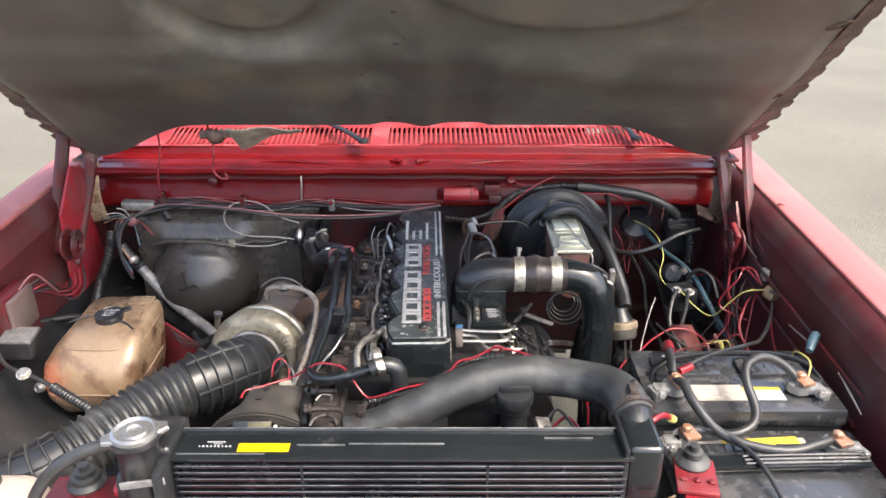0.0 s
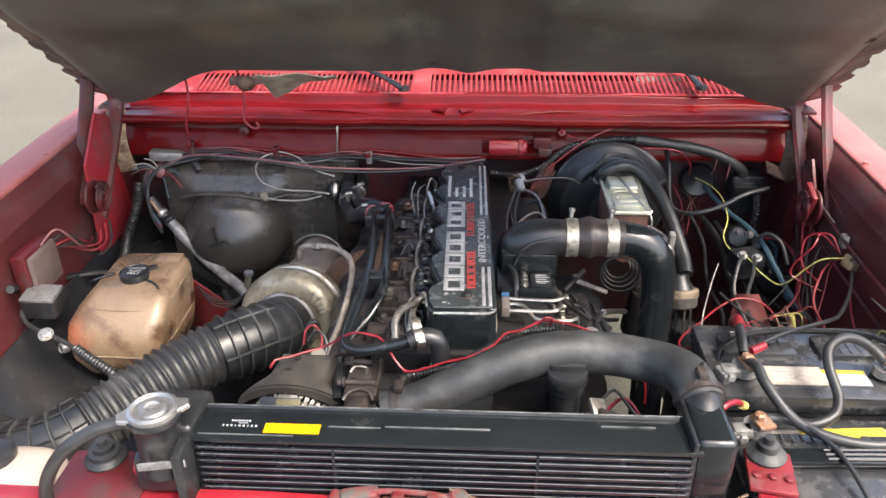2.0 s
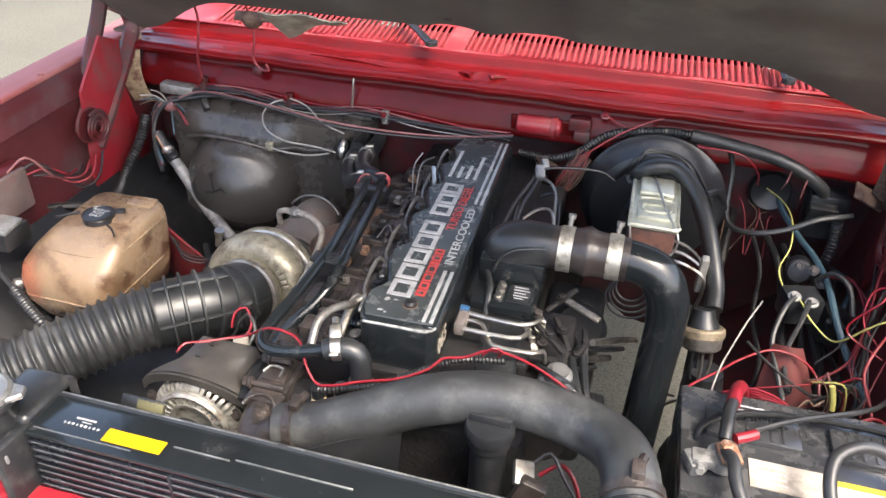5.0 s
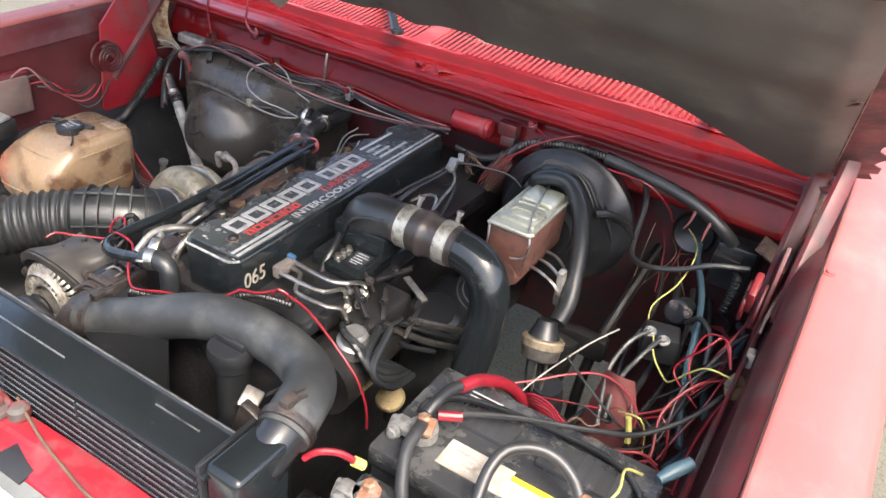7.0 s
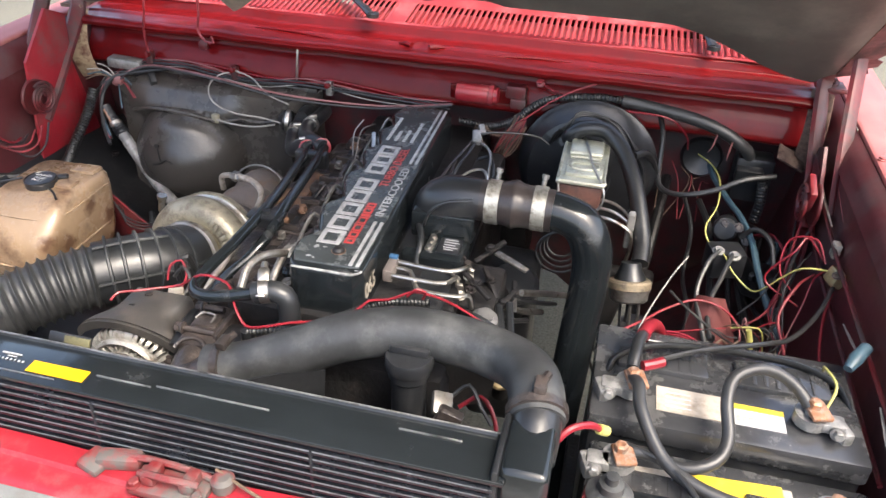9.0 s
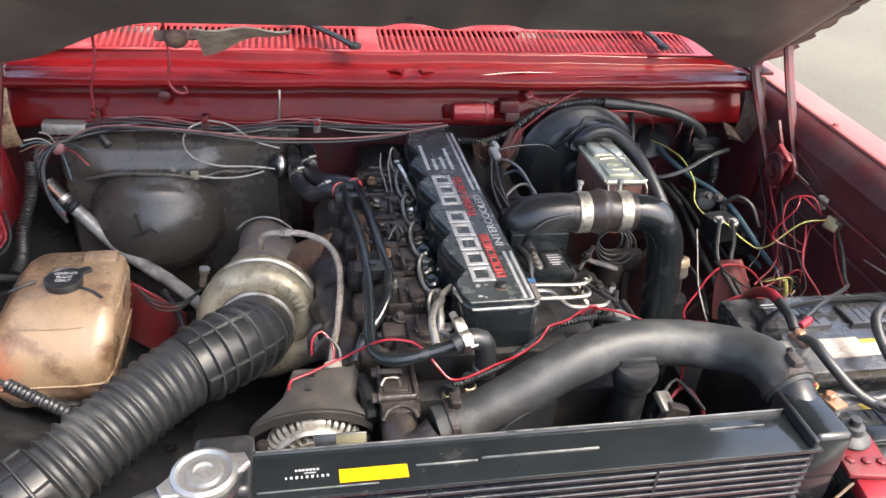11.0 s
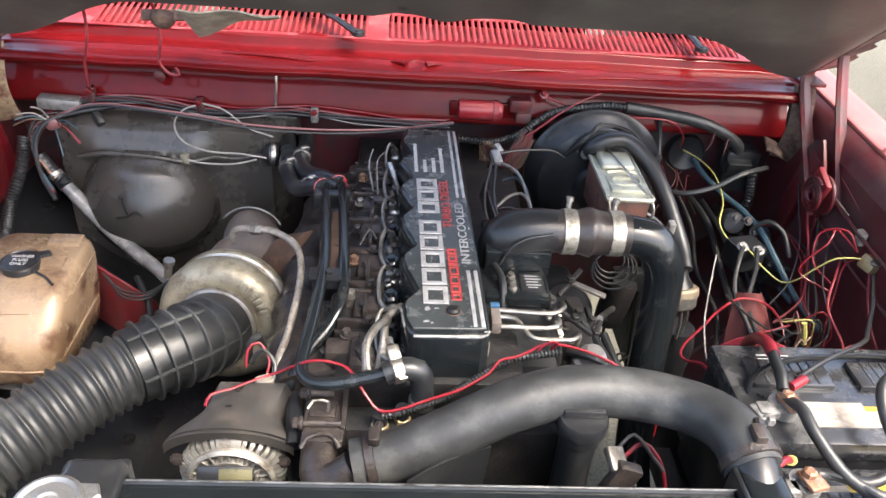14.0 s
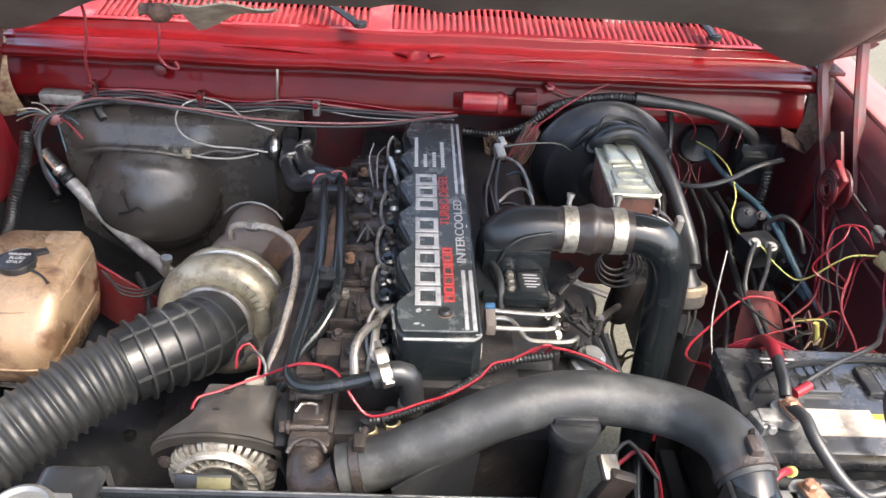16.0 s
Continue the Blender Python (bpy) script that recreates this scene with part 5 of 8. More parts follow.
def alternator():
    a = thing("alternator", (-0.297, 1.04, 0.85), "dirty aluminium alternator under a black bracket", "alternator")
    c = Vector((-0.301, 0.997, 0.908))
    part("housing", Geo().lathe([(0.03, 0.012), (0.050, 0.012), (0.0515, 0.018), (0.050, 0.04), (0.045, 0.08), (0.03, 0.09), (0, 0.09)], c, (0, 1, 0), 40), IRON_DARK, a)
    part("front_ring", Geo().lathe([(0.046, 0.004), (0.047, -0.003), (0.0505, -0.006), (0.054, -0.002), (0.0535, 0.006), (0.050, 0.008)], c, (0, 1, 0), 48), DULL_ALU, a)
    part("rear_ring", Geo().lathe([(0.052, 0.018), (0.064, 0.018), (0.0645, 0.020), (0.0635, 0.025), (0.052, 0.026)], c, (0, 1, 0), 48), DULL_ALU, a)
    part("hub_ring", Geo().lathe([(0.026, 0.006), (0.030, -0.004), (0.034, -0.004), (0.036, 0.006)], c, (0, 1, 0), 40), DULL_ALU, a)
    for k in range(40):
        t = 2 * math.pi * k / 40
        m = Matrix.Translation(c) @ Matrix.Rotation(t, 4, "Y")
        prof = [(0.051, 0.002), (0.058, 0.003), (0.063, 0.007), (0.0652, 0.012), (0.0652, 0.019), (0.054, 0.019), (0.053, 0.012)]
        w = 0.0027 if k not in (0, 1, 39) else 0.0052
        q = Geo()
        q.add([m @ Vector((sx * w, y, r)) for sx in (-1, 1) for r, y in prof], [tuple(range(6, -1, -1)), tuple(range(7, 14))] + [(i, (i + 1) % 7, 7 + (i + 1) % 7, 7 + i) for i in range(7)])
        part("cooling_fin", q, DULL_ALU, a)
    for k in range(24):
        t = 2 * math.pi * k / 24
        m = Matrix.Translation(c) @ Matrix.Rotation(t, 4, "Y") @ Matrix.Translation((0, 0.002, 0.041))
        b = Geo().box((0, 0, 0), (0.0028, 0.01, 0.014), 0.0008, seg=1)
        part("spoke", Geo().add([m @ Vector(v) for v in b.v], b.f), DULL_ALU, a)
    part("pulley", Geo().lathe([(0.026, 0), (0.029, 0.004), (0.024, 0.012), (0.029, 0.02), (0.026, 0.024), (0, 0.024)], c + Vector((0, -0.035, -0.008)), (0, 1, 0), 28), IRON_DARK, a)
    # bracket: an arched black plate with a turned-down front
    def shield(u, v):
        k = min(1.0, v * 1.9)
        w = 0.0775 - 0.026 * k * k * (3 - 2 * k)
        x = -0.304 + 0.020 * v + (2 * u - 1) * w
        arch = 1 - (2 * u - 1) ** 2
        y = 1.022 - 0.012 * arch * (1 - v) + v * 0.068
        return (x, y - 0.006, 0.953 + 0.038 * ((1 - v) * arch ** 0.8 + v * min(1.0, arch * 3.2)) - 0.004 * v)
    SHIELD = material("shield_black", (0.033, 0.031, 0.029), 0.46, vary=0.3, scale=20, dirt=(0.065, 0.056, 0.048), dirt_amount=0.45)
    part("shield", Geo().sheet(shield, 28, 12, 0.008), SHIELD, a, "dusty black top bracket")
    def lip(u, v):
        p = shield(u, 0)
        return (p[0], p[1] - 0.001, p[2] - 0.002 - v * (0.010 + 0.006 * abs(2 * u - 1)))
    part("shield_lip", Geo().sheet(lip, 28, 3, 0.004), SHIELD, a)
    part("belt_guard", Geo().tube([(-0.236, 1.09, 0.955), (-0.228, 1.05, 0.965), (-0.226, 1.01, 0.955)], 0.012, 8), BLACK, a)
    for p, d in (((-0.366, 1.006, 0.932), (0, -1, 0.3)), ((-0.238, 1.006, 0.932), (0, -1, 0.3)), ((-0.300, 1.072, 0.986), (0, 0, 1))):
        part("bolt", bolt(Geo(), p, d, 0.006, 0.004), IRON, a)
    part("slot", Geo().box((-0.306, 1.040, 0.9915), (0.008, 0.004, 0.0012), 0.0005), BLACK, a, "small dark slot")


alternator()


def turbo():
    t = thing("turbocharger", (-0.39, 1.40, 0.84), "dirty cast turbocharger with aluminium compressor housing", "turbocharger")
    c = Vector((-0.381, 1.344, 0.880))
    ax = Vector((-0.08, -1.0, 0.26)).normalized()
    q = ax.to_track_quat("Z", "Y").to_matrix()
    # volute: a growing ring round the axis
    pts, rad = [], []
    for k in range(33):
        a = 2 * math.pi * k / 32 - 1.2
        r = 0.070 + 0.004 * k / 32
        pts.append(c + q @ Vector((r * math.cos(a), r * math.sin(a), 0)))
        rad.append(0.024 + 0.010 * k / 32)
    a = 2 * math.pi - 1.2
    tan = q @ Vector((-math.sin(a), math.cos(a), 0))
    pts += [pts[-1] + tan * 0.05, pts[-1] + tan * 0.10]
    rad += [0.033, 0.033]
    volute = part("compressor_housing", Geo().tube(pts, rad, 18, 0.01), ALU, t, "yellowed dirty aluminium compressor housing")
    part("inlet_ring", Geo().lathe([(0.048, -0.02), (0.075, -0.015), (0.080, 0.0), (0.072, 0.016), (0.060, 0.022), (0.057, 0.042), (0.05, 0.042)], c, ax, 40), ALU, t)
    g = Geo()
    for k in range(6):
        a = 0.35 + k * 0.13
        m = Matrix.Translation(c) @ q.to_4x4() @ Matrix.Rotation(a, 4, "Z") @ Matrix.Translation((0.077, 0, 0.0335))
        b = Geo().box((0, 0, 0), (0.014, 0.0065, 0.003), 0.001)
        g.add([m @ Vector(v) for v in b.v], b.f)
    part("cast_mark", g, ALU, volute)
    part("clamp_band", Geo().lathe([(0.093, -0.004), (0.097, -0.002), (0.097, 0.006), (0.093, 0.008)], c - ax * 0.032, ax, 48), STEEL, t, "thin steel band clamp")
    part("back_plate", Geo().lathe([(0.10, 0.0), (0.10, 0.012), (0.06, 0.03), (0.045, 0.045)], c - ax * 0.028, -ax, 40), ALU, t)
    part("bearing_housing", Geo().lathe([(0.045, 0), (0.045, 0.05), (0.055, 0.055), (0.055, 0.065)], c - ax * 0.065, -ax, 28), IRON, t)
    # turbine volute and outlet
    d = c - ax * 0.165 + Vector((0.005, 0, 0.0))
    pts, rad = [], []
    for k in range(29):
        a = 2 * math.pi * k / 28
        pts.append(d + q @ Vector((0.055 * math.cos(a), 0.055 * math.sin(a), 0)))
        rad.append(0.03 + 0.012 * k / 28)
    part("turbine_housing", Geo().tube(pts, rad, 16, 0.012), TURBINE, t, "grey-brown cast-iron turbine housing")
    part("exhaust_elbow", Geo().tube([d, (-0.368, 1.545, 0.866), (-0.378, 1.59, 0.872), (-0.382, 1.625, 0.845), (-0.385, 1.64, 0.77), (-0.39, 1.64, 0.60)], [0.064, 0.060, 0.050, 0.044, 0.040, 0.04], 24), TURBINE, t)
    part("outlet_clamp", Geo().tube([Vector((-0.377, 1.575, 0.870)) + q @ Vector((0.0655 * math.cos(a), 0.0655 * math.sin(a), 0)) for a in np.linspace(0.6, 2.5, 16)], 0.0022, 8), DULL_STEEL, t)
    part("manifold_flange", Geo().tube([d + Vector((0.03, 0, 0.0)), d + Vector((0.075, -0.01, 0.045)), (-0.245, 1.465, 0.92)], [0.05, 0.05, 0.044], 18), BROWN_RUST, t, "rusty turbine inlet flange")
    # oil feed line over the top
    part("oil_feed", Geo().tube([(-0.378, 1.44, 0.958), (-0.372, 1.43, 0.988), (-0.345, 1.42, 1.0), (-0.300, 1.405, 1.004), (-0.262, 1.365, 1.003), (-0.250, 1.30, 0.992), (-0.258, 1.22, 0.960), (-0.272, 1.16, 0.92), (-0.27, 1.15, 0.80), (-0.25, 1.15, 0.70)], 0.0052, 10, wave=(0.005, 0.0005)), BRAIDED, t, "braided steel oil feed line")
    g = Geo().lathe([(0.010, 0), (0.010, 0.010), (0.008, 0.012), (0.008, 0.018)], (-0.342, 1.42, 1.0), (1, -0.3, 0), 6)
    part("line_fitting", g, DULL_STEEL, t)
    g = Geo().lathe([(0.006, 0), (0.006, 0.026), (0.009, 0.027), (0.009, 0.034), (0, 0.034)], (-0.472, 1.375, 0.93), (0.2, 0, 1), 10)
    part("clamp_bolt", g, STEEL, t)


turbo()


def air_hose():
    a = thing("air_intake_hose", (-0.5, 1.1, 0.8), "black ribbed rubber air intake hose", "hose")
    path = [(-0.385, 1.300, 0.891), (-0.392, 1.272, 0.899), (-0.412, 1.243, 0.908), (-0.445, 1.213, 0.911), (-0.478, 1.186, 0.910)]
    part("smooth_section", Geo().tube(path, [0.060, 0.059, 0.056, 0.055, 0.055], 32, 0.006), RUBBER, a, "smooth hose section with raised ribs")
    P, R = spline(path, 0.03, 0.056)
    for k in range(1, len(P) - 1, 1):
        ax = Vector(P[k + 1] - P[k - 1]).normalized()
        part("rib", Geo().lathe([(0.054, -0.0034), (0.0618, -0.0016), (0.0618, 0.0016), (0.054, 0.0034)], P[k], ax, 32), HOSE, a)
    Q, R = spline(path, 0.012, 0.057)
    T = np.gradient(Q, axis=0)
    for off in (0.35, 1.75, 2.9):
        pts = []
        for p, t in zip(Q, T):
            t = Vector(t).normalized()
            side = t.cross(Vector((0, 0, 1))).normalized()
            pts.append(Vector(p) + (side * math.cos(off) + Vector((0, 0, 1)) * math.sin(off)) * 0.0580)
        part("long_rib", Geo().tube(pts, 0.0030, 6), HOSE, a)
    part("bellows", Geo().tube([(-0.475, 1.189, 0.910), (-0.515, 1.15, 0.908), (-0.56, 1.10, 0.90), (-0.605, 1.05, 0.89), (-0.64, 1.015, 0.88)], 0.0485, 32, 0.0012, wave=(0.0155, 0.0065, 2.4)), HOSE, a, "deeply ribbed bellows section")
    low = [(-0.636, 1.019, 0.881), (-0.67, 0.99, 0.872), (-0.72, 0.97, 0.862), (-0.80, 0.965, 0.85)]
    part("lower_section", Geo().tube(low, 0.054, 28, 0.006), RUBBER, a)
    P, R = spline(low, 0.03, 0.056)
    for k in range(1, len(P) - 1):
        part("rib", Geo().lathe([(0.053, -0.003), (0.059, -0.001), (0.059, 0.001), (0.053, 0.003)], P[k], Vector(P[k + 1] - P[k - 1]).normalized(), 28), HOSE, a)
    Q, R = spline(low, 0.012, 0.057)
    T = np.gradient(Q, axis=0)
    for off in (0.2, 0.9, 1.6, 2.3, 3.0):
        pts = []
        for p, t in zip(Q, T):
            t = Vector(t).normalized()
            side = t.cross(Vector((0, 0, 1))).normalized()
            pts.append(Vector(p) + (side * math.cos(off) + side.cross(t) * math.sin(off)) * 0.0555)
        part("long_rib", Geo().tube(pts, 0.0022, 6), RUBBER, a)
    part("hose_clamp", Geo().lathe([(0.0625, -0.006), (0.064, -0.005), (0.064, 0.005), (0.0625, 0.006)], (-0.385, 1.305, 0.890), (-0.1, -1, 0.25), 32), DULL_STEEL, a)


air_hose()

# ---- cooling: intercooler, radiator, big hose ----
def intercooler():
    i = thing("intercooler", (-0.05, 0.83, 0.6), "black finned intercooler with end tanks behind the support panel", "intercooler")
    part("top_plate", Geo().box((-0.058, 0.8355, 1.063), (0.63, 0.064, 0.006), 0.002), BLACK_GLOSS, i, "glossy black top plate")
    part("plate_lip", Geo().tube([(-0.37, 0.866, 1.065), (-0.2, 0.866, 1.065), (0.0, 0.866, 1.065), (0.24, 0.866, 1.065)], 0.0035, 8), BLACK, i)
    # bright reflection lines of the plate, drawn as pale strips
    part("plate_edge", Geo().box((-0.058, 0.8655, 1.0688), (0.61, 0.0016, 0.0016), 0.0004), PLATE_GLINT, i)
    for xa, xb, y in ((-0.200, -0.134, 0.8315), (-0.129, 0.002, 0.834), (0.140, 0.207, 0.846)):
        part("plate_bead", Geo().box(((xa + xb) / 2, y, 1.0668), (xb - xa, 0.0018, 0.0022), 0.0007), PLATE_GLINT, i)
    part("plate_bead", Geo().box((-0.30, 0.8135, 1.0665), (0.12, 0.0014, 0.0018), 0.0005), PLATE_GLINT, i)
    part("sticker", Geo().box((-0.244, 0.826, 1.0668), (0.070, 0.017, 0.0008), 0), YELLOW, i, "plain yellow sticker")
    g = Geo()
    for k in range(9):
        g.box((-0.332 + k * 0.0052, 0.829, 1.0668), (0.0024 if k % 3 else 0.0014, 0.0028, 0.0006), 0)
    for k in range(7):
        g.box((-0.322 + k * 0.0036, 0.838, 1.0668), (0.0026, 0.0022, 0.0006), 0)
    g.box((-0.308, 0.834, 1.0668), (0.012, 0.0009, 0.0006), 0)
    part("part_number", g, GREY_PRINT, i)
    for k in range(7):
        z = 1.052 - k * 0.0105
        t = part("fin_tube", Geo().box((-0.058, 0.8125 - 0.0006 * k, z), (0.61, 0.02, 0.0050), 0.0014), FIN, i)
        # painted glint along the fin's front top edge
        part("rubbed_edge", Geo().box((-0.058, 0.8030 - 0.0006 * k, z + 0.0022), (0.60, 0.0012, 0.0011), 0.0003, seg=1), FIN_GLINT, t)
    part("lower_apron", Geo().box((-0.058, 0.8105, 0.945), (0.61, 0.012, 0.085), 0.003), BLACK, i)
    part("core", Geo().box((-0.058, 0.842, 0.80), (0.61, 0.045, 0.50), 0.002), CORE, i)
    for x in (-0.19, 0.06):
        part("core_divider", Geo().box((x, 0.809, 1.0), (0.004, 0.016, 0.11), 0.001), FIN, i)
    # right tank with neck
    def tank(x0, w):
        return Geo().box((x0 + w / 2, 0.848, 0.83), (w, 0.078, 0.496), 0.009, seg=3)
    part("end_tank", tank(0.249, 0.050), BLACK_GLOSS, i, "rounded glossy black end tank")
    part("tank_flange", Geo().box((0.247, 0.847, 0.832), (0.007, 0.084, 0.492), 0.003), BLACK, i)
    part("end_tank", tank(-0.425, 0.06), BLACK, i)
    part("tank_flange", Geo().box((-0.372, 0.83, 0.83), (0.014, 0.125, 0.48), 0.004), BLACK, i)
    part("neck", Geo().tube([(0.274, 0.862, 1.045), (0.275, 0.878, 1.053), (0.275, 0.895, 1.062), (0.274, 0.925, 1.070)], 0.0275, 22), BLACK, i)
    # radiator behind
    r = thing("radiator", (-0.09, 0.90, 0.5), "black radiator with pressed filler cap", "radiator")
    part("core", Geo().box((-0.07, 0.895, 0.73), (0.66, 0.045, 0.48), 0.004), CORE, r)
    part("shroud", Geo().box((-0.07, 0.925, 0.92), (0.60, 0.02, 0.07), 0.006), BLACK, r)
    part("shroud", Geo().box((-0.07, 0.935, 0.55), (0.60, 0.03, 0.07), 0.006), BLACK, r)
    part("filler_neck", Geo().lathe([(0.03, 0), (0.027, 0.05), (0.03, 0.075), (0.034, 0.08), (0.034, 0.086)], (-0.405, 0.806, 1.02), n=28), BLACK, r)
    part("side_tank", Geo().box((-0.408, 0.818, 1.02), (0.06, 0.07, 0.06), 0.012), BLACK, r)
    part("neck_clip", Geo().box((-0.392, 0.772, 1.052), (0.058, 0.004, 0.011), 0.0015, (0, -4, 6)), LEAD, r, "dull metal clip")
    cap = part("radiator_cap", Geo().lathe([(0.030, 0), (0.031, 0.004), (0.030, 0.008), (0.026, 0.010), (0.0235, 0.006), (0.018, 0.006), (0.016, 0.009), (0.010, 0.010), (0.0085, 0.007), (0.003, 0.007), (0, 0.008)], (-0.405, 0.806, 1.104), n=40), ALU_BRIGHT, r, "shiny worn aluminium radiator cap")
    for sx in (-1, 1):
        g = Geo()
        m = Matrix.Translation((-0.405, 0.806, 1.104)) @ Matrix.Rotation(radians(24), 4, "Z")
        g.prism([(sx * 0.027, -0.014), (sx * 0.042, -0.007), (sx * 0.042, 0.007), (sx * 0.027, 0.014)][::sx], 0.006, m, 0.0015, 1)
        part("cap_ear", g, ALU_BRIGHT, cap)
    part("overflow_tube", Geo().tube([(-0.437, 0.80, 1.095), (-0.47, 0.79, 1.09), (-0.50, 0.78, 1.075), (-0.525, 0.775, 1.05), (-0.545, 0.77, 1.01), (-0.55, 0.77, 0.95)], 0.0085, 12), WIRES["grey"], r, "grey rubber overflow tube")


intercooler()


def shroud_module():
    m = thing("shroud_tag", (-0.272, 0.885, 1.03), "olive and black paper tag on the fan shroud", "tag")
    part("plate", Geo().box((-0.274, 0.882, 1.052), (0.056, 0.004, 0.026), 0.0015, (-35, 0, 0)), BLACK, m)
    part("label", Geo().box((-0.263, 0.8795, 1.0535), (0.033, 0.003, 0.023), 0.0005, (-35, 0, 0)), material("olive_tag", (0.085, 0.078, 0.035), 0.55, vary=0.25, scale=40, dirt=(0.03, 0.028, 0.02), dirt_amount=0.35), m, "olive paper label")
    part("stem", Geo().box((-0.274, 0.888, 1.036), (0.020, 0.004, 0.020), 0.001), BLACK, m)
    for x in (-0.292, -0.268, -0.252):
        part("print_bar", Geo().box((x, 0.874, 1.0435), (0.012, 0.002, 0.002), 0), GREY_PRINT, m)


shroud_module()


def big_hose():
    h = thing("charge_hose", (0.1, 1.0, 0.95), "large dusty black rubber hose across the engine front", "hose")
    pts = [(-0.150, 0.965, 0.977), (-0.10, 0.972, 0.988), (-0.04, 0.985, 1.012), (0.03, 1.003, 1.040), (0.10, 1.016, 1.053), (0.17, 1.015, 1.054), (0.225, 0.998, 1.056), (0.255, 0.968, 1.066), (0.269, 0.935, 1.071), (0.276, 0.898, 1.062)]
    part("tube", Geo().tube(pts, [0.030, 0.031, 0.031, 0.031, 0.031, 0.031, 0.031, 0.031, 0.031, 0.031], 28, 0.008), HOSE, h)
    for p, ax, r in (((0.2745, 0.908, 1.0655), (0.18, -1, -0.25), 0.0322), ((-0.128, 0.968, 0.982), (1, 0.1, 0.25), 0.0322)):
        c = part("hose_clamp", Geo().lathe([(r, -0.0055), (r + 0.0016, -0.005), (r + 0.0016, 0.005), (r, 0.0055)], p, ax, 32), IRON, h, "worm-drive hose clamp")
        up = Vector(p) + Vector((0, 0.004, r + 0.004))
        part("screw", Geo().box(up, (0.014, 0.022, 0.012), 0.003).lathe([(0.005, 0), (0.005, 0.02), (0, 0.02)], up, (0.3, 1, 0), 8), IRON, c)
    g = Geo()
    for k in range(5):
        g.box((-0.02 + 0.013 * k, 0.967 + 0.003 * k, 1.034 + 0.0035 * k), (0.008, 0.0045, 0.0016), 0, (-35, -18, 10))
    part("faint_print", g, GREY_PRINT, h)


big_hose()


def charge_pipe():
    c = thing("charge_pipe", (0.3, 1.25, 0.6), "glossy black charge air pipe with rubber coupler", "pipe")
    part("coupler", Geo().tube([(0.128, 1.333, 1.074), (0.155, 1.333, 1.074), (0.167, 1.332, 1.075), (0.180, 1.332, 1.0755), (0.195, 1.332, 1.075), (0.24, 1.331, 1.074)], [0.0325, 0.0325, 0.0345, 0.0385, 0.0335, 0.0325], 30, 0.004), material("brown_black_rubber", (0.028, 0.0225, 0.021), 0.3, vary=0.35, scale=25, dirt=(0.06, 0.05, 0.046), dirt_amount=0.35, bump=0.2), c, "brown-black rubber coupler with hump")
    for x in (0.148, 0.219):
        k = part("band_clamp", Geo().lathe([(0.0335, -0.0105), (0.0348, -0.010), (0.0348, 0.010), (0.0335, 0.0105)], (x, 1.332, 1.0745), (1, 0, 0), 40), CLAMP_STEEL, c, "broad aged steel band clamp")
        part("t_bolt", Geo().lathe([(0.004, 0), (0.004, 0.016), (0.006, 0.017), (0.006, 0.023), (0, 0.023)], (x, 1.352, 1.098), (0.1, 0.3, 1), 8), DULL_STEEL, k)
    part("pipe", Geo().tube([(0.222, 1.331, 1.074), (0.25, 1.331, 1.0735), (0.284, 1.329, 1.060), (0.305, 1.322, 1.025), (0.310, 1.312, 0.98), (0.306, 1.29, 0.90), (0.301, 1.26, 0.81), (0.295, 1.20, 0.70), (0.29, 1.05, 0.62), (0.285, 0.92, 0.62)], [0.030, 0.0305, 0.0315, 0.0315, 0.030, 0.029, 0.029, 0.029, 0.029, 0.029], 30, 0.008), BLACK_GLOSS, c)


charge_pipe()

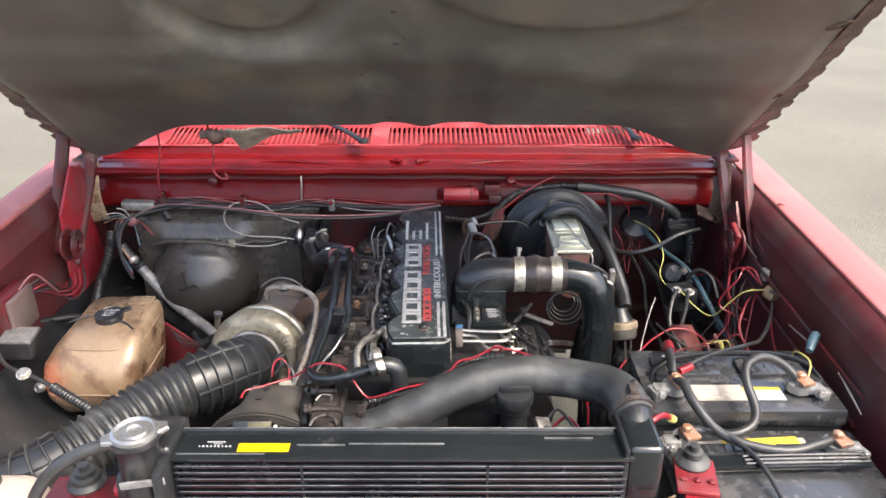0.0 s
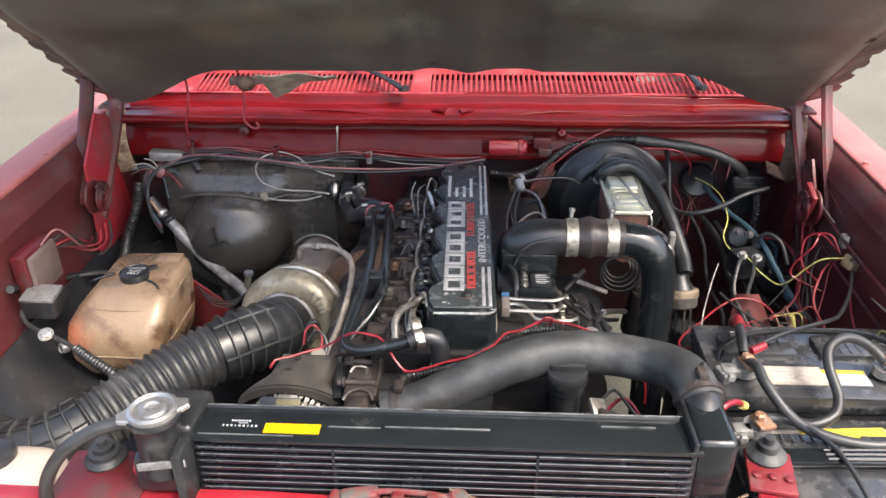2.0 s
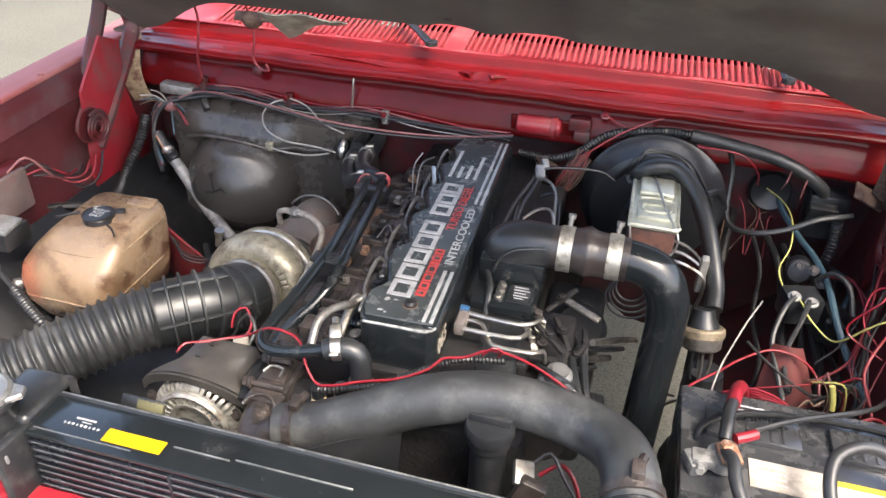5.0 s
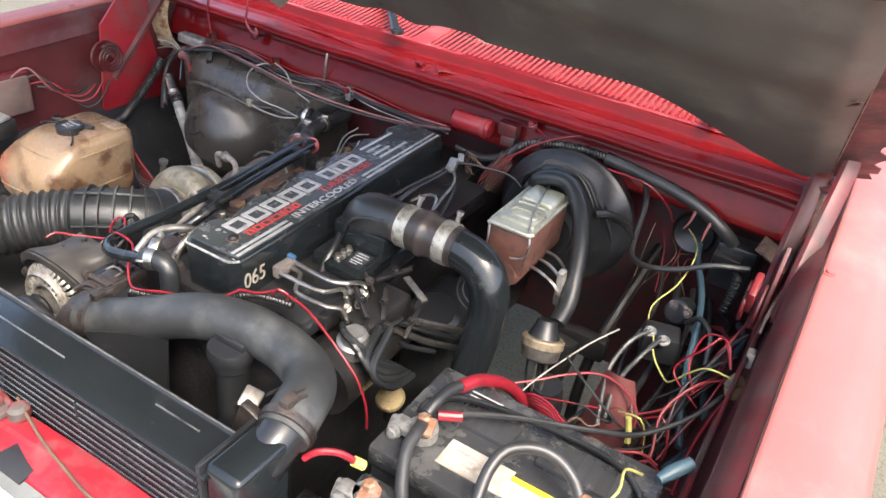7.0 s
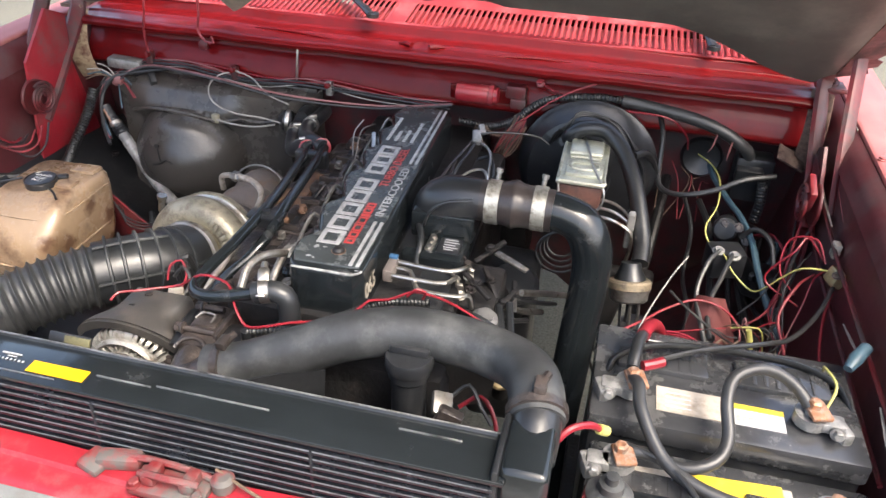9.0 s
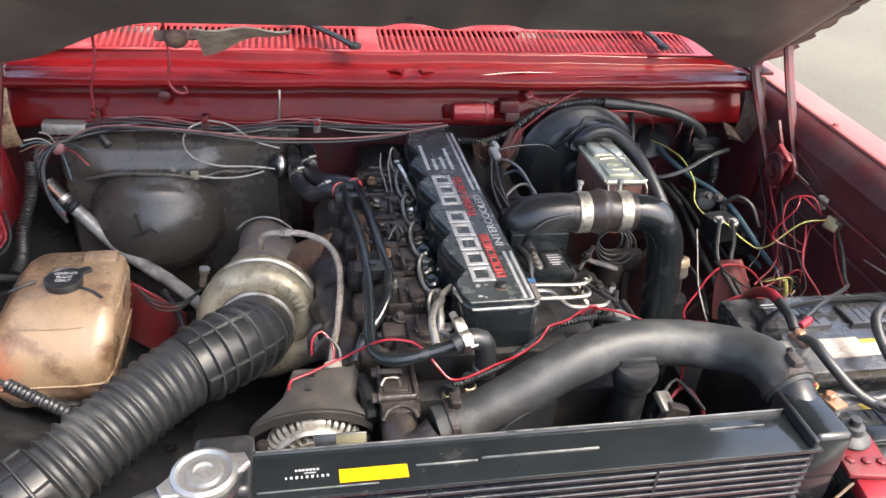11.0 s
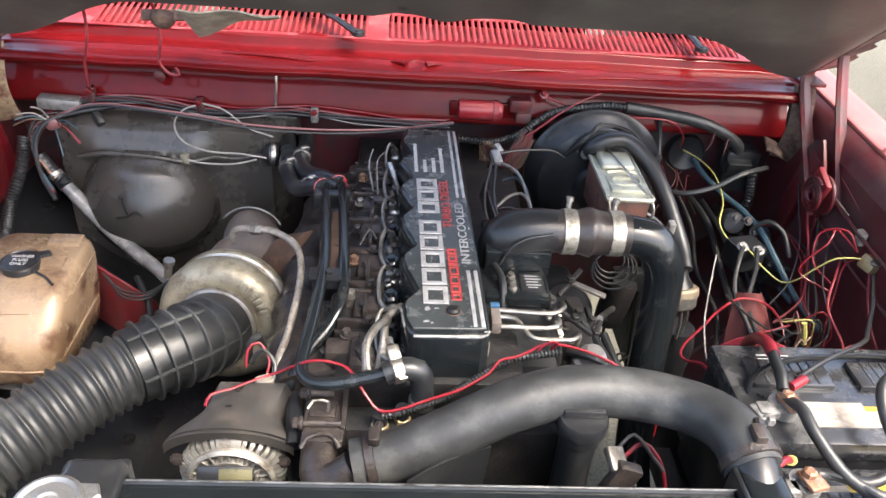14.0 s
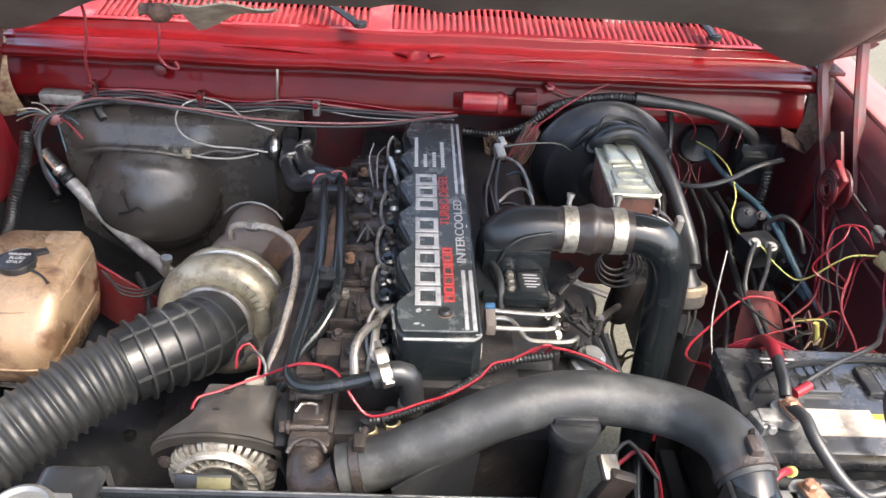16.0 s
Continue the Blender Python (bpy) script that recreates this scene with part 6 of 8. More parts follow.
# ---- fluids ----
def washer_tank():
    w = thing("washer_tank", (-0.675, 1.31, 0.80), "stained translucent tan plastic washer tank", "tank")
    # body: loft of rounded sections, tall at the rear, sloping shoulder in front
    def ring(z, x0, x1, y0, y1, r, n=6):
        pts = []
        for cx, cy, a0 in ((x1 - r, y1 - r, 0), (x0 + r, y1 - r, 90), (x0 + r, y0 + r, 180), (x1 - r, y0 + r, 270)):
            for k in range(n + 1):
                a = radians(a0 + 90 * k / n)
                pts.append((cx + r * math.cos(a), cy + r * math.sin(a), z))
        return pts
    secs = [ring(0.826, -0.742, -0.609, 1.225, 1.40, 0.03), ring(0.834, -0.752, -0.599, 1.213, 1.41, 0.03), ring(0.872, -0.764, -0.592, 1.198, 1.415, 0.03), ring(0.908, -0.766, -0.588, 1.196, 1.415, 0.03), ring(0.935, -0.762, -0.586, 1.205, 1.415, 0.03), ring(0.958, -0.748, -0.584, 1.228, 1.412, 0.028), ring(0.976, -0.732, -0.586, 1.252, 1.41, 0.026), ring(0.986, -0.720, -0.592, 1.268, 1.402, 0.024)]
    V = [p for s in secs for p in s]
    n = len(secs[0])
    F = [(i * n + k, i * n + (k + 1) % n, (i + 1) * n + (k + 1) % n, (i + 1) * n + k) for i in range(len(secs) - 1) for k in range(n)]
    F += [tuple(range(n - 1, -1, -1)), tuple((len(secs) - 1) * n + k for k in range(n))]
    part("body", Geo().add(V, F), TAN, w, sharp=60)
    part("seam", Geo().tube([(-0.765, 1.23, 0.885), (-0.745, 1.199, 0.885), (-0.68, 1.197, 0.885), (-0.615, 1.197, 0.885), (-0.592, 1.22, 0.885), (-0.590, 1.38, 0.885)], 0.0018, 6), TAN, w)
    part("moulded_lug", Geo().box((-0.625, 1.325, 0.985), (0.045, 0.03, 0.012), 0.004), TAN, w)
    part("shoulder_line", Geo().tube([(-0.742, 1.262, 0.9625), (-0.712, 1.236, 0.9625), (-0.62, 1.235, 0.9625), (-0.586, 1.262, 0.9625), (-0.5845, 1.39, 0.9625)], 0.0014, 6), TAN, w)
    part("moulded_lug", Geo().box((-0.622, 1.385, 0.986), (0.05, 0.03, 0.01), 0.004), TAN, w)
    part("tether", Geo().tube([(-0.70, 1.315, 0.992), (-0.735, 1.30, 0.985), (-0.75, 1.31, 0.975)], 0.002, 6), BLACK, w)
    part("tether", Geo().tube([(-0.64, 1.30, 0.99), (-0.615, 1.285, 0.99), (-0.60, 1.27, 0.988)], 0.002, 6), BLACK, w)
    part("oil_smear", Geo().tube([(-0.70, 1.206, 0.846), (-0.66, 1.203, 0.850), (-0.64, 1.202, 0.846), (-0.615, 1.204, 0.858)], [0.004, 0.009, 0.005, 0.002], 8, flat=0.4), IRON_DARK, w)
    cap = part("cap", Geo().lathe([(0.027, 0), (0.027, 0.009), (0.0245, 0.012), (0.012, 0.013), (0, 0.013)], (-0.660, 1.312, 0.986), n=32), BLACK, w, "black filler cap")
    part("cap_tab", Geo().box((-0.637, 1.337, 0.992), (0.022, 0.014, 0.009), 0.003, (0, 0, 30)), BLACK, cap)
    part("cap_rim", Geo().lathe([(0.0265, 0.009), (0.0275, 0.0125), (0.025, 0.0135), (0.0235, 0.0115)], (-0.660, 1.312, 0.986), n=32), BLACK, cap)
    for k, word in enumerate(("Washer", "Fluid", "Only")):
        letters("cap_text", word.upper(), 0.0085, Matrix.Translation((-0.659, 1.3215 - 0.0095 * k, 0.9994)), GREY_PRINT, cap, 0.0003)
    part("plug", Geo().lathe([(0.005, 0), (0.005, 0.004), (0.009, 0.004), (0.010, 0.0), (0.010, -0.006)], (-0.768, 1.205, 0.897), (-0.6, -1, 0.3), 18).lathe([(0.005, 0.0045), (0.0075, 0.0065), (0.0095, 0.0045)], (-0.768, 1.205, 0.897), (-0.6, -1, 0.3), 18), ALU_BRIGHT, w, "small white plug")
    part("outlet", Geo().lathe([(0.012, 0), (0.012, 0.015), (0.007, 0.018), (0.007, 0.04)], (-0.589, 1.26, 0.84), (1, -0.2, 0), 14), TAN, w)
    # overflow bottle at the front corner
    b = thing("coolant_bottle", (-0.64, 0.82, 0.75), "cloudy white coolant overflow bottle", "bottle")
    part("body", Geo().box((-0.645, 0.825, 0.877), (0.15, 0.13, 0.22), 0.045, seg=6), material("cloudy_plastic", (0.34, 0.285, 0.25), 0.4, vary=0.15, scale=10, dirt=(0.35, 0.28, 0.2), dirt_amount=0.35), b)
    part("lid", Geo().lathe([(0.03, 0), (0.03, 0.015), (0.02, 0.02), (0, 0.02)], (-0.66, 0.84, 0.98), n=24), BLACK, b)


washer_tank()


def battery(x0, y0, x1, y1, top, front, label):
    b = thing("battery", ((x0 + x1) / 2, (y0 + y1) / 2, top - 0.22), label, "battery", "pair of truck batteries")
    cx, cy, w, d = (x0 + x1) / 2, (y0 + y1) / 2, x1 - x0, y1 - y0
    part("case", Geo().box((cx, cy, top - 0.125), (w, d, 0.19), 0.008), BLACK, b)
    part("lid", Geo().box((cx, cy, top - 0.018), (w + 0.006, d + 0.006, 0.032), 0.006), BATTERY_TOP, b, "black battery lid")
    for k in (-1, 1):
        g = Geo().box((cx + k * w * 0.235, cy + 0.028 if not front else cy + 0.02, top + 0.0005), (w * 0.36, 0.05, 0.010), 0.003)
        for j in range(6):
            g.box((cx + k * w * 0.235 + (j - 2.5) * 0.014, cy + 0.028 if not front else cy + 0.02, top + 0.006), (0.005, 0.044, 0.0012), 0.0004)
        part("vent_cap", g, BATTERY_TOP, b)
    yl = y0 + 0.045
    if not front:
        part("label", Geo().box((x0 + 0.117, yl, top - 0.0012), (0.085, 0.042, 0.0012), 0), WHITE, b, "worn white paper label")
        part("label", Geo().box((x0 + 0.19, yl - 0.004, top - 0.0011), (0.062, 0.032, 0.0012), 0), GREY_PRINT, b)
        part("stripe", Geo().box((x0 + 0.19, yl + 0.010, top - 0.0003), (0.062, 0.008, 0.001), 0), GOLD, b, "yellow stripe")
        for k in range(7):
            part("print_bar", Geo().box((x0 + 0.168 + k * 0.0072, yl - 0.010, top - 0.0003), (0.005, 0.009, 0.001), 0), WHITE, b)
        for k in range(4):
            part("print_line", Geo().box((x0 + 0.1, yl + 0.012 - k * 0.008, top - 0.0003), (0.03, 0.002, 0.0008), 0), GREY_PRINT, b)
            part("print_line", Geo().box((x0 + 0.075, cy + 0.065 - k * 0.008, top + 0.0002), (0.045, 0.0025, 0.0008), 0), GREY_PRINT, b)
    else:
        part("label", Geo().box((x0 + 0.125, y1 - 0.058, top - 0.0012), (0.19, 0.068, 0.0012), 0, (0, 0, 3)), WHITE, b, "worn white paper label")
        part("stripe", Geo().box((x0 + 0.150, y1 - 0.036, top - 0.0003), (0.118, 0.030, 0.001), 0, (0, 0, 4)), GOLD, b, "golden yellow stripe")
        for k in range(5):
            g = Geo().box((x0 + 0.075 + k * 0.007, y1 - 0.045, top + 0.0006), (0.005, 0.010, 0.001), 0)
            part("print_bar", g, GREY_PRINT, b)
            part("print_bar", Geo().box((x0 + 0.07 + k * 0.03, y1 - 0.075, top + 0.0004), (0.02, 0.005, 0.001), 0), GREY_PRINT, b)
    for k, (tx, ty) in enumerate(((x0 + 0.043, y0 + 0.045), (x1 - 0.06, y0 + 0.048)) if not front else ((x0 + 0.03, y1 - 0.035), (x1 - 0.048, y1 - 0.05))):
        post = part("terminal_post", Geo().lathe([(0.010, -0.005), (0.009, 0.020), (0.007, 0.022), (0, 0.022)], (tx, ty, top), n=18), LEAD, b)
        g = Geo().lathe([(0.010, 0), (0.019, 0), (0.019, 0.014), (0.010, 0.014)], (tx, ty, top + 0.003), n=20)
        g.box((tx + (0.022 if k else -0.022), ty - 0.006, top + 0.010), (0.028, 0.022, 0.014), 0.004)
        g.box((tx + (0.034 if k else -0.034), ty - 0.01, top + 0.004), (0.014, 0.03, 0.02), 0.005, (0, 0, 20))
        bolt(g, (tx + (0.026 if k else -0.026), ty - 0.02, top + 0.01), (0, -1, 0.2), 0.006, 0.008)
        part("terminal_clamp", g, LEAD, post, "corroded lead clamp")
        part("cable_lug", Geo().box((tx + 0.004, ty - 0.004, top + 0.024), (0.024, 0.03, 0.006), 0.002, (0, 0, 15)).lathe([(0.008, 0), (0.008, 0.014), (0.005, 0.016), (0, 0.016)], (tx, ty, top + 0.02), n=6), COPPER, post, "corroded copper lug")
    return b


battery(0.333, 0.985, 0.640, 1.158, 1.012, False, "black truck battery with worn label beside the fender")
battery(0.340, 0.800, 0.640, 0.968, 0.985, True, "black truck battery with yellow label behind the grille")


def battery_hardware():
    # hold-down bar over the rear battery
    single("hold_down_bar", Geo().tube([(0.349, 1.066, 0.998), (0.350, 1.070, 1.010), (0.357, 1.082, 1.021), (0.388, 1.0974, 1.031), (0.433, 1.1086, 1.033), (0.474, 1.1167, 1.030), (0.5194, 1.127, 1.024), (0.58, 1.127, 1.020), (0.625, 1.10, 1.016), (0.644, 1.05, 0.99)], 0.0085, 12, 0.006, flat=0.45), RUBBER, "black rubber battery hold-down strap", "strap")
    bar = thing("hold_down_bar", (0.50, 0.88, 0.985), "ribbed black battery hold-down bar", "bracket")
    part("strap", Geo().box((0.502, 0.880, 0.996), (0.245, 0.028, 0.008), 0.003, (0, 0, 1.5)), BLACK_GLOSS, bar)
    for k in range(3):
        part("rib", Geo().tube([(0.44, 0.871 + 0.008 * k, 1.001), (0.53, 0.873 + 0.008 * k, 1.002), (0.622, 0.876 + 0.008 * k, 1.001)], 0.0022, 6), BATTERY_TOP, bar)
    single("battery_tray", Geo().box((0.485, 0.98, 0.755), (0.34, 0.42, 0.02), 0.004), IRON_DARK, "rusty black battery tray", "tray")
    p = thing("mounting_post", (0.346, 0.80, 0.94), "bright red bracket with black rubber mount", "bracket")
    part("plate", Geo().box((0.360, 0.848, 0.997), (0.058, 0.074, 0.008), 0.003, (0, 0, -10)), RED_WORN, p)
    part("step", Geo().box((0.366, 0.798, 0.982), (0.066, 0.034, 0.022), 0.004, (0, 0, -10)), RED_BRIGHT, p)
    part("rubber_mount", Geo().lathe([(0.024, 0), (0.0255, 0.005), (0.021, 0.010), (0.014, 0.013), (0.013, 0.022), (0.007, 0.023), (0.007, 0.032), (0, 0.032)], (0.362, 0.874, 1.0), n=26), HOSE, p)
    g = Geo()
    for x in (0.333, 0.352, 0.371):
        bolt(g, (x + 0.006, 0.834 - 0.18 * (x - 0.352), 1.0), r=0.0055, h=0.004)
    part("bolt", g, RED_WORN, p)
    p = thing("mounting_post", (-0.5, 0.85, 0.94), "dirty rubber mount on a red bracket", "bracket")
    part("plate", Geo().box((-0.495, 0.80, 0.982), (0.12, 0.12, 0.012), 0.003), RED_DUSTY, p)
    part("rubber_mount", Geo().lathe([(0.026, 0), (0.027, 0.006), (0.021, 0.012), (0.020, 0.018), (0.014, 0.020), (0.014, 0.027), (0.007, 0.028), (0.007, 0.036), (0, 0.036)], (-0.507, 0.845, 0.985), n=26), HOSE, p)
    part("red_knob", Geo().lathe([(0.012, 0), (0.012, 0.03), (0, 0.03)], (-0.455, 0.825, 0.995), (1, 0, 0.1), 14), RED_BRIGHT, p)


battery_hardware()


def brakes():
    b = thing("brake_booster", (0.27, 1.70, 0.85), "black round brake booster on the firewall", "booster")
    part("shell", Geo().lathe([(0.10, -0.06), (0.125, -0.03), (0.128, 0.0), (0.134, 0.004), (0.134, 0.010), (0.126, 0.016), (0.112, 0.05), (0.07, 0.068), (0.05, 0.07), (0.045, 0.085), (0, 0.085)], (0.272, 1.70, 0.985), (0, -1, 0), 48), BLACK, b)
    part("check_valve", Geo().lathe([(0.016, 0), (0.016, 0.02), (0.009, 0.022), (0.009, 0.04)], (0.235, 1.635, 1.06), (-0.2, -1, 0.3), 16), BLACK, b)
    m = thing("master_cylinder", (0.275, 1.51, 0.95), "brown cast-iron master cylinder with zinc lid", "master cylinder")
    part("reservoir", Geo().box((0.271, 1.517, 1.028), (0.072, 0.152, 0.080), 0.008, taper=1.04), BROWN_IRON, m)
    part("bore", Geo().lathe([(0.028, 0), (0.028, 0.16), (0.022, 0.17), (0, 0.17)], (0.272, 1.61, 0.985), (0, -1, 0), 20), BROWN_IRON, m)
    lid = part("lid", Geo().box((0.271, 1.517, 1.072), (0.080, 0.166, 0.006), 0.003), ZINC, m, "pressed zinc-plated lid")
    part("lid_rim", Geo().tube([(0.236, 1.438, 1.074), (0.306, 1.438, 1.074), (0.308, 1.46, 1.074), (0.308, 1.59, 1.074), (0.300, 1.598, 1.074), (0.240, 1.598, 1.074), (0.234, 1.59, 1.074), (0.234, 1.445, 1.074)], 0.003, 6), ZINC, lid)
    part("lid_panel", Geo().box((0.272, 1.562, 1.079), (0.058, 0.058, 0.012), 0.005, seg=3), ZINC, lid)
    part("lid_panel", Geo().box((0.274, 1.483, 1.077), (0.062, 0.054, 0.008), 0.004), ZINC, lid)
    part("lid_rib", Geo().tube([(0.250, 1.484, 1.081), (0.256, 1.495, 1.082), (0.290, 1.495, 1.082), (0.297, 1.485, 1.081), (0.290, 1.473, 1.082), (0.256, 1.473, 1.082), (0.250, 1.484, 1.081)], 0.0026, 6), ZINC, lid)
    part("lid_rib", Geo().tube([(0.248, 1.516, 1.081), (0.272, 1.518, 1.082), (0.298, 1.516, 1.081)], 0.0026, 6), ZINC, lid)
    part("bail_wire", Geo().tube([(0.262, 1.605, 1.06), (0.264, 1.60, 1.082), (0.272, 1.56, 1.0875), (0.286, 1.49, 1.085), (0.302, 1.445, 1.078), (0.312, 1.432, 1.06), (0.306, 1.428, 1.035), (0.285, 1.424, 1.03)], 0.002, 8), STEEL, m)
    part("bail_wire", Geo().tube([(0.236, 1.436, 1.07), (0.24, 1.428, 1.045), (0.238, 1.424, 1.02)], 0.002, 8), STEEL, m)
    for k in range(3):
        part("brake_line", Geo().tube([(0.30, 1.47 + 0.03 * k, 1.0), (0.335, 1.46 + 0.03 * k, 1.0), (0.365, 1.455 + 0.02 * k, 0.985), (0.37, 1.46, 0.95), (0.36, 1.48, 0.88)], 0.003, 8), STEEL, m)
    part("proportioning_valve", Geo().box((0.364, 1.470, 0.982), (0.013, 0.017, 0.072), 0.004, (8, 0, 0)), DULL_ALU, m)
    # thick vacuum hose
    single("vacuum_hose", Geo().tube([(0.232, 1.615, 1.065), (0.240, 1.60, 1.085), (0.262, 1.60, 1.10), (0.30, 1.60, 1.10), (0.335, 1.575, 1.075), (0.36, 1.535, 1.04), (0.378, 1.49, 1.0), (0.388, 1.455, 0.97), (0.388, 1.42, 0.95)], 0.0145, 16), RUBBER, "thick black rubber vacuum hose", "hose")
    g = thing("vacuum_pump", (0.395, 1.39, 0.86), "black fluid reservoir with a dull brass collar", "reservoir")
    AX = (-0.1, 0.38, 0.92)
    part("collar", Geo().lathe([(0.032, 0.007), (0.0355, 0.009), (0.0355, 0.020), (0.033, 0.023), (0.026, 0.024)], (0.379, 1.395, 0.905), AX, 32), material("tarnished_brass", (0.27, 0.22, 0.15), 0.45, metal=0.5, vary=0.3, scale=30, dirt=(0.12, 0.10, 0.075), dirt_amount=0.45), g, "dull tarnished brass collar")
    part("boot", Geo().lathe([(0.028, 0.018), (0.026, 0.026), (0.019, 0.040), (0.0165, 0.052), (0, 0.053)], (0.379, 1.395, 0.905), AX, 28), RUBBER, g, "black rubber boot")
    part("canister", Geo().lathe([(0.027, -0.014), (0.031, -0.010), (0.0325, 0.004), (0.0335, 0.006), (0.0335, 0.009), (0.030, 0.009)], (0.379, 1.395, 0.905), AX, 28), DULL_STEEL, g, "dull chrome band")
    for dx, dy in ((-0.012, -0.014), (0.004, -0.018), (0.018, -0.008), (0.0, 0.014)):
        part("clamp_leg", Geo().tube([(0.379 + dx, 1.392 + dy, 0.897), (0.381 + dx, 1.389 + dy, 0.872), (0.383 + dx * 0.8, 1.389 + dy, 0.838)], 0.0026, 8), DULL_STEEL if dx > 0.003 else BLACK, g)
    part("body", Geo().lathe([(0.03, 0), (0.035, 0.1), (0.028, 0.14)], (0.40, 1.40, 0.70), n=20), BLACK, g)
    part("steering_box", Geo().box((0.40, 1.20, 0.72), (0.12, 0.2, 0.16), 0.03), IRON_DARK, g)


brakes()


def heater_box():
    h = thing("heater_housing", (-0.55, 1.70, 0.6), "dusty black moulded heater housing on the firewall", "heater housing")

    def f(u, v):
        x = -0.775 + u * 0.47
        z = 1.05 - v * 0.50
        y = 1.765
        # stepped body
        e = min(1.0, u / 0.07, (1 - u) / 0.10)
        y -= 0.075 * min(1, max(0, e)) * min(1.0, v / 0.02)
        # upper roll
        s = (z - 0.995) / 0.03
        y -= 0.025 * math.exp(-s * s) * max(0, min(1, (u - 0.1) * 8)) * max(0, min(1, (0.72 - u) * 8))
        # dome
        d = math.hypot((x + 0.585) / 0.125, (z - 0.885) / 0.115)
        if d < 1:
            y -= 0.115 * math.sqrt(1 - d ** 1.7)
        return (x, y, z)
    body = part("housing", Geo().sheet(f, 70, 70, 0.003), HEATER, h, sharp=50)
    part("top_flange", Geo().box((-0.54, 1.765, 1.048), (0.47, 0.06, 0.01), 0.003), HEATER, h)
    part("seam", Geo().tube([(-0.70, 1.662, 0.985), (-0.64, 1.645, 1.003), (-0.56, 1.645, 1.0), (-0.50, 1.66, 0.985), (-0.455, 1.675, 0.99), (-0.42, 1.68, 0.985), (-0.36, 1.685, 0.995)], 0.0045, 8), HEATER, h)
    part("clip", Geo().box((-0.505, 1.66, 0.992), (0.016, 0.012, 0.02), 0.003), ALU, h)
    part("slot", Geo().box((-0.52, 1.685, 1.01), (0.012, 0.006, 0.05), 0.002), IRON_DARK, h)
    # crack and hole in the dome, as dark inlaid shapes
    dark = material("dark_gap", (0.004, 0.004, 0.004), 0.9, bump=0)
    part("hole", Geo().lathe([(0.0045, 0), (0.0045, 0.004), (0, 0.004)], (-0.607, 1.5865, 0.945), (0, -0.8, 0.6), 14), dark, h)
    part("crack", Geo().tube([(-0.606, 1.584, 0.94), (-0.601, 1.578, 0.922), (-0.597, 1.575, 0.912)], 0.0018, 6), dark, h)
    part("crack", Geo().tube([(-0.618, 1.580, 0.905), (-0.597, 1.575, 0.913), (-0.582, 1.576, 0.922), (-0.57, 1.575, 0.912)], [0.0035, 0.0028, 0.0022, 0.0012], 6), dark, h)
    # heater valve with hoses
    v = thing("heater_valve", (-0.31, 1.66, 0.98), "black heater valve with short rubber hoses", "valve")
    part("actuator", Geo().lathe([(0.018, 0), (0.022, 0.004), (0.022, 0.018), (0.018, 0.022), (0.008, 0.03), (0, 0.03)], (-0.335, 1.672, 1.003), (-1, -0.2, 0.1), 24), BLACK, v)
    part("bail", Geo().lathe([(0.0225, 0.006), (0.0235, 0.008), (0.0235, 0.012), (0.0225, 0.014)], (-0.335, 1.672, 1.003), (-1, -0.2, 0.1), 24), STEEL, v)
    part("body", Geo().box((-0.305, 1.665, 1.0), (0.05, 0.03, 0.03), 0.008), BLACK, v)
    part("hose", Geo().tube([(-0.315, 1.645, 1.005), (-0.305, 1.60, 0.998), (-0.285, 1.555, 1.0), (-0.255, 1.53, 1.02), (-0.232, 1.512, 1.028)], 0.0148, 16), BLACK, v)
    part("hose", Geo().tube([(-0.29, 1.74, 1.005), (-0.285, 1.70, 1.01), (-0.288, 1.64, 1.01), (-0.27, 1.585, 1.015), (-0.235, 1.54, 1.03), (-0.207, 1.52, 1.03)], 0.0148, 16), BLACK, v)
    part("hose", Geo().tube([(-0.325, 1.745, 1.0), (-0.32, 1.71, 1.01), (-0.315, 1.67, 1.012)], 0.0148, 16), BLACK, v)
    for p, ax in (((-0.311, 1.625, 1.001), (0.2, -1, -0.15)), ((-0.288, 1.655, 1.01), (0, -1, 0)), ((-0.262, 1.54, 1.014), (0.7, -0.6, 0.45))):
        k = part("worm_clamp", Geo().lathe([(0.0151, -0.0045), (0.0168, -0.004), (0.0168, 0.004), (0.0151, 0.0045)], p, ax, 20), STEEL, v, "bright steel worm clamp")
        part("screw", Geo().box(Vector(p) + Vector((0.006, 0, 0.018)), (0.016, 0.009, 0.008), 0.002, (0, 0, 25)), STEEL, k)
    for p in ((-0.237, 1.516, 1.026), (-0.211, 1.523, 1.03)):
        part("red_clamp", Geo().lathe([(0.0152, -0.003), (0.0166, -0.0025), (0.0166, 0.0025), (0.0152, 0.003)], p, (0.5, -0.9, 0.3), 20), RED_BRIGHT, v, "red painted hose clamp")


heater_box()


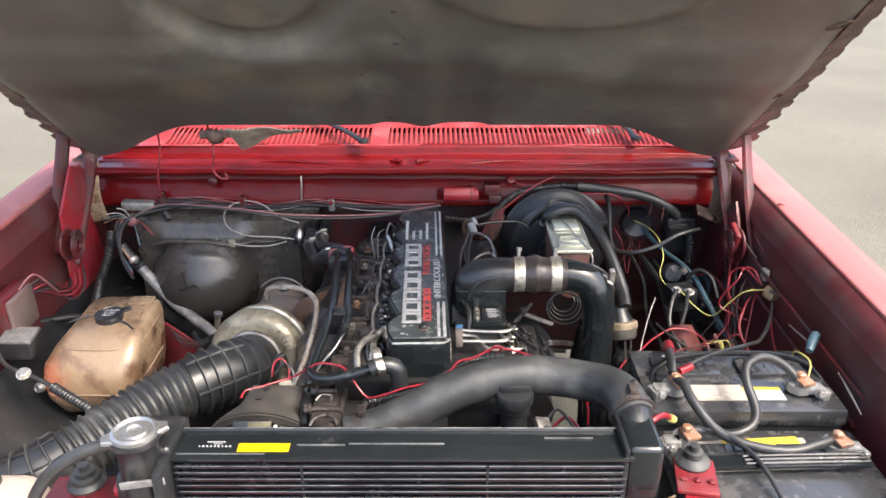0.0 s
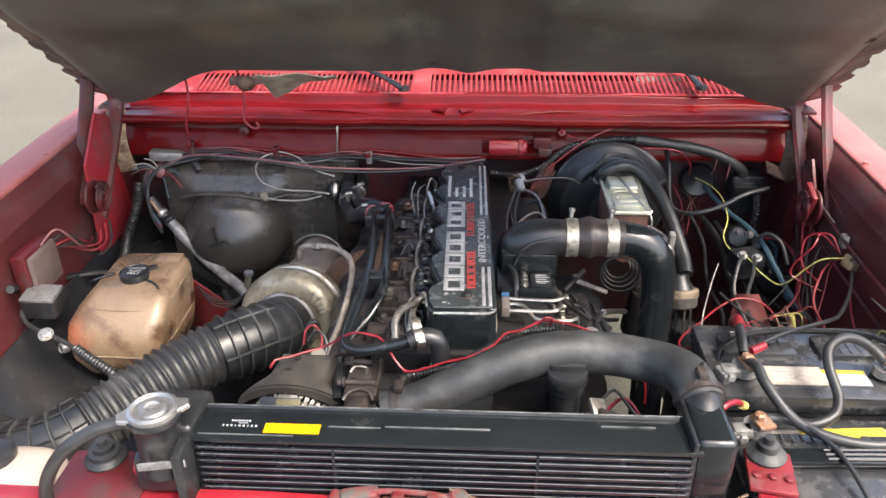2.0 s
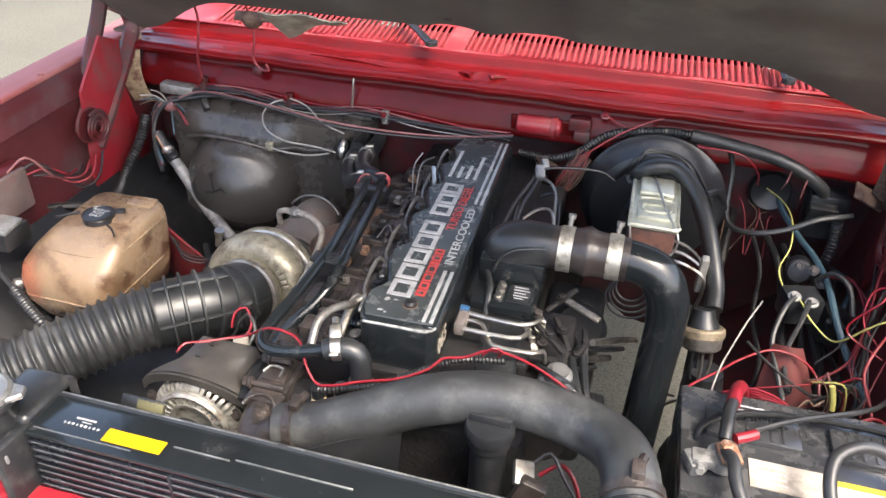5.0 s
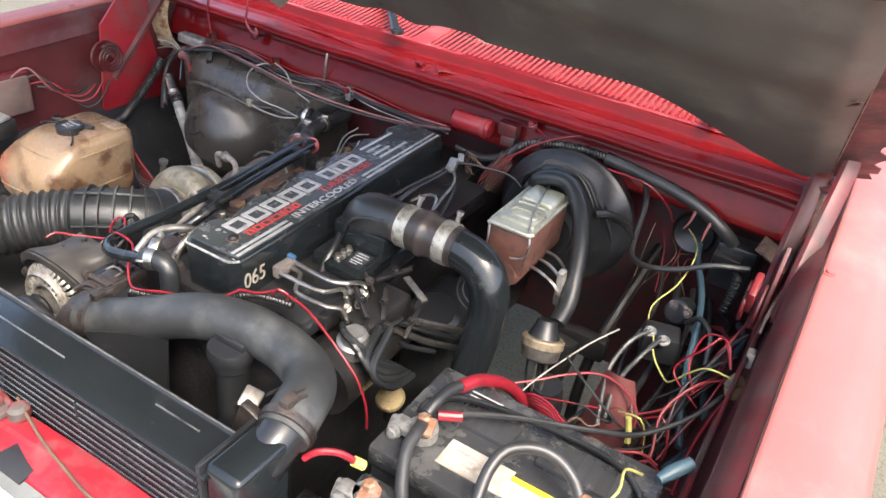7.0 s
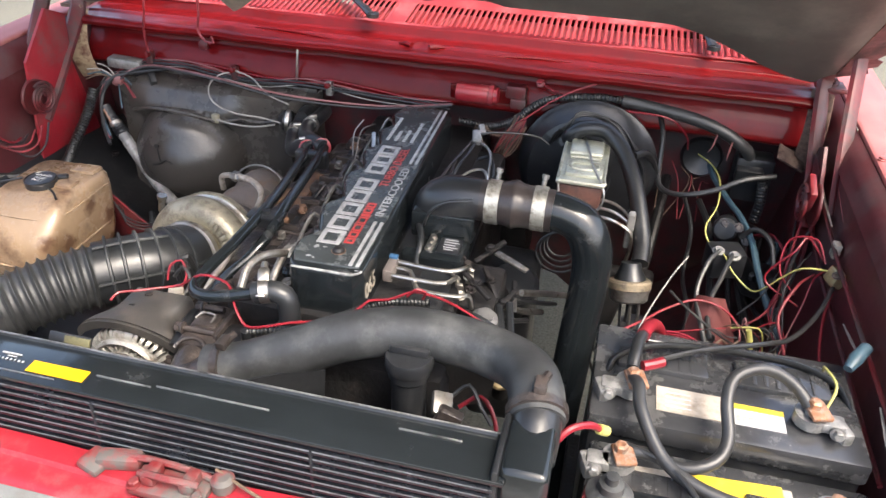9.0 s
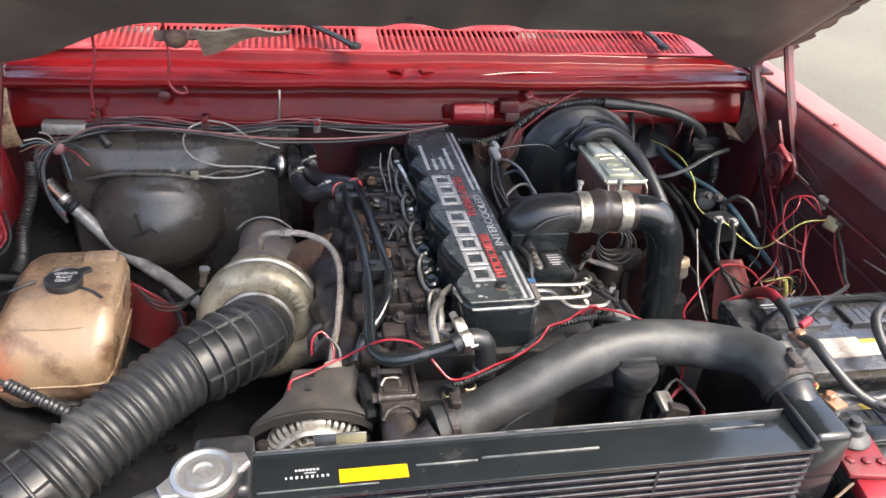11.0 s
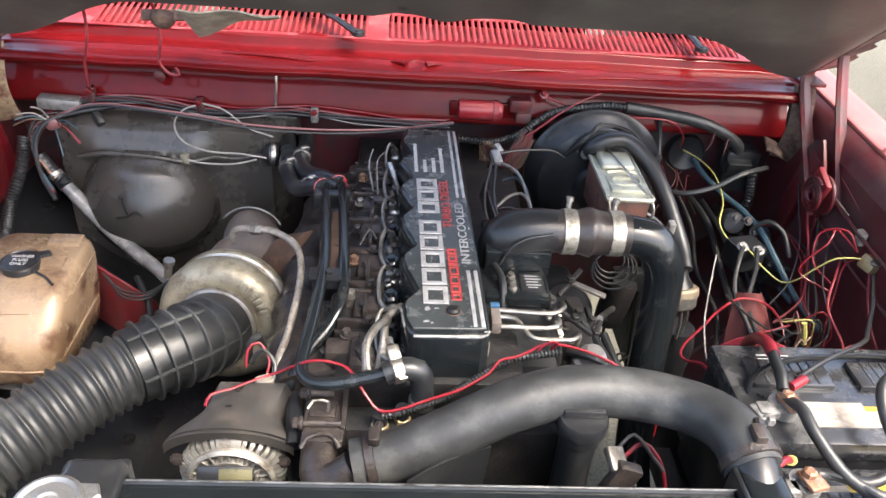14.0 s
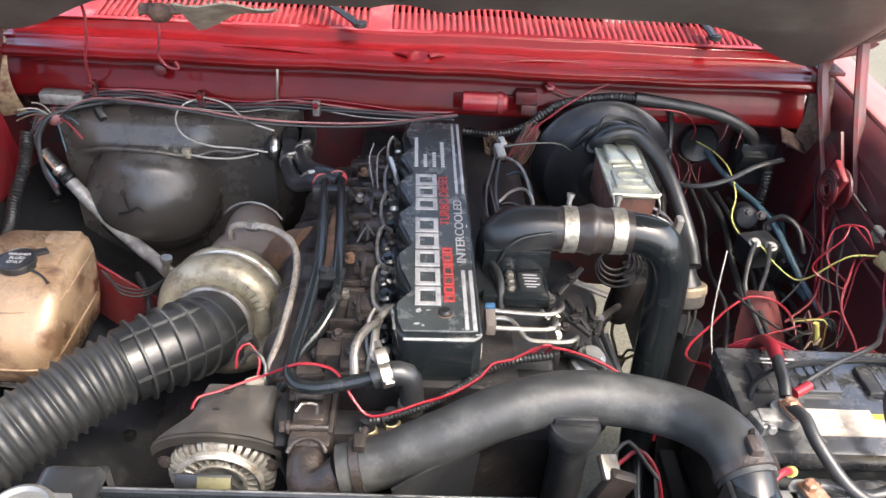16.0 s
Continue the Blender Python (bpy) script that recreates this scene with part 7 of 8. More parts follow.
def ignition_bits():
    # red relay cylinder on the firewall
    r = thing("relay_can", (0.04, 1.71, 1.075), "red painted cylindrical relay on the upper firewall", "relay")
    part("can", Geo().lathe([(0.014, 0), (0.0185, 0.002), (0.0185, 0.074), (0.0165, 0.077), (0.0165, 0.083), (0.012, 0.085), (0, 0.085)], (0.0, 1.712, 1.097), (1, 0, 0), 24), RED_BRIGHT, r)
    part("collar", Geo().lathe([(0.0195, 0), (0.0205, 0.001), (0.0205, 0.009), (0.0195, 0.01)], (0.066, 1.712, 1.097), (1, 0, 0), 24), RED_BRIGHT, r)
    part("bracket", Geo().box((0.05, 1.726, 1.092), (0.13, 0.008, 0.03), 0.003), RED, r)
    part("solenoid", Geo().box((0.118, 1.72, 1.108), (0.04, 0.025, 0.026), 0.004).box((0.125, 1.715, 1.088), (0.03, 0.03, 0.02), 0.003), RED_DUSTY, r)
    part("stud", Geo().lathe([(0.009, 0), (0.009, 0.008), (0.005, 0.009), (0.005, 0.016), (0, 0.016)], (0.162, 1.73, 1.125), (0, -0.8, 0.6), 6), RED_BRIGHT, r)
    # modules on the aprons
    m = thing("voltage_regulator", (-0.795, 1.238, 0.95), "black control module with a dull metal lid", "module")
    part("body", Geo().box((-0.80, 1.24, 0.972), (0.06, 0.06, 0.036), 0.005), BLACK, m)
    part("lid", Geo().box((-0.80, 1.235, 0.994), (0.062, 0.046, 0.007), 0.002, (8, 0, 0)), LEAD, m)
    m = thing("fuse_box", (-0.84, 1.295, 0.97), "dusty red relay box with a pale worn cover on the apron", "fuse box")
    part("body", Geo().box((-0.835, 1.295, 1.015), (0.03, 0.10, 0.09), 0.006), RED_DUSTY, m)
    part("cover", Geo().box((-0.817, 1.293, 1.015), (0.012, 0.088, 0.078), 0.006), material("grey_dusty_cover", (0.115, 0.085, 0.08), 0.5, vary=0.3, scale=20, dirt=(0.15, 0.075, 0.07), dirt_amount=0.4), m)
    # red splash panel by the tank
    part("splash_panel", Geo().sheet(lambda u, v: (-0.648 + 0.135 * u, 1.436 - 0.03 * math.sin(u * 2.6) + 0.02 * v, 0.938 - 0.095 * u * u - v * 0.15), 16, 10, 0.004), RED_WORN, truck, "worn red panel between tank and hose")
    FADED = material("faded_red", (0.125, 0.033, 0.031), 0.6, vary=0.3, scale=15, dirt=(0.12, 0.04, 0.036), dirt_amount=0.4)
    k = thing("apron_bracket", (0.525, 1.385, 0.82), "faded pinkish red bracket with a bolt hole behind the battery", "bracket")
    part("plate", Geo().sheet(lambda u, v: (0.525 + (u - 0.5) * (0.095 - 0.05 * v ** 1.6) - 0.014 * v, 1.366 + 0.045 * v - 0.016 * math.sin(u * math.pi), 0.805 + 0.108 * v + 0.010 * math.sin(u * math.pi)), 12, 12, 0.004), FADED, k)
    part("bolt_hole", Geo().lathe([(0.010, 0), (0.008, 0.003), (0.005, 0.0015), (0, 0.0012)], (0.517, 1.368, 0.860), (-0.1, -0.92, 0.4), 16), BLACK, k, "dark bolt hole")


ignition_bits()


def wipers():
    for tip, end in (((-0.192, 1.770, 1.210), (-0.385, 1.985, 1.228)), ((0.470, 1.792, 1.210), (0.425, 1.985, 1.228))):
        w = thing("wiper_arm", tip, "black windscreen wiper arm on the cowl", "wiper", "wiper arms")
        t, e = Vector(tip), Vector(end)
        part("arm", Geo().tube([t, t + (e - t) * 0.3 + Vector((0, 0, 0.006)), e], [0.012, 0.010, 0.007], 8, flat=0.55), BLACK, w)
        part("cap", Geo().lathe([(0.013, 0), (0.013, 0.008), (0, 0.010)], t + Vector((0, 0.005, -0.004)), n=14), BLACK, w)


wipers()

# ---- added dark sheets that close the bay below, in place of its shade ----
def shields():
    def shield(label, m, f, n):
        t = thing("splash_shield", f(0.5, 0.5), label, "shield")
        p = part("panel", Geo().sheet(f, n[0], n[1], 0.003), m, t)
        for u, v in ((0.12, 0.1), (0.88, 0.1), (0.12, 0.5), (0.88, 0.5), (0.12, 0.9), (0.88, 0.9)):
            q = Vector(f(u, v))
            part("bolt", bolt(Geo(), q + Vector((0, 0, 0.001)), (0, 0, 1), 0.009, 0.007), IRON_DARK, t)
        for k in (0.3, 0.7):
            part("stiffener", Geo().tube([Vector(f(0.08, k)) + Vector((0, 0, 0.002)), Vector(f(0.5, k + 0.03)) + Vector((0, 0, 0.004)), Vector(f(0.92, k)) + Vector((0, 0, 0.002))], 0.006, 8), m, t)
    shield("added black sheet for the dark void under the tank", BLACK, lambda u, v: (-0.835 + 0.335 * u, 0.72 + 1.08 * v, 0.90 - 0.28 * u ** 0.7 + 0.03 * math.sin(v * 3)), (10, 20))
    shield("added dark sheet closing the bay beside the engine", IRON_DARK, lambda u, v: (-0.56 + 0.38 * u, 0.90 + 0.86 * v, 0.66 - 0.04 * u), (6, 8))
    shield("added grimy dark sheet closing the bay under the wiring", GRIMY, lambda u, v: (0.68 - 0.25 * u, 0.74 + 1.06 * v, 0.84 - 0.2 * u), (10, 20))
    shield("added dark sheet closing the bay under the fan", IRON_DARK, lambda u, v: (-0.44 + 0.84 * u, 0.90 + 0.24 * v, 0.62), (6, 4))
    # exhaust and frame clutter beneath
    single("exhaust_pipe", Geo().tube([(-0.40, 1.66, 0.62), (-0.38, 1.8, 0.5), (-0.35, 2.0, 0.45)], 0.04, 16), RUST, "rusty exhaust downpipe below the turbocharger", "pipe")


shields()


# ---- hoses and looms on the left ----
def left_wiring():
    h = thing("coolant_hose", (-0.64, 1.57, 0.9), "shiny grey-black heater hose with taped end", "hose")
    part("tube", Geo().tube([(-0.740, 1.646, 0.951), (-0.715, 1.636, 0.926), (-0.6575, 1.611, 0.870), (-0.60, 1.575, 0.842), (-0.546, 1.543, 0.818), (-0.50, 1.51, 0.79), (-0.46, 1.47, 0.75)], 0.0125, 16), material("weathered_grey_hose", (0.19, 0.19, 0.185), 0.24, vary=0.35, scale=25, dirt=(0.27, 0.265, 0.25), dirt_amount=0.42, bump=0.2, dirt_scale=12, spec=0.7), h, "weathered grey hose")
    part("wrap", Geo().tube([(-0.737, 1.6455, 0.948), (-0.730, 1.643, 0.941), (-0.722, 1.639, 0.933)], 0.0132, 14, 0.003, wave=(0.0075, 0.002)), BLACK, h, "black braided wrap")
    part("taped_end", Geo().tube([(-0.768, 1.658, 0.985), (-0.752, 1.651, 0.966), (-0.728, 1.642, 0.939)], 0.0105, 12, 0.004, wave=(0.011, 0.0016)), BLACK, h)
    part("rusty_sleeve", Geo().tube([(-0.764, 1.648, 0.983), (-0.748, 1.641, 0.963), (-0.732, 1.634, 0.944)], 0.004, 8), COPPER, h, "rusty sleeve along the hose")
    part("bright_clip", Geo().lathe([(0.0128, -0.004), (0.0138, -0.003), (0.0138, 0.003), (0.0128, 0.004)], (-0.742, 1.647, 0.953), (0.6, -0.3, -0.7), 18), STEEL, h)
    H = [(-0.793, 1.7, 1.023), (-0.74, 1.71, 1.044), (-0.686, 1.722, 1.072), (-0.614, 1.722, 1.080), (-0.542, 1.722, 1.075), (-0.481, 1.722, 1.066), (-0.408, 1.722, 1.064), (-0.334, 1.722, 1.072), (-0.271, 1.722, 1.072), (-0.186, 1.722, 1.065), (-0.101, 1.722, 1.061), (-0.016, 1.718, 1.063)]
    for k, (dy, dz, c, r) in enumerate(((0, 0, "dull_red", 0.0024), (-0.004, 0.005, "pink", 0.0014), (-0.004, -0.005, "black", 0.0028), (0.002, 0.008, "red", 0.0015), (-0.003, -0.010, "white", 0.0011), (-0.006, 0.002, "grey", 0.0016))):
        wire([(x + 0.004 * math.sin(i * 2.1 + k), y + dy, z + dz + 0.003 * math.sin(i * 1.7 + k * 2)) for i, (x, y, z) in enumerate(H)], r, c, "thin firewall harness wire")
    L = [(-0.741, 1.69, 1.048), (-0.675, 1.705, 1.072), (-0.571, 1.685, 1.078), (-0.479, 1.68, 1.071), (-0.379, 1.68, 1.058), (-0.267, 1.69, 1.05), (-0.164, 1.71, 1.045), (-0.079, 1.714, 1.054), (-0.006, 1.711, 1.069)]
    wire(L, 0.0022, "pink", "dull pinkish cable along the firewall", "cable", "cable")
    wire([(x, y - 0.005, z - 0.003 + 0.002 * math.sin(i)) for i, (x, y, z) in enumerate(L)], 0.0022, "grey", "thin grey firewall wire")
    wire([(-0.477, 1.715, 1.08), (-0.51, 1.7, 1.071), (-0.521, 1.675, 1.054), (-0.504, 1.655, 1.031), (-0.458, 1.648, 1.016), (-0.397, 1.648, 1.013), (-0.352, 1.652, 1.005)], 0.0017, "white", "pale looped vacuum line")
    wire([(-0.477, 1.715, 1.08), (-0.433, 1.7, 1.075), (-0.39, 1.68, 1.052), (-0.343, 1.675, 1.038)], 0.0017, "white", "pale looped vacuum line")
    wire([(-0.50, 1.655, 0.992), (-0.47, 1.66, 0.984), (-0.42, 1.665, 0.982), (-0.375, 1.668, 0.992)], 0.002, "white", "pale vacuum line on the housing")
    A = [(-0.644, 1.715, 1.065), (-0.714, 1.7, 1.05), (-0.76, 1.68, 1.038), (-0.779, 1.66, 1.004), (-0.763, 1.63, 0.962), (-0.733, 1.6, 0.933)]
    for k, (c, r) in enumerate((("black", 0.0042), ("black", 0.0032), ("dull_red", 0.0022), ("blue", 0.003), ("pink", 0.002), ("grey", 0.0025))):
        wire([(x - 0.008 * (k - 2) * (0.4 + 0.2 * math.sin(i)), y + 0.004 * k, z + 0.006 * math.sin(i + k)) for i, (x, y, z) in enumerate(A)], r, c, "bundled wire curving down the cowl corner")
    wire([(-0.789, 1.66, 1.02), (-0.788, 1.62, 0.978), (-0.80, 1.58, 0.93), (-0.795, 1.53, 0.90), (-0.79, 1.47, 0.90)], 0.0095, "black", "black corrugated wire conduit", "conduit", "conduit", wave=(0.006, 0.0022), step=0.002, n=12)
    for k in range(9):
        a = random.uniform(0, 6)
        p = Vector((-0.745, 1.69, 1.035))
        q = p + Vector((math.cos(a) * 0.06, -0.02 - 0.02 * random.random(), math.sin(a) * 0.05))
        wire([p, p + (q - p) * 0.5 + Vector((0, 0, 0.012)), q], 0.0015, random.choice(("tan", "dull_red", "white", "blue", "grey")), "short cut-off wire end")
    single("wire_tape", Geo().lathe([(0.010, -0.012), (0.013, -0.006), (0.014, 0.004), (0.010, 0.012)], (-0.745, 1.69, 1.038), (0.8, 0.1, 0.4), 14), WIRES["pink"], "frayed pinkish tape round the wires", "tape")
    m = thing("blower_resistor", (-0.73, 1.72, 1.04), "dull metal-topped connector block at the cowl", "connector")
    part("block", Geo().box((-0.735, 1.715, 1.068), (0.075, 0.03, 0.022), 0.004, (0, 4, 5)), LEAD, m)
    part("connector", Geo().box((-0.668, 1.70, 1.035), (0.014, 0.03, 0.045), 0.003, (30, 0, 40)), BLACK, m)
    # clamp studs and a hook on the upper firewall
    for x, z in ((-0.482, 1.074), (-0.678, 1.085), (-0.27, 1.066)):
        c = thing("wire_clamp", (x, 1.73, z), "red painted wire clamp on the firewall", "clamp", "firewall wire clamps")
        part("strap", Geo().box((x, 1.722, z), (0.014, 0.016, 0.03), 0.003), RED_DUSTY if x < -0.3 else LEAD, c)
        part("stud", Geo().lathe([(0.006, 0), (0.006, 0.01), (0, 0.011)], (x, 1.715, z + 0.008), (0, -1, 0.2), 8), RED, c)
    single("strap_pin", Geo().tube([(-0.34, 1.731, 1.137), (-0.34, 1.726, 1.115), (-0.343, 1.724, 1.075)], 0.0026, 8), STEEL, "bent steel pin on the firewall", "pin")
    single("plug", Geo().lathe([(0.011, 0), (0.011, 0.005), (0.006, 0.007), (0, 0.007)], (-0.553, 1.733, 1.122), (0, -1, 0.1), 12), RED_DUSTY, "small red firewall plug", "plug")
    # cables hanging from the hood edge
    wire([(-0.651, 1.68, 1.285), (-0.655, 1.70, 1.235), (-0.659, 1.70, 1.195), (-0.675, 1.71, 1.146), (-0.679, 1.72, 1.092)], 0.0026, "dull_red", "thin brown cable hanging from the hood")
    wire([(-0.53, 1.67, 1.28), (-0.53, 1.69, 1.24), (-0.53, 1.69, 1.201), (-0.537, 1.69, 1.167), (-0.522, 1.69, 1.145), (-0.505, 1.69, 1.145), (-0.51, 1.69, 1.157)], 0.0026, "dull_red", "thin brown cable hanging from the hood")
    # apron wiring round the module
    wire([(-0.825, 1.24, 0.985), (-0.83, 1.21, 0.965), (-0.80, 1.185, 0.955), (-0.746, 1.162, 0.95), (-0.70, 1.138, 0.945), (-0.66, 1.12, 0.935)], 0.0042, "grey", "grey sleeved cable from the module", "cable", "cable")
    wire([(-0.70, 1.138, 0.945), (-0.66, 1.115, 0.938), (-0.62, 1.095, 0.928), (-0.58, 1.075, 0.90)], 0.0075, "black", "black ribbed conduit beside the tank", "conduit", "conduit", wave=(0.007, 0.002), step=0.002, n=12)
    wire([(-0.838, 1.212, 1.016), (-0.876, 1.330, 0.953), (-0.853, 1.400, 0.927), (-0.807, 1.440, 0.916), (-0.771, 1.460, 0.898)], 0.0075, "black", "thick taped wiring loom behind the tank", "loom", "loom")
    for k in range(7):
        y = 1.30 + 0.02 * k
        wire([(-0.825, y, 1.05 - 0.01 * k), (-0.80, y + 0.03, 1.075 - 0.02 * k), (-0.785, y + 0.06, 1.03 - 0.01 * k), (-0.80, y + 0.10, 1.0)], 0.0022, random.choice(("dull_red", "red", "pink", "dull_red", "black")), "thin apron wire by the relay box")
    single("bolt_head", bolt(Geo(), (-0.765, 1.165, 0.955), (0.2, -0.5, 1), 0.009, 0.008), STEEL, "bright bolt on the apron", "bolt")
    # wires between tank and turbo
    for k in range(3):
        wire([(-0.578, 1.385 + 0.01 * k, 0.925 - 0.012 * k), (-0.55, 1.372, 0.905 - 0.008 * k), (-0.515, 1.385, 0.888 - 0.006 * k), (-0.478, 1.40, 0.905)], 0.0016, ("black", "grey", "black")[k], "thin line behind the tank")
    w = [(-0.55, 1.45, 0.87), (-0.52, 1.40, 0.85), (-0.51, 1.34, 0.83), (-0.52, 1.28, 0.80)]
    wire(w, 0.006, "black", "black rubber line by the turbocharger", "hose", "hose")


left_wiring()


# ---- engine wiring ----
def engine_wiring():
    wire([(-0.331, 1.03, 1.0), (-0.327, 1.045, 1.004), (-0.306, 1.055, 1.004), (-0.286, 1.07, 1.002), (-0.255, 1.085, 1.004), (-0.21, 1.07, 1.040), (-0.18, 1.07, 1.038), (-0.161, 1.06, 1.036), (-0.143, 1.035, 1.025), (-0.124, 1.022, 1.008), (-0.10, 1.02, 1.012), (-0.064, 1.032, 1.018), (-0.023, 1.056, 1.013), (0.012, 1.075, 1.023), (0.026, 1.088, 1.033), (0.051, 1.095, 1.035), (0.068, 1.10, 1.042), (0.085, 1.105, 1.048), (0.12, 1.108, 1.042), (0.16, 1.10, 1.032), (0.20, 1.092, 1.012), (0.235, 1.09, 0.98), (0.252, 1.09, 0.94), (0.256, 1.09, 0.90)], 0.0018, "red", "bright red wire across the engine front")
    wire([(0.076, 1.10, 1.042), (0.088, 1.10, 1.056), (0.10, 1.105, 1.05), (0.095, 1.11, 1.035)], 0.0018, "red", "bright red wire loop by the injection lines")
    wire([(-0.12, 1.02, 1.0), (-0.096, 1.024, 1.004), (-0.05, 1.045, 1.005), (-0.010, 1.07, 1.012), (0.03, 1.095, 1.022), (0.06, 1.10, 1.03), (0.105, 1.11, 1.03)], 0.0042, "black", "black split wire conduit", "conduit", "conduit", wave=(0.005, 0.0018), step=0.0016, n=10)
    wire([(-0.30, 1.12, 0.98), (-0.298, 1.13, 1.0), (-0.285, 1.14, 1.005), (-0.27, 1.125, 0.99), (-0.272, 1.10, 0.975)], 0.0018, "red", "small red wire loop by the alternator")
    wire([(-0.295, 1.13, 0.98), (-0.28, 1.135, 0.998), (-0.262, 1.12, 0.985), (-0.265, 1.09, 0.965)], 0.0028, "grey", "small grey wire loop by the alternator")
    wire([(-0.30, 1.15, 0.96), (-0.30, 1.15, 0.99), (-0.288, 1.16, 1.0), (-0.285, 1.17, 0.97)], 0.005, "black", "short black wire loop by the alternator")
    single("connector", Geo().box((-0.272, 1.095, 0.975), (0.022, 0.016, 0.02), 0.003, (0, 0, 25)), WHITE, "dirty white wire connector", "connector")
    for k, (x, y) in enumerate(((-0.122, 1.023), (-0.095, 1.035))):
        s = thing("sensor", (x, y, 0.965), "black coolant sensor in the outlet housing", "sensor", "coolant sensors")
        part("nut", Geo().lathe([(0.011, 0), (0.011, 0.014), (0.008, 0.016)], (x, y, 0.97), n=6), BRASS, s)
        part("cap", Geo().lathe([(0.009, 0.014), (0.009, 0.03), (0, 0.032)], (x, y, 0.97), n=14), BLACK, s)
    # frayed straw-like bundle behind the elbow
    for k in range(30):
        a, b = random.random(), random.random()
        p = Vector((0.088 + 0.026 * a, 1.668 + 0.008 * b, 0.982 + 0.026 * b))
        q = Vector((0.122 + 0.030 * a, 1.690, 1.046 + 0.026 * b))
        m1 = p.lerp(q, 0.4) + Vector((0.006 * math.sin(k * 1.9), -0.004, 0.007 * math.sin(k * 3.1)))
        wire([p, m1, q], 0.0006 + 0.0007 * random.random(), random.choice(("tan", "tan", "tan", "black", "dull_red")), "frayed tan wire strand by the firewall")
    for k in range(7):
        wire([(0.048 + 0.004 * k, 1.69, 1.0), (0.052 + 0.007 * math.sin(k * 2), 1.692, 1.02), (0.06 + 0.01 * math.sin(k), 1.69, 1.040 + 0.004 * math.sin(k * 3)), (0.072 + 0.006 * k, 1.688, 1.022)], 0.0007, "tan", "frayed tan wire strand by the firewall")
    wire([(0.06, 1.60, 1.058), (0.10, 1.61, 1.065), (0.17, 1.63, 1.06), (0.20, 1.63, 1.045)], 0.002, "black", "thin black wire behind the injection lines")
    # coil of thin wire behind the charge pipe
    c = Vector((0.255, 1.39, 0.965))
    for k in range(4):
        r = 0.032 - 0.004 * k
        wire([c + Vector((r * 1.2 * math.cos(t), 0.01 * k + 0.01 * math.sin(t), r * math.sin(t))) for t in np.linspace(0.2 * k, 6.3 + 0.2 * k, 18)], 0.002, "grey" if k % 2 else "black", "coiled thin wire behind the charge pipe")
    d = thing("pressure_disc", (0.196, 1.243, 0.78), "dull brass round cap low beside the engine", "cap")
    part("disc", Geo().lathe([(0.024, 0), (0.025, 0.003), (0.022, 0.007), (0.01, 0.008), (0, 0.008)], (0.196, 1.243, 0.805), (0.1, -0.5, 1), 24), BRASS, d)
    part("stem", Geo().lathe([(0.014, 0), (0.014, 0.05)], (0.196, 1.25, 0.76), (0, -0.1, 1), 14), IRON_DARK, d)
    for k in range(4):
        single("linkage_rod", Geo().tube([(0.15 + 0.02 * k, 1.22 + 0.02 * k, 0.95), (0.19 + 0.02 * k, 1.27 + 0.03 * k, 0.90), (0.22 + 0.02 * k, 1.33 + 0.03 * k, 0.86)], 0.0045 + 0.001 * (k % 2), 8), STEEL if k % 2 else BLACK, "thin throttle linkage rod beside the engine", "rod", "throttle linkage rods")
    wire([(0.175, 0.99, 0.97), (0.20, 1.0, 0.985), (0.222, 0.985, 0.965), (0.23, 0.96, 0.93)], 0.0028, "red", "short red wire under the big hose")
    wire([(0.165, 0.99, 0.985), (0.185, 1.0, 1.0), (0.205, 0.98, 0.985), (0.22, 0.97, 0.97)], 0.0026, "grey", "short grey tube under the big hose")


engine_wiring()


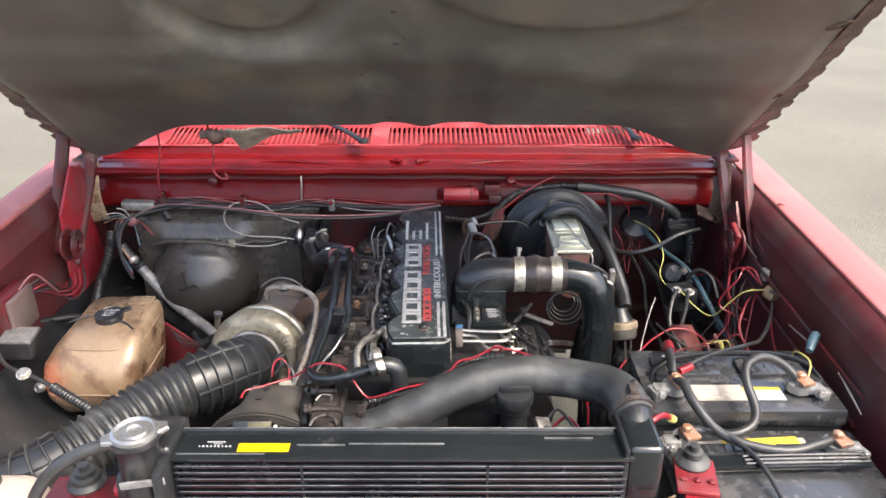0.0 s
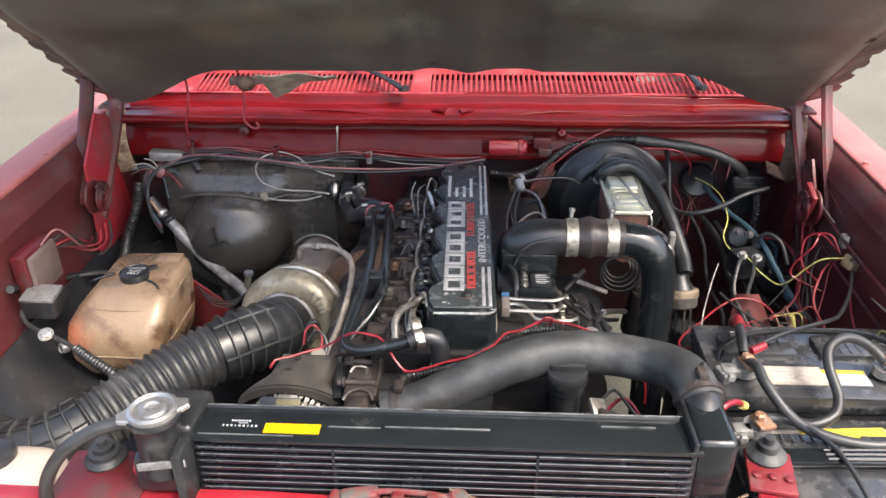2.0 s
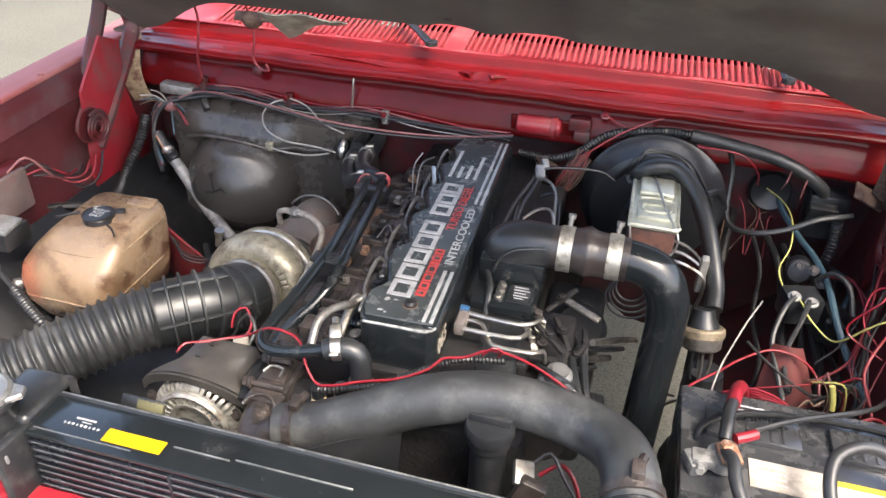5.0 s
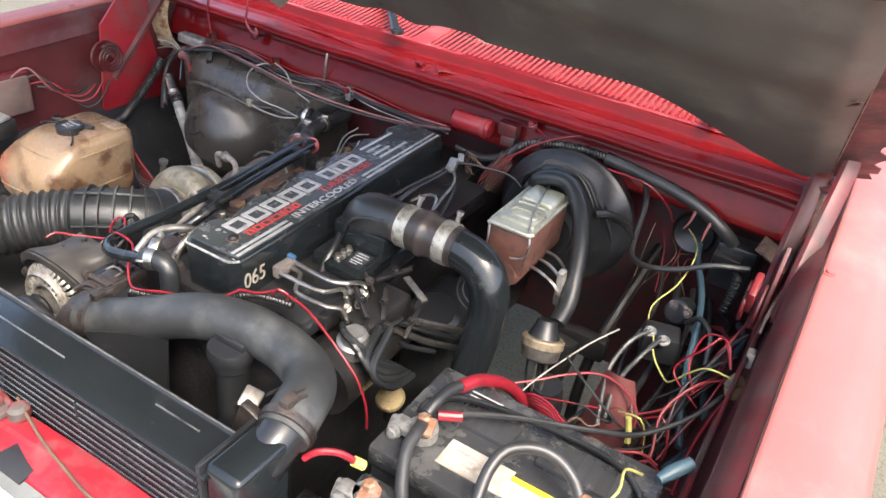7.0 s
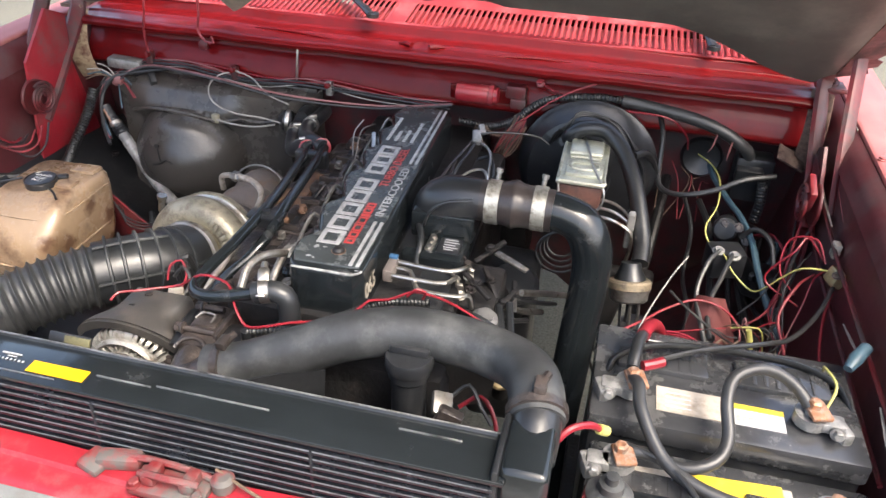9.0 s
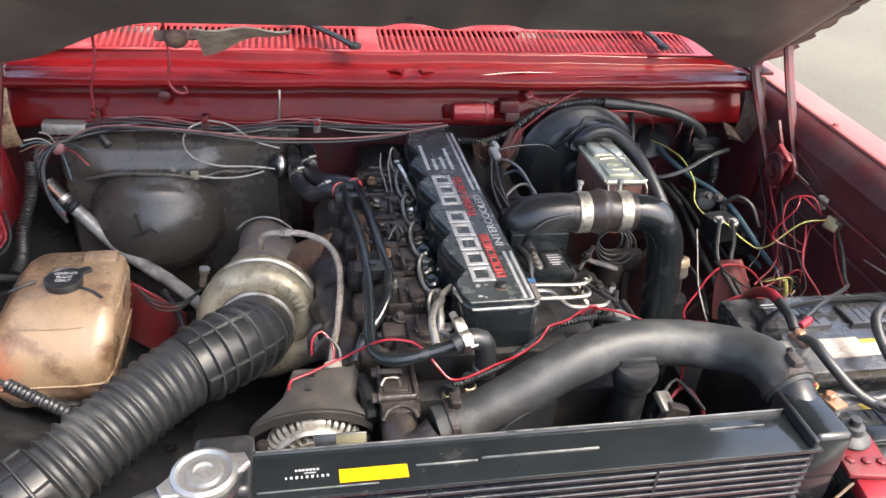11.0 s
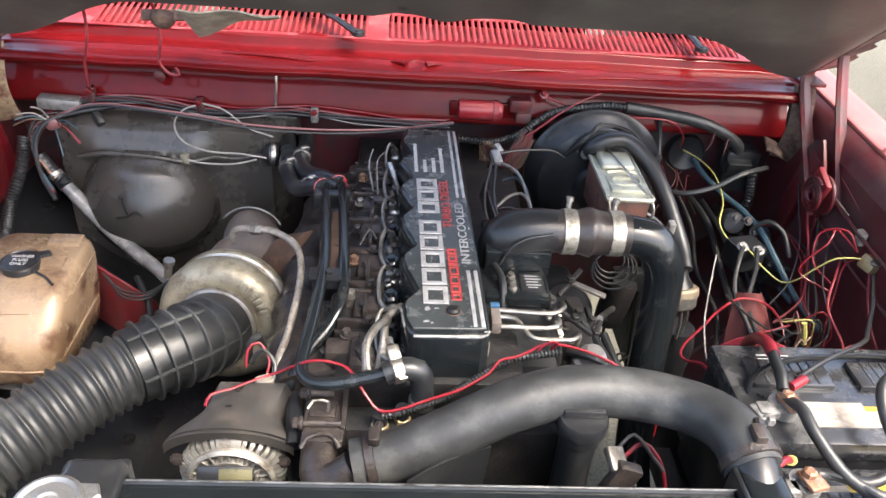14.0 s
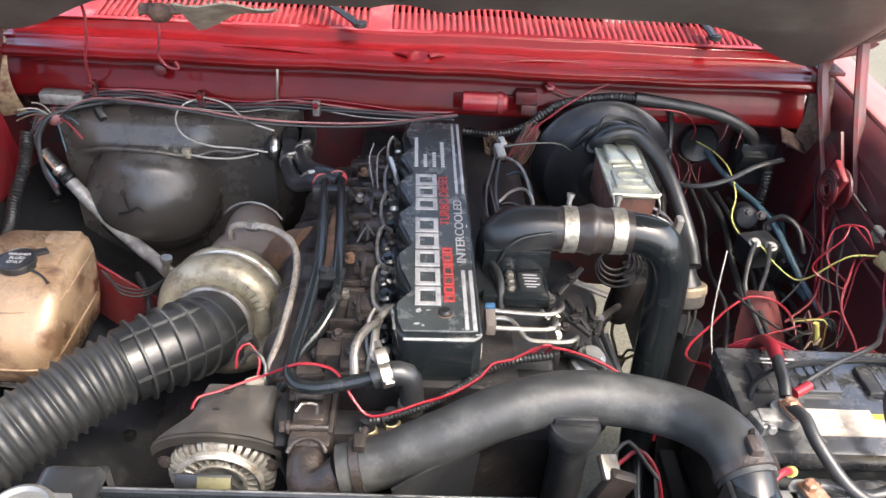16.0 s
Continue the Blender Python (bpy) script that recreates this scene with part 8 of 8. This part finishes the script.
# ---- right side: looms, relays, loose wires ----
def right_wiring():
    M = [(0.008, 1.722, 1.031), (0.072, 1.712, 1.032), (0.122, 1.7, 1.057), (0.149, 1.695, 1.085), (0.189, 1.70, 1.108), (0.272, 1.71, 1.119), (0.327, 1.713, 1.117)]
    wire(M, 0.0062, "black", "black corrugated loom across the firewall", "loom", "loom", wave=(0.006, 0.002), step=0.002, n=12)
    wire([(0.32, 1.713, 1.117), (0.381, 1.713, 1.110), (0.457, 1.71, 1.099), (0.511, 1.71, 1.081), (0.559, 1.715, 1.05), (0.575, 1.74, 1.02)], 0.0115, "grey", "thick grey taped wiring loom", "loom", "loom", n=12)
    for k in range(2):
        single("torn_tape", Geo().tube([(0.50 + 0.03 * k, 1.70, 1.08 - 0.012 * k), (0.497 + 0.03 * k, 1.695, 1.06 - 0.012 * k), (0.49 + 0.036 * k, 1.692, 1.045 - 0.012 * k)], [0.006, 0.005, 0.002], 6, flat=0.3), WIRES["pink"], "torn pale tape hanging from the loom", "tape")
    wire([(0.394, 1.73, 1.095), (0.407, 1.73, 1.048), (0.411, 1.7, 0.978), (0.425, 1.67, 0.965), (0.461, 1.65, 0.972), (0.511, 1.65, 0.989), (0.561, 1.66, 1.014), (0.616, 1.68, 1.02)], 0.0052, "grey", "grey looped cable on the firewall", "cable", "cable")
    wire([(0.486, 1.79, 0.996), (0.513, 1.75, 0.993), (0.524, 1.69, 0.989), (0.519, 1.62, 0.974), (0.5, 1.57, 0.956), (0.506, 1.53, 0.946), (0.527, 1.49, 0.951), (0.542, 1.455, 0.94), (0.572, 1.43, 0.925), (0.586, 1.41, 0.946), (0.604, 1.4, 0.978), (0.627, 1.39, 1.006), (0.668, 1.375, 1.017)], 0.0015, "yellow", "long yellow wire from firewall to apron plug")
    wire([(0.513, 1.79, 0.975), (0.523, 1.75, 0.965), (0.55, 1.69, 0.95), (0.566, 1.63, 0.952), (0.58, 1.56, 0.946), (0.591, 1.49, 0.923), (0.607, 1.43, 0.895), (0.629, 1.36, 0.874)], 0.0058, "blue", "blue-grey sleeved cable beside yellow wire", "cable", "cable")
    wire([(0.159, 1.73, 1.129), (0.191, 1.722, 1.116), (0.246, 1.715, 1.104), (0.32, 1.70, 1.103), (0.406, 1.70, 1.099), (0.448, 1.72, 1.061), (0.46, 1.75, 1.02)], 0.0018, "red", "thin red wire on the firewall")
    wire([(0.268, 1.71, 1.145), (0.228, 1.70, 1.129), (0.188, 1.69, 1.106), (0.151, 1.685, 1.075), (0.122, 1.69, 1.05)], 0.0018, "dull_red", "thin dull red wire on the firewall")
    g = thing("firewall_grommet", (0.495, 1.80, 0.96), "black rubber grommet in the firewall", "grommet")
    part("ring", Geo().lathe([(0.0, 0.004), (0.02, 0.006), (0.036, 0.012), (0.041, 0.006), (0.042, 0.0)], (0.495, 1.806, 0.985), (0, -1, 0.15), 30), RUBBER, g)
    # fuse block and modules against the cowl side
    m = thing("junction_block", (0.585, 1.74, 0.95), "black junction block near the hood hinge", "junction block")
    part("block", Geo().box((0.585, 1.745, 0.985), (0.07, 0.05, 0.09), 0.006), BLACK, m)
    part("cover", Geo().box((0.575, 1.715, 1.0), (0.05, 0.02, 0.03), 0.004, (15, 0, 0)), BLACK, m)
    part("tab", Geo().box((0.64, 1.715, 1.045), (0.055, 0.04, 0.004), 0.001, (20, 25, 0)), RUSTY_TAN, m)
    part("spring", Geo().tube([(0.60, 1.70, 1.0), (0.604, 1.69, 0.96), (0.60, 1.68, 0.92)], 0.008, 10, 0.0016, wave=(0.006, 0.0025)), BLACK, m)
    r = thing("starter_relay", (0.525, 1.50, 0.90), "black starter relay with two bright studs", "relay")
    part("body", Geo().box((0.535, 1.515, 0.925), (0.06, 0.05, 0.05), 0.006, (0, 0, 15)), BLACK, r)
    for k, (x, y) in enumerate(((0.519, 1.497), (0.545, 1.487))):
        part("stud", Geo().lathe([(0.0105, 0), (0.0105, 0.003), (0.006, 0.004), (0.006, 0.009), (0, 0.009)], (x, y, 0.95), (-0.1, -0.3, 1), 16), LEAD, r)
    wire([(0.521, 1.497, 0.955), (0.50, 1.46, 0.945), (0.488, 1.42, 0.91), (0.50, 1.37, 0.88), (0.51, 1.34, 0.86)], 0.0042, "grey", "grey cable from the starter relay", "cable", "cable")
    wire([(0.541, 1.485, 0.955), (0.525, 1.44, 0.94), (0.508, 1.40, 0.90), (0.515, 1.35, 0.87)], 0.0042, "grey", "grey cable from the starter relay", "cable", "cable")
    wire([(0.56, 1.56, 0.95), (0.58, 1.55, 0.975), (0.605, 1.53, 0.965), (0.615, 1.50, 0.93)], 0.0045, "black", "short black cable on the apron", "cable", "cable")
    single("apron_plate", Geo().box((0.641, 1.535, 1.065), (0.012, 0.05, 0.045), 0.004, (20, 0, 0)), RED_WORN, "faded red plate on the apron", "plate")
    # apron plug with a fan of red wires
    p = thing("apron_connector", (0.672, 1.37, 0.99), "yellowed wire connector on the apron", "connector")
    part("shell", Geo().box((0.668, 1.368, 1.012), (0.018, 0.03, 0.026), 0.004, (0, 20, 15)), BRASS, p)
    part("clip", Geo().box((0.672, 1.42, 1.03), (0.012, 0.02, 0.025), 0.003), WHITE, p)
    part("ring_terminal", Geo().lathe([(0.004, 0), (0.009, 0), (0.009, 0.003), (0.004, 0.003)], (0.665, 1.35, 1.025), (-0.3, 0, 1), 12), STEEL, p)
    rnd = random.Random(5)
    # wires that run from the firewall corner down to the tangle
    for k in range(3):
        d = 0.006 * k
        wire([(0.591 + d, 1.609, 0.930), (0.621 + d, 1.579, 0.950 - d), (0.636 + d, 1.499, 0.928 + d), (0.600 + d, 1.40, 0.915), (0.612 - d, 1.355, 0.885)], 0.0017 - 0.0003 * (k % 2), ("red", "dull_red", "black")[k], "dull red wire running down to the tangle")
    wire([(0.662, 1.385, 1.015), (0.650, 1.40, 0.985), (0.640, 1.38, 0.945), (0.622, 1.345, 0.905), (0.61, 1.31, 0.88)], 0.0017, "red", "red wire dropping from the connector")
    wire([(0.668, 1.36, 1.005), (0.655, 1.32, 0.975), (0.648, 1.27, 0.945), (0.65, 1.22, 0.92)], 0.0024, "red", "red wire along the apron")
    for k in range(9):
        x = 0.560 + 0.007 * k
        wire([(x, 1.31 + 0.004 * (k % 3), 0.875), (x - 0.004 * math.sin(k * 2.0), 1.315, 0.905), (x - 0.016 + 0.006 * math.sin(k * 3.1), 1.32 + 0.01 * math.sin(k), 0.93 + 0.01 * math.sin(k * 1.7)), (x - 0.035 + 0.02 * math.sin(k * 1.3), 1.33, 0.915)], 0.0011 + 0.0003 * (k % 3), ("tan", "pink", "black", "dull_red", "yellow", "grey", "tan", "black", "red")[k], "thin wire in the bundle behind the battery")
    single("yellow_sleeve", Geo().tube([(0.556, 1.305, 0.935), (0.562, 1.302, 0.915), (0.566, 1.30, 0.895)], 0.0045, 8), WIRES["yellow"], "yellow wire sleeve in the tangle", "sleeve")
    # dark boxes and hoses that fill the corner
    c = thing("connector_block", (0.60, 1.52, 0.84), "black multi-pin connector block on the wheelhouse", "connector")
    part("shell", Geo().box((0.600, 1.53, 0.885), (0.05, 0.06, 0.05), 0.006, (0, 18, 10)), BLACK, c)
    for k in range(4):
        part("pin_boot", Geo().lathe([(0.006, 0), (0.006, 0.012), (0.004, 0.014), (0, 0.014)], (0.585 + 0.011 * k, 1.50, 0.905 - 0.003 * k), (-0.2, -0.4, 1), 10), RUBBER, c)
    c = thing("solenoid", (0.545, 1.60, 0.88), "black dusty solenoid with small bolts on the firewall", "solenoid")
    part("can", Geo().lathe([(0.020, 0), (0.022, 0.004), (0.022, 0.045), (0.018, 0.05), (0, 0.05)], (0.545, 1.63, 0.93), (-0.2, -1, 0.35), 20), BLACK, c)
    for x, z in ((0.530, 0.965), (0.556, 0.960), (0.575, 0.935)):
        part("bolt", bolt(Geo(), (x, 1.575, z), (-0.2, -1, 0.5), 0.006, 0.008), IRON, c)
    for k in range(6):
        x = 0.47 + 0.032 * k
        wire([(x, 1.74, 0.93 - 0.012 * k), (x + 0.02, 1.66, 0.89 + 0.01 * math.sin(k * 2)), (x + 0.01 + 0.02 * math.sin(k), 1.56, 0.85 + 0.012 * math.sin(k * 3)), (x + 0.02, 1.46, 0.83), (x - 0.01, 1.36, 0.82)], (0.004, 0.0065, 0.005, 0.008, 0.0045, 0.006)[k], ("black", "black", "grey", "black", "black", "blue")[k], "dark hose low on the wheelhouse", "hose", "hose")
    wire([(0.436, 1.352, 0.952), (0.47, 1.352, 0.922), (0.52, 1.345, 0.89), (0.57, 1.34, 0.865)], 0.0022, "black", "thin black wire over the faded bracket")
    for k in range(2):
        wire([(0.655, 1.39, 1.02), (0.638 - 0.006 * k, 1.41 + 0.02 * k, 1.048 - 0.01 * k), (0.606 + 0.008 * k, 1.43 - 0.02 * k, 1.03 - 0.006 * k), (0.60 - 0.018 * k, 1.41, 0.985 - 0.02 * k), (0.622 + 0.01 * k, 1.375, 0.965 - 0.02 * k)], 0.0017, "red", "looped bright red wire by the connector")
    for k in range(16):
        a = Vector((0.42 + 0.011 * k + rnd.uniform(-0.01, 0.01), rnd.uniform(1.20, 1.27), 0.93 + rnd.uniform(-0.03, 0.02)))
        b = a + Vector((rnd.uniform(0.03, 0.10), rnd.uniform(-0.02, 0.05), rnd.uniform(-0.03, 0.01)))
        wire([a, a.lerp(b, 0.35) + Vector((0, 0, rnd.uniform(0.0, 0.018))), a.lerp(b, 0.7) + Vector((0, 0, rnd.uniform(-0.01, 0.012))), b], rnd.choice((0.0011, 0.0015, 0.002)), rnd.choice(("red", "red", "dull_red", "black", "tan", "black", "pink", "grey")), "tangled wire end behind the battery")
    wire([(0.56, 1.335, 0.865), (0.557, 1.372, 0.888), (0.527, 1.384, 0.912), (0.483, 1.385, 0.919), (0.438, 1.36, 0.91), (0.406, 1.33, 0.903), (0.3625, 1.29, 0.896), (0.351, 1.27, 0.8905), (0.354, 1.25, 0.8955), (0.364, 1.22, 0.917), (0.37, 1.20, 0.915)], 0.0021, "red", "bright red wire arching behind the battery")
    for k in range(7):
        d = 0.004 * k
        wire([(0.402 + d, 1.255, 0.925 - 0.5 * d), (0.43 + d, 1.248 - d, 0.948 - d * 0.3), (0.462 + 0.6 * d, 1.238 - 1.2 * d, 0.953 - 0.002 * (k % 3)), (0.498 - 0.8 * d, 1.212 - d, 0.951), (0.534 - d, 1.200, 0.942 - d * 0.4)], 0.0019 - 0.0003 * (k % 2), "dull_red" if k == 3 else "red", "bright red wire of the bundle behind the battery")
    wire([(0.472, 1.49, 0.936), (0.445, 1.43, 0.930), (0.4094, 1.3425, 0.9091), (0.394, 1.285, 0.897), (0.393, 1.262, 0.886)], 0.0015, "white", "pale straight wire above the tangle")
    wire([(0.40, 1.06, 1.042), (0.46, 1.10, 1.040), (0.543, 1.155, 1.025), (0.589, 1.212, 1.0), (0.632, 1.279, 1.0), (0.66, 1.34, 1.01)], 0.0034, "black", "black cable from the battery to the apron", "cable", "cable")
    for k in range(6):
        x = 0.42 + 0.02 * k
        wire([(x, 1.80, 0.98 - 0.01 * k), (x + 0.02 * math.sin(k), 1.77, 0.94), (x + 0.03 * math.sin(k * 2), 1.74, 0.87)], 0.0013, "dull_red" if k % 2 else "tan", "thin hanging wire on the firewall")
    # seams and thin lines along the apron
    for k, (x, z) in enumerate(((0.668, 1.03), (0.665, 0.975))):
        part("pressed_rib", Geo().tube([(x + 0.006, 1.62, z + 0.02), (x, 1.45, z + 0.006), (x - 0.002, 1.25, z), (x, 1.0, z - 0.008)], 0.0035, 6), RED_DUSTY, truck)
    for k in range(5):
        y = 1.62 - 0.05 * k
        wire([(0.655, y, 1.02 - 0.01 * k), (0.645 - 0.006 * k, y - 0.05, 0.985), (0.635 - 0.01 * k, y - 0.10, 0.955 + 0.012 * (k % 2)), (0.60, y - 0.17, 0.915), (0.56 - 0.012 * k, y - 0.20, 0.88)], 0.0016 + 0.0006 * (k % 3), ("black", "dull_red", "black", "grey", "dull_red")[k], "thin wire running down the apron")
    # battery cables
    wire([(0.376, 1.028, 1.036), (0.382, 1.005, 1.045), (0.387, 0.974, 1.037), (0.416, 0.931, 1.012), (0.459, 0.906, 1.004), (0.515, 0.897, 1.002), (0.563, 0.91, 1.004), (0.60, 0.925, 1.004)], 0.0076, "grey", "thick grey battery cable", "battery cable", "battery cables", n=14)
    wire([(0.575, 1.035, 1.036), (0.560, 1.046, 1.05), (0.535, 1.05, 1.064), (0.510, 1.043, 1.07), (0.485, 1.025, 1.066), (0.478, 0.998, 1.052), (0.482, 0.962, 1.030), (0.469, 0.936, 1.018), (0.436, 0.925, 1.010), (0.405, 0.938, 1.008), (0.385, 0.94, 1.006)], 0.0072, "grey", "thick grey looped battery cable", "battery cable", "battery cables", n=14)
    wire([(0.374, 1.040, 1.042), (0.376, 1.058, 1.050), (0.379, 1.082, 1.050), (0.386, 1.105, 1.046)], 0.0074, "black", "black battery cable end under the red sleeve", "battery cable", "battery cables", n=14)
    single("red_sleeve", Geo().tube([(0.384, 1.098, 1.047), (0.393, 1.135, 1.036), (0.407, 1.182, 1.004), (0.4195, 1.216, 0.965), (0.423, 1.235, 0.925), (0.42, 1.25, 0.88)], 0.0086, 14), WIRES["red"], "bright red cable sleeve hanging behind the battery", "sleeve")
    single("red_sleeve", Geo().tube([(0.386, 1.045, 1.042), (0.398, 1.052, 1.042), (0.41, 1.06, 1.042)], 0.0062, 10), WIRES["red"], "short red cable sleeve on the terminal", "sleeve")
    wire([(0.300, 0.905, 1.035), (0.312, 0.915, 1.045), (0.332, 0.93, 1.042), (0.348, 0.942, 1.025)], 0.0042, "red", "short red jumper to the front battery")
    single("crimp_connector", Geo().tube([(0.343, 0.938, 1.031), (0.352, 0.946, 1.022)], 0.0062, 10), WIRES["yellow"], "small yellow crimp wire connector", "connector")
    wire([(0.375, 0.945, 1.01), (0.42, 0.925, 1.012), (0.45, 0.89, 1.008), (0.462, 0.85, 1.002), (0.47, 0.80, 0.99)], 0.0034, "black", "black cable over the front battery", "cable", "cable")
    wire([(0.47, 0.80, 0.99), (0.472, 0.785, 0.982), (0.462, 0.765, 0.975), (0.455, 0.755, 0.97)], 0.0055, "red", "red sleeved cable end at the support")
    wire([(0.59, 1.03, 1.03), (0.605, 1.06, 1.05), (0.60, 1.10, 1.045), (0.615, 1.14, 1.01)], 0.0017, "yellow", "short yellow wire on the battery")
    single("blue_plug", Geo().tube([(0.635, 1.125, 1.03), (0.645, 1.14, 1.036), (0.66, 1.16, 1.042)], [0.006, 0.009, 0.008], 12), WIRES["blue"], "blue-grey sleeve by the apron", "sleeve")
    single("release_cable", Geo().tube([(-0.047, 0.795, 1.004), (0.016, 0.778, 0.994), (0.078, 0.766, 0.991), (0.134, 0.758, 0.991), (0.2, 0.760, 0.991), (0.257, 0.776, 0.993), (0.317, 0.802, 1.004)], 0.0019, 8), WIRES["tan"], "black hood release cable on the support", "cable")
    for k in range(3):
        wire([(0.20, 1.63, 1.05), (0.215 + 0.01 * k, 1.61, 1.085 + 0.006 * k), (0.25, 1.62, 1.115 + 0.004 * k), (0.30 + 0.01 * k, 1.64, 1.10), (0.34 + 0.015 * k, 1.64, 1.05 - 0.01 * k), (0.36 + 0.012 * k, 1.66, 0.98)], 0.0026, "black", "black hose looping over the booster", "hose", "hose")
    wire([(0.355, 1.60, 1.06), (0.375, 1.63, 1.055), (0.392, 1.68, 1.02), (0.405, 1.70, 0.985)], 0.007, "black", "black cable behind the master cylinder", "cable", "cable")


right_wiring()


def steering_shaft():
    """Shaft that drops from the firewall, with its coupling and a small lever linkage."""
    s = thing("steering_shaft", (0.41, 1.62, 0.50), "greasy black steering shaft with coupling below the firewall", "shaft")
    part("shaft", Geo().tube([(0.44, 1.83, 0.93), (0.42, 1.68, 0.83), (0.405, 1.61, 0.72), (0.41, 1.56, 0.50)], 0.011, 10), IRON_DARK, s)
    c = part("coupling", Geo().lathe([(0, -0.075), (0.020, -0.073), (0.029, -0.062), (0.031, -0.04), (0.031, 0.03), (0.026, 0.04), (0, 0.042)], (0.352, 1.60, 0.752), (0.15, 0, 1), 24), IRON_DARK, s)
    part("clamp_plate", Geo().box((0.385, 1.615, 0.785), (0.10, 0.03, 0.05), 0.008), IRON_DARK, s)
    part("lever_rod", Geo().tube([(0.335, 1.585, 0.70), (0.335, 1.58, 0.655), (0.352, 1.58, 0.61), (0.358, 1.575, 0.575)], 0.0035, 8), IRON, c)
    part("lever_rod", Geo().tube([(0.325, 1.585, 0.705), (0.315, 1.58, 0.66), (0.338, 1.58, 0.60), (0.352, 1.575, 0.565)], 0.003, 8), IRON, c)
    part("lever", Geo().box((0.362, 1.575, 0.580), (0.022, 0.012, 0.034), 0.004, (0, 12, 0)).tube([(0.365, 1.57, 0.60), (0.372, 1.565, 0.625), (0.385, 1.56, 0.628)], 0.003, 6).tube([(0.368, 1.57, 0.59), (0.395, 1.57, 0.612), (0.41, 1.572, 0.62)], 0.003, 6), IRON, c)


steering_shaft()
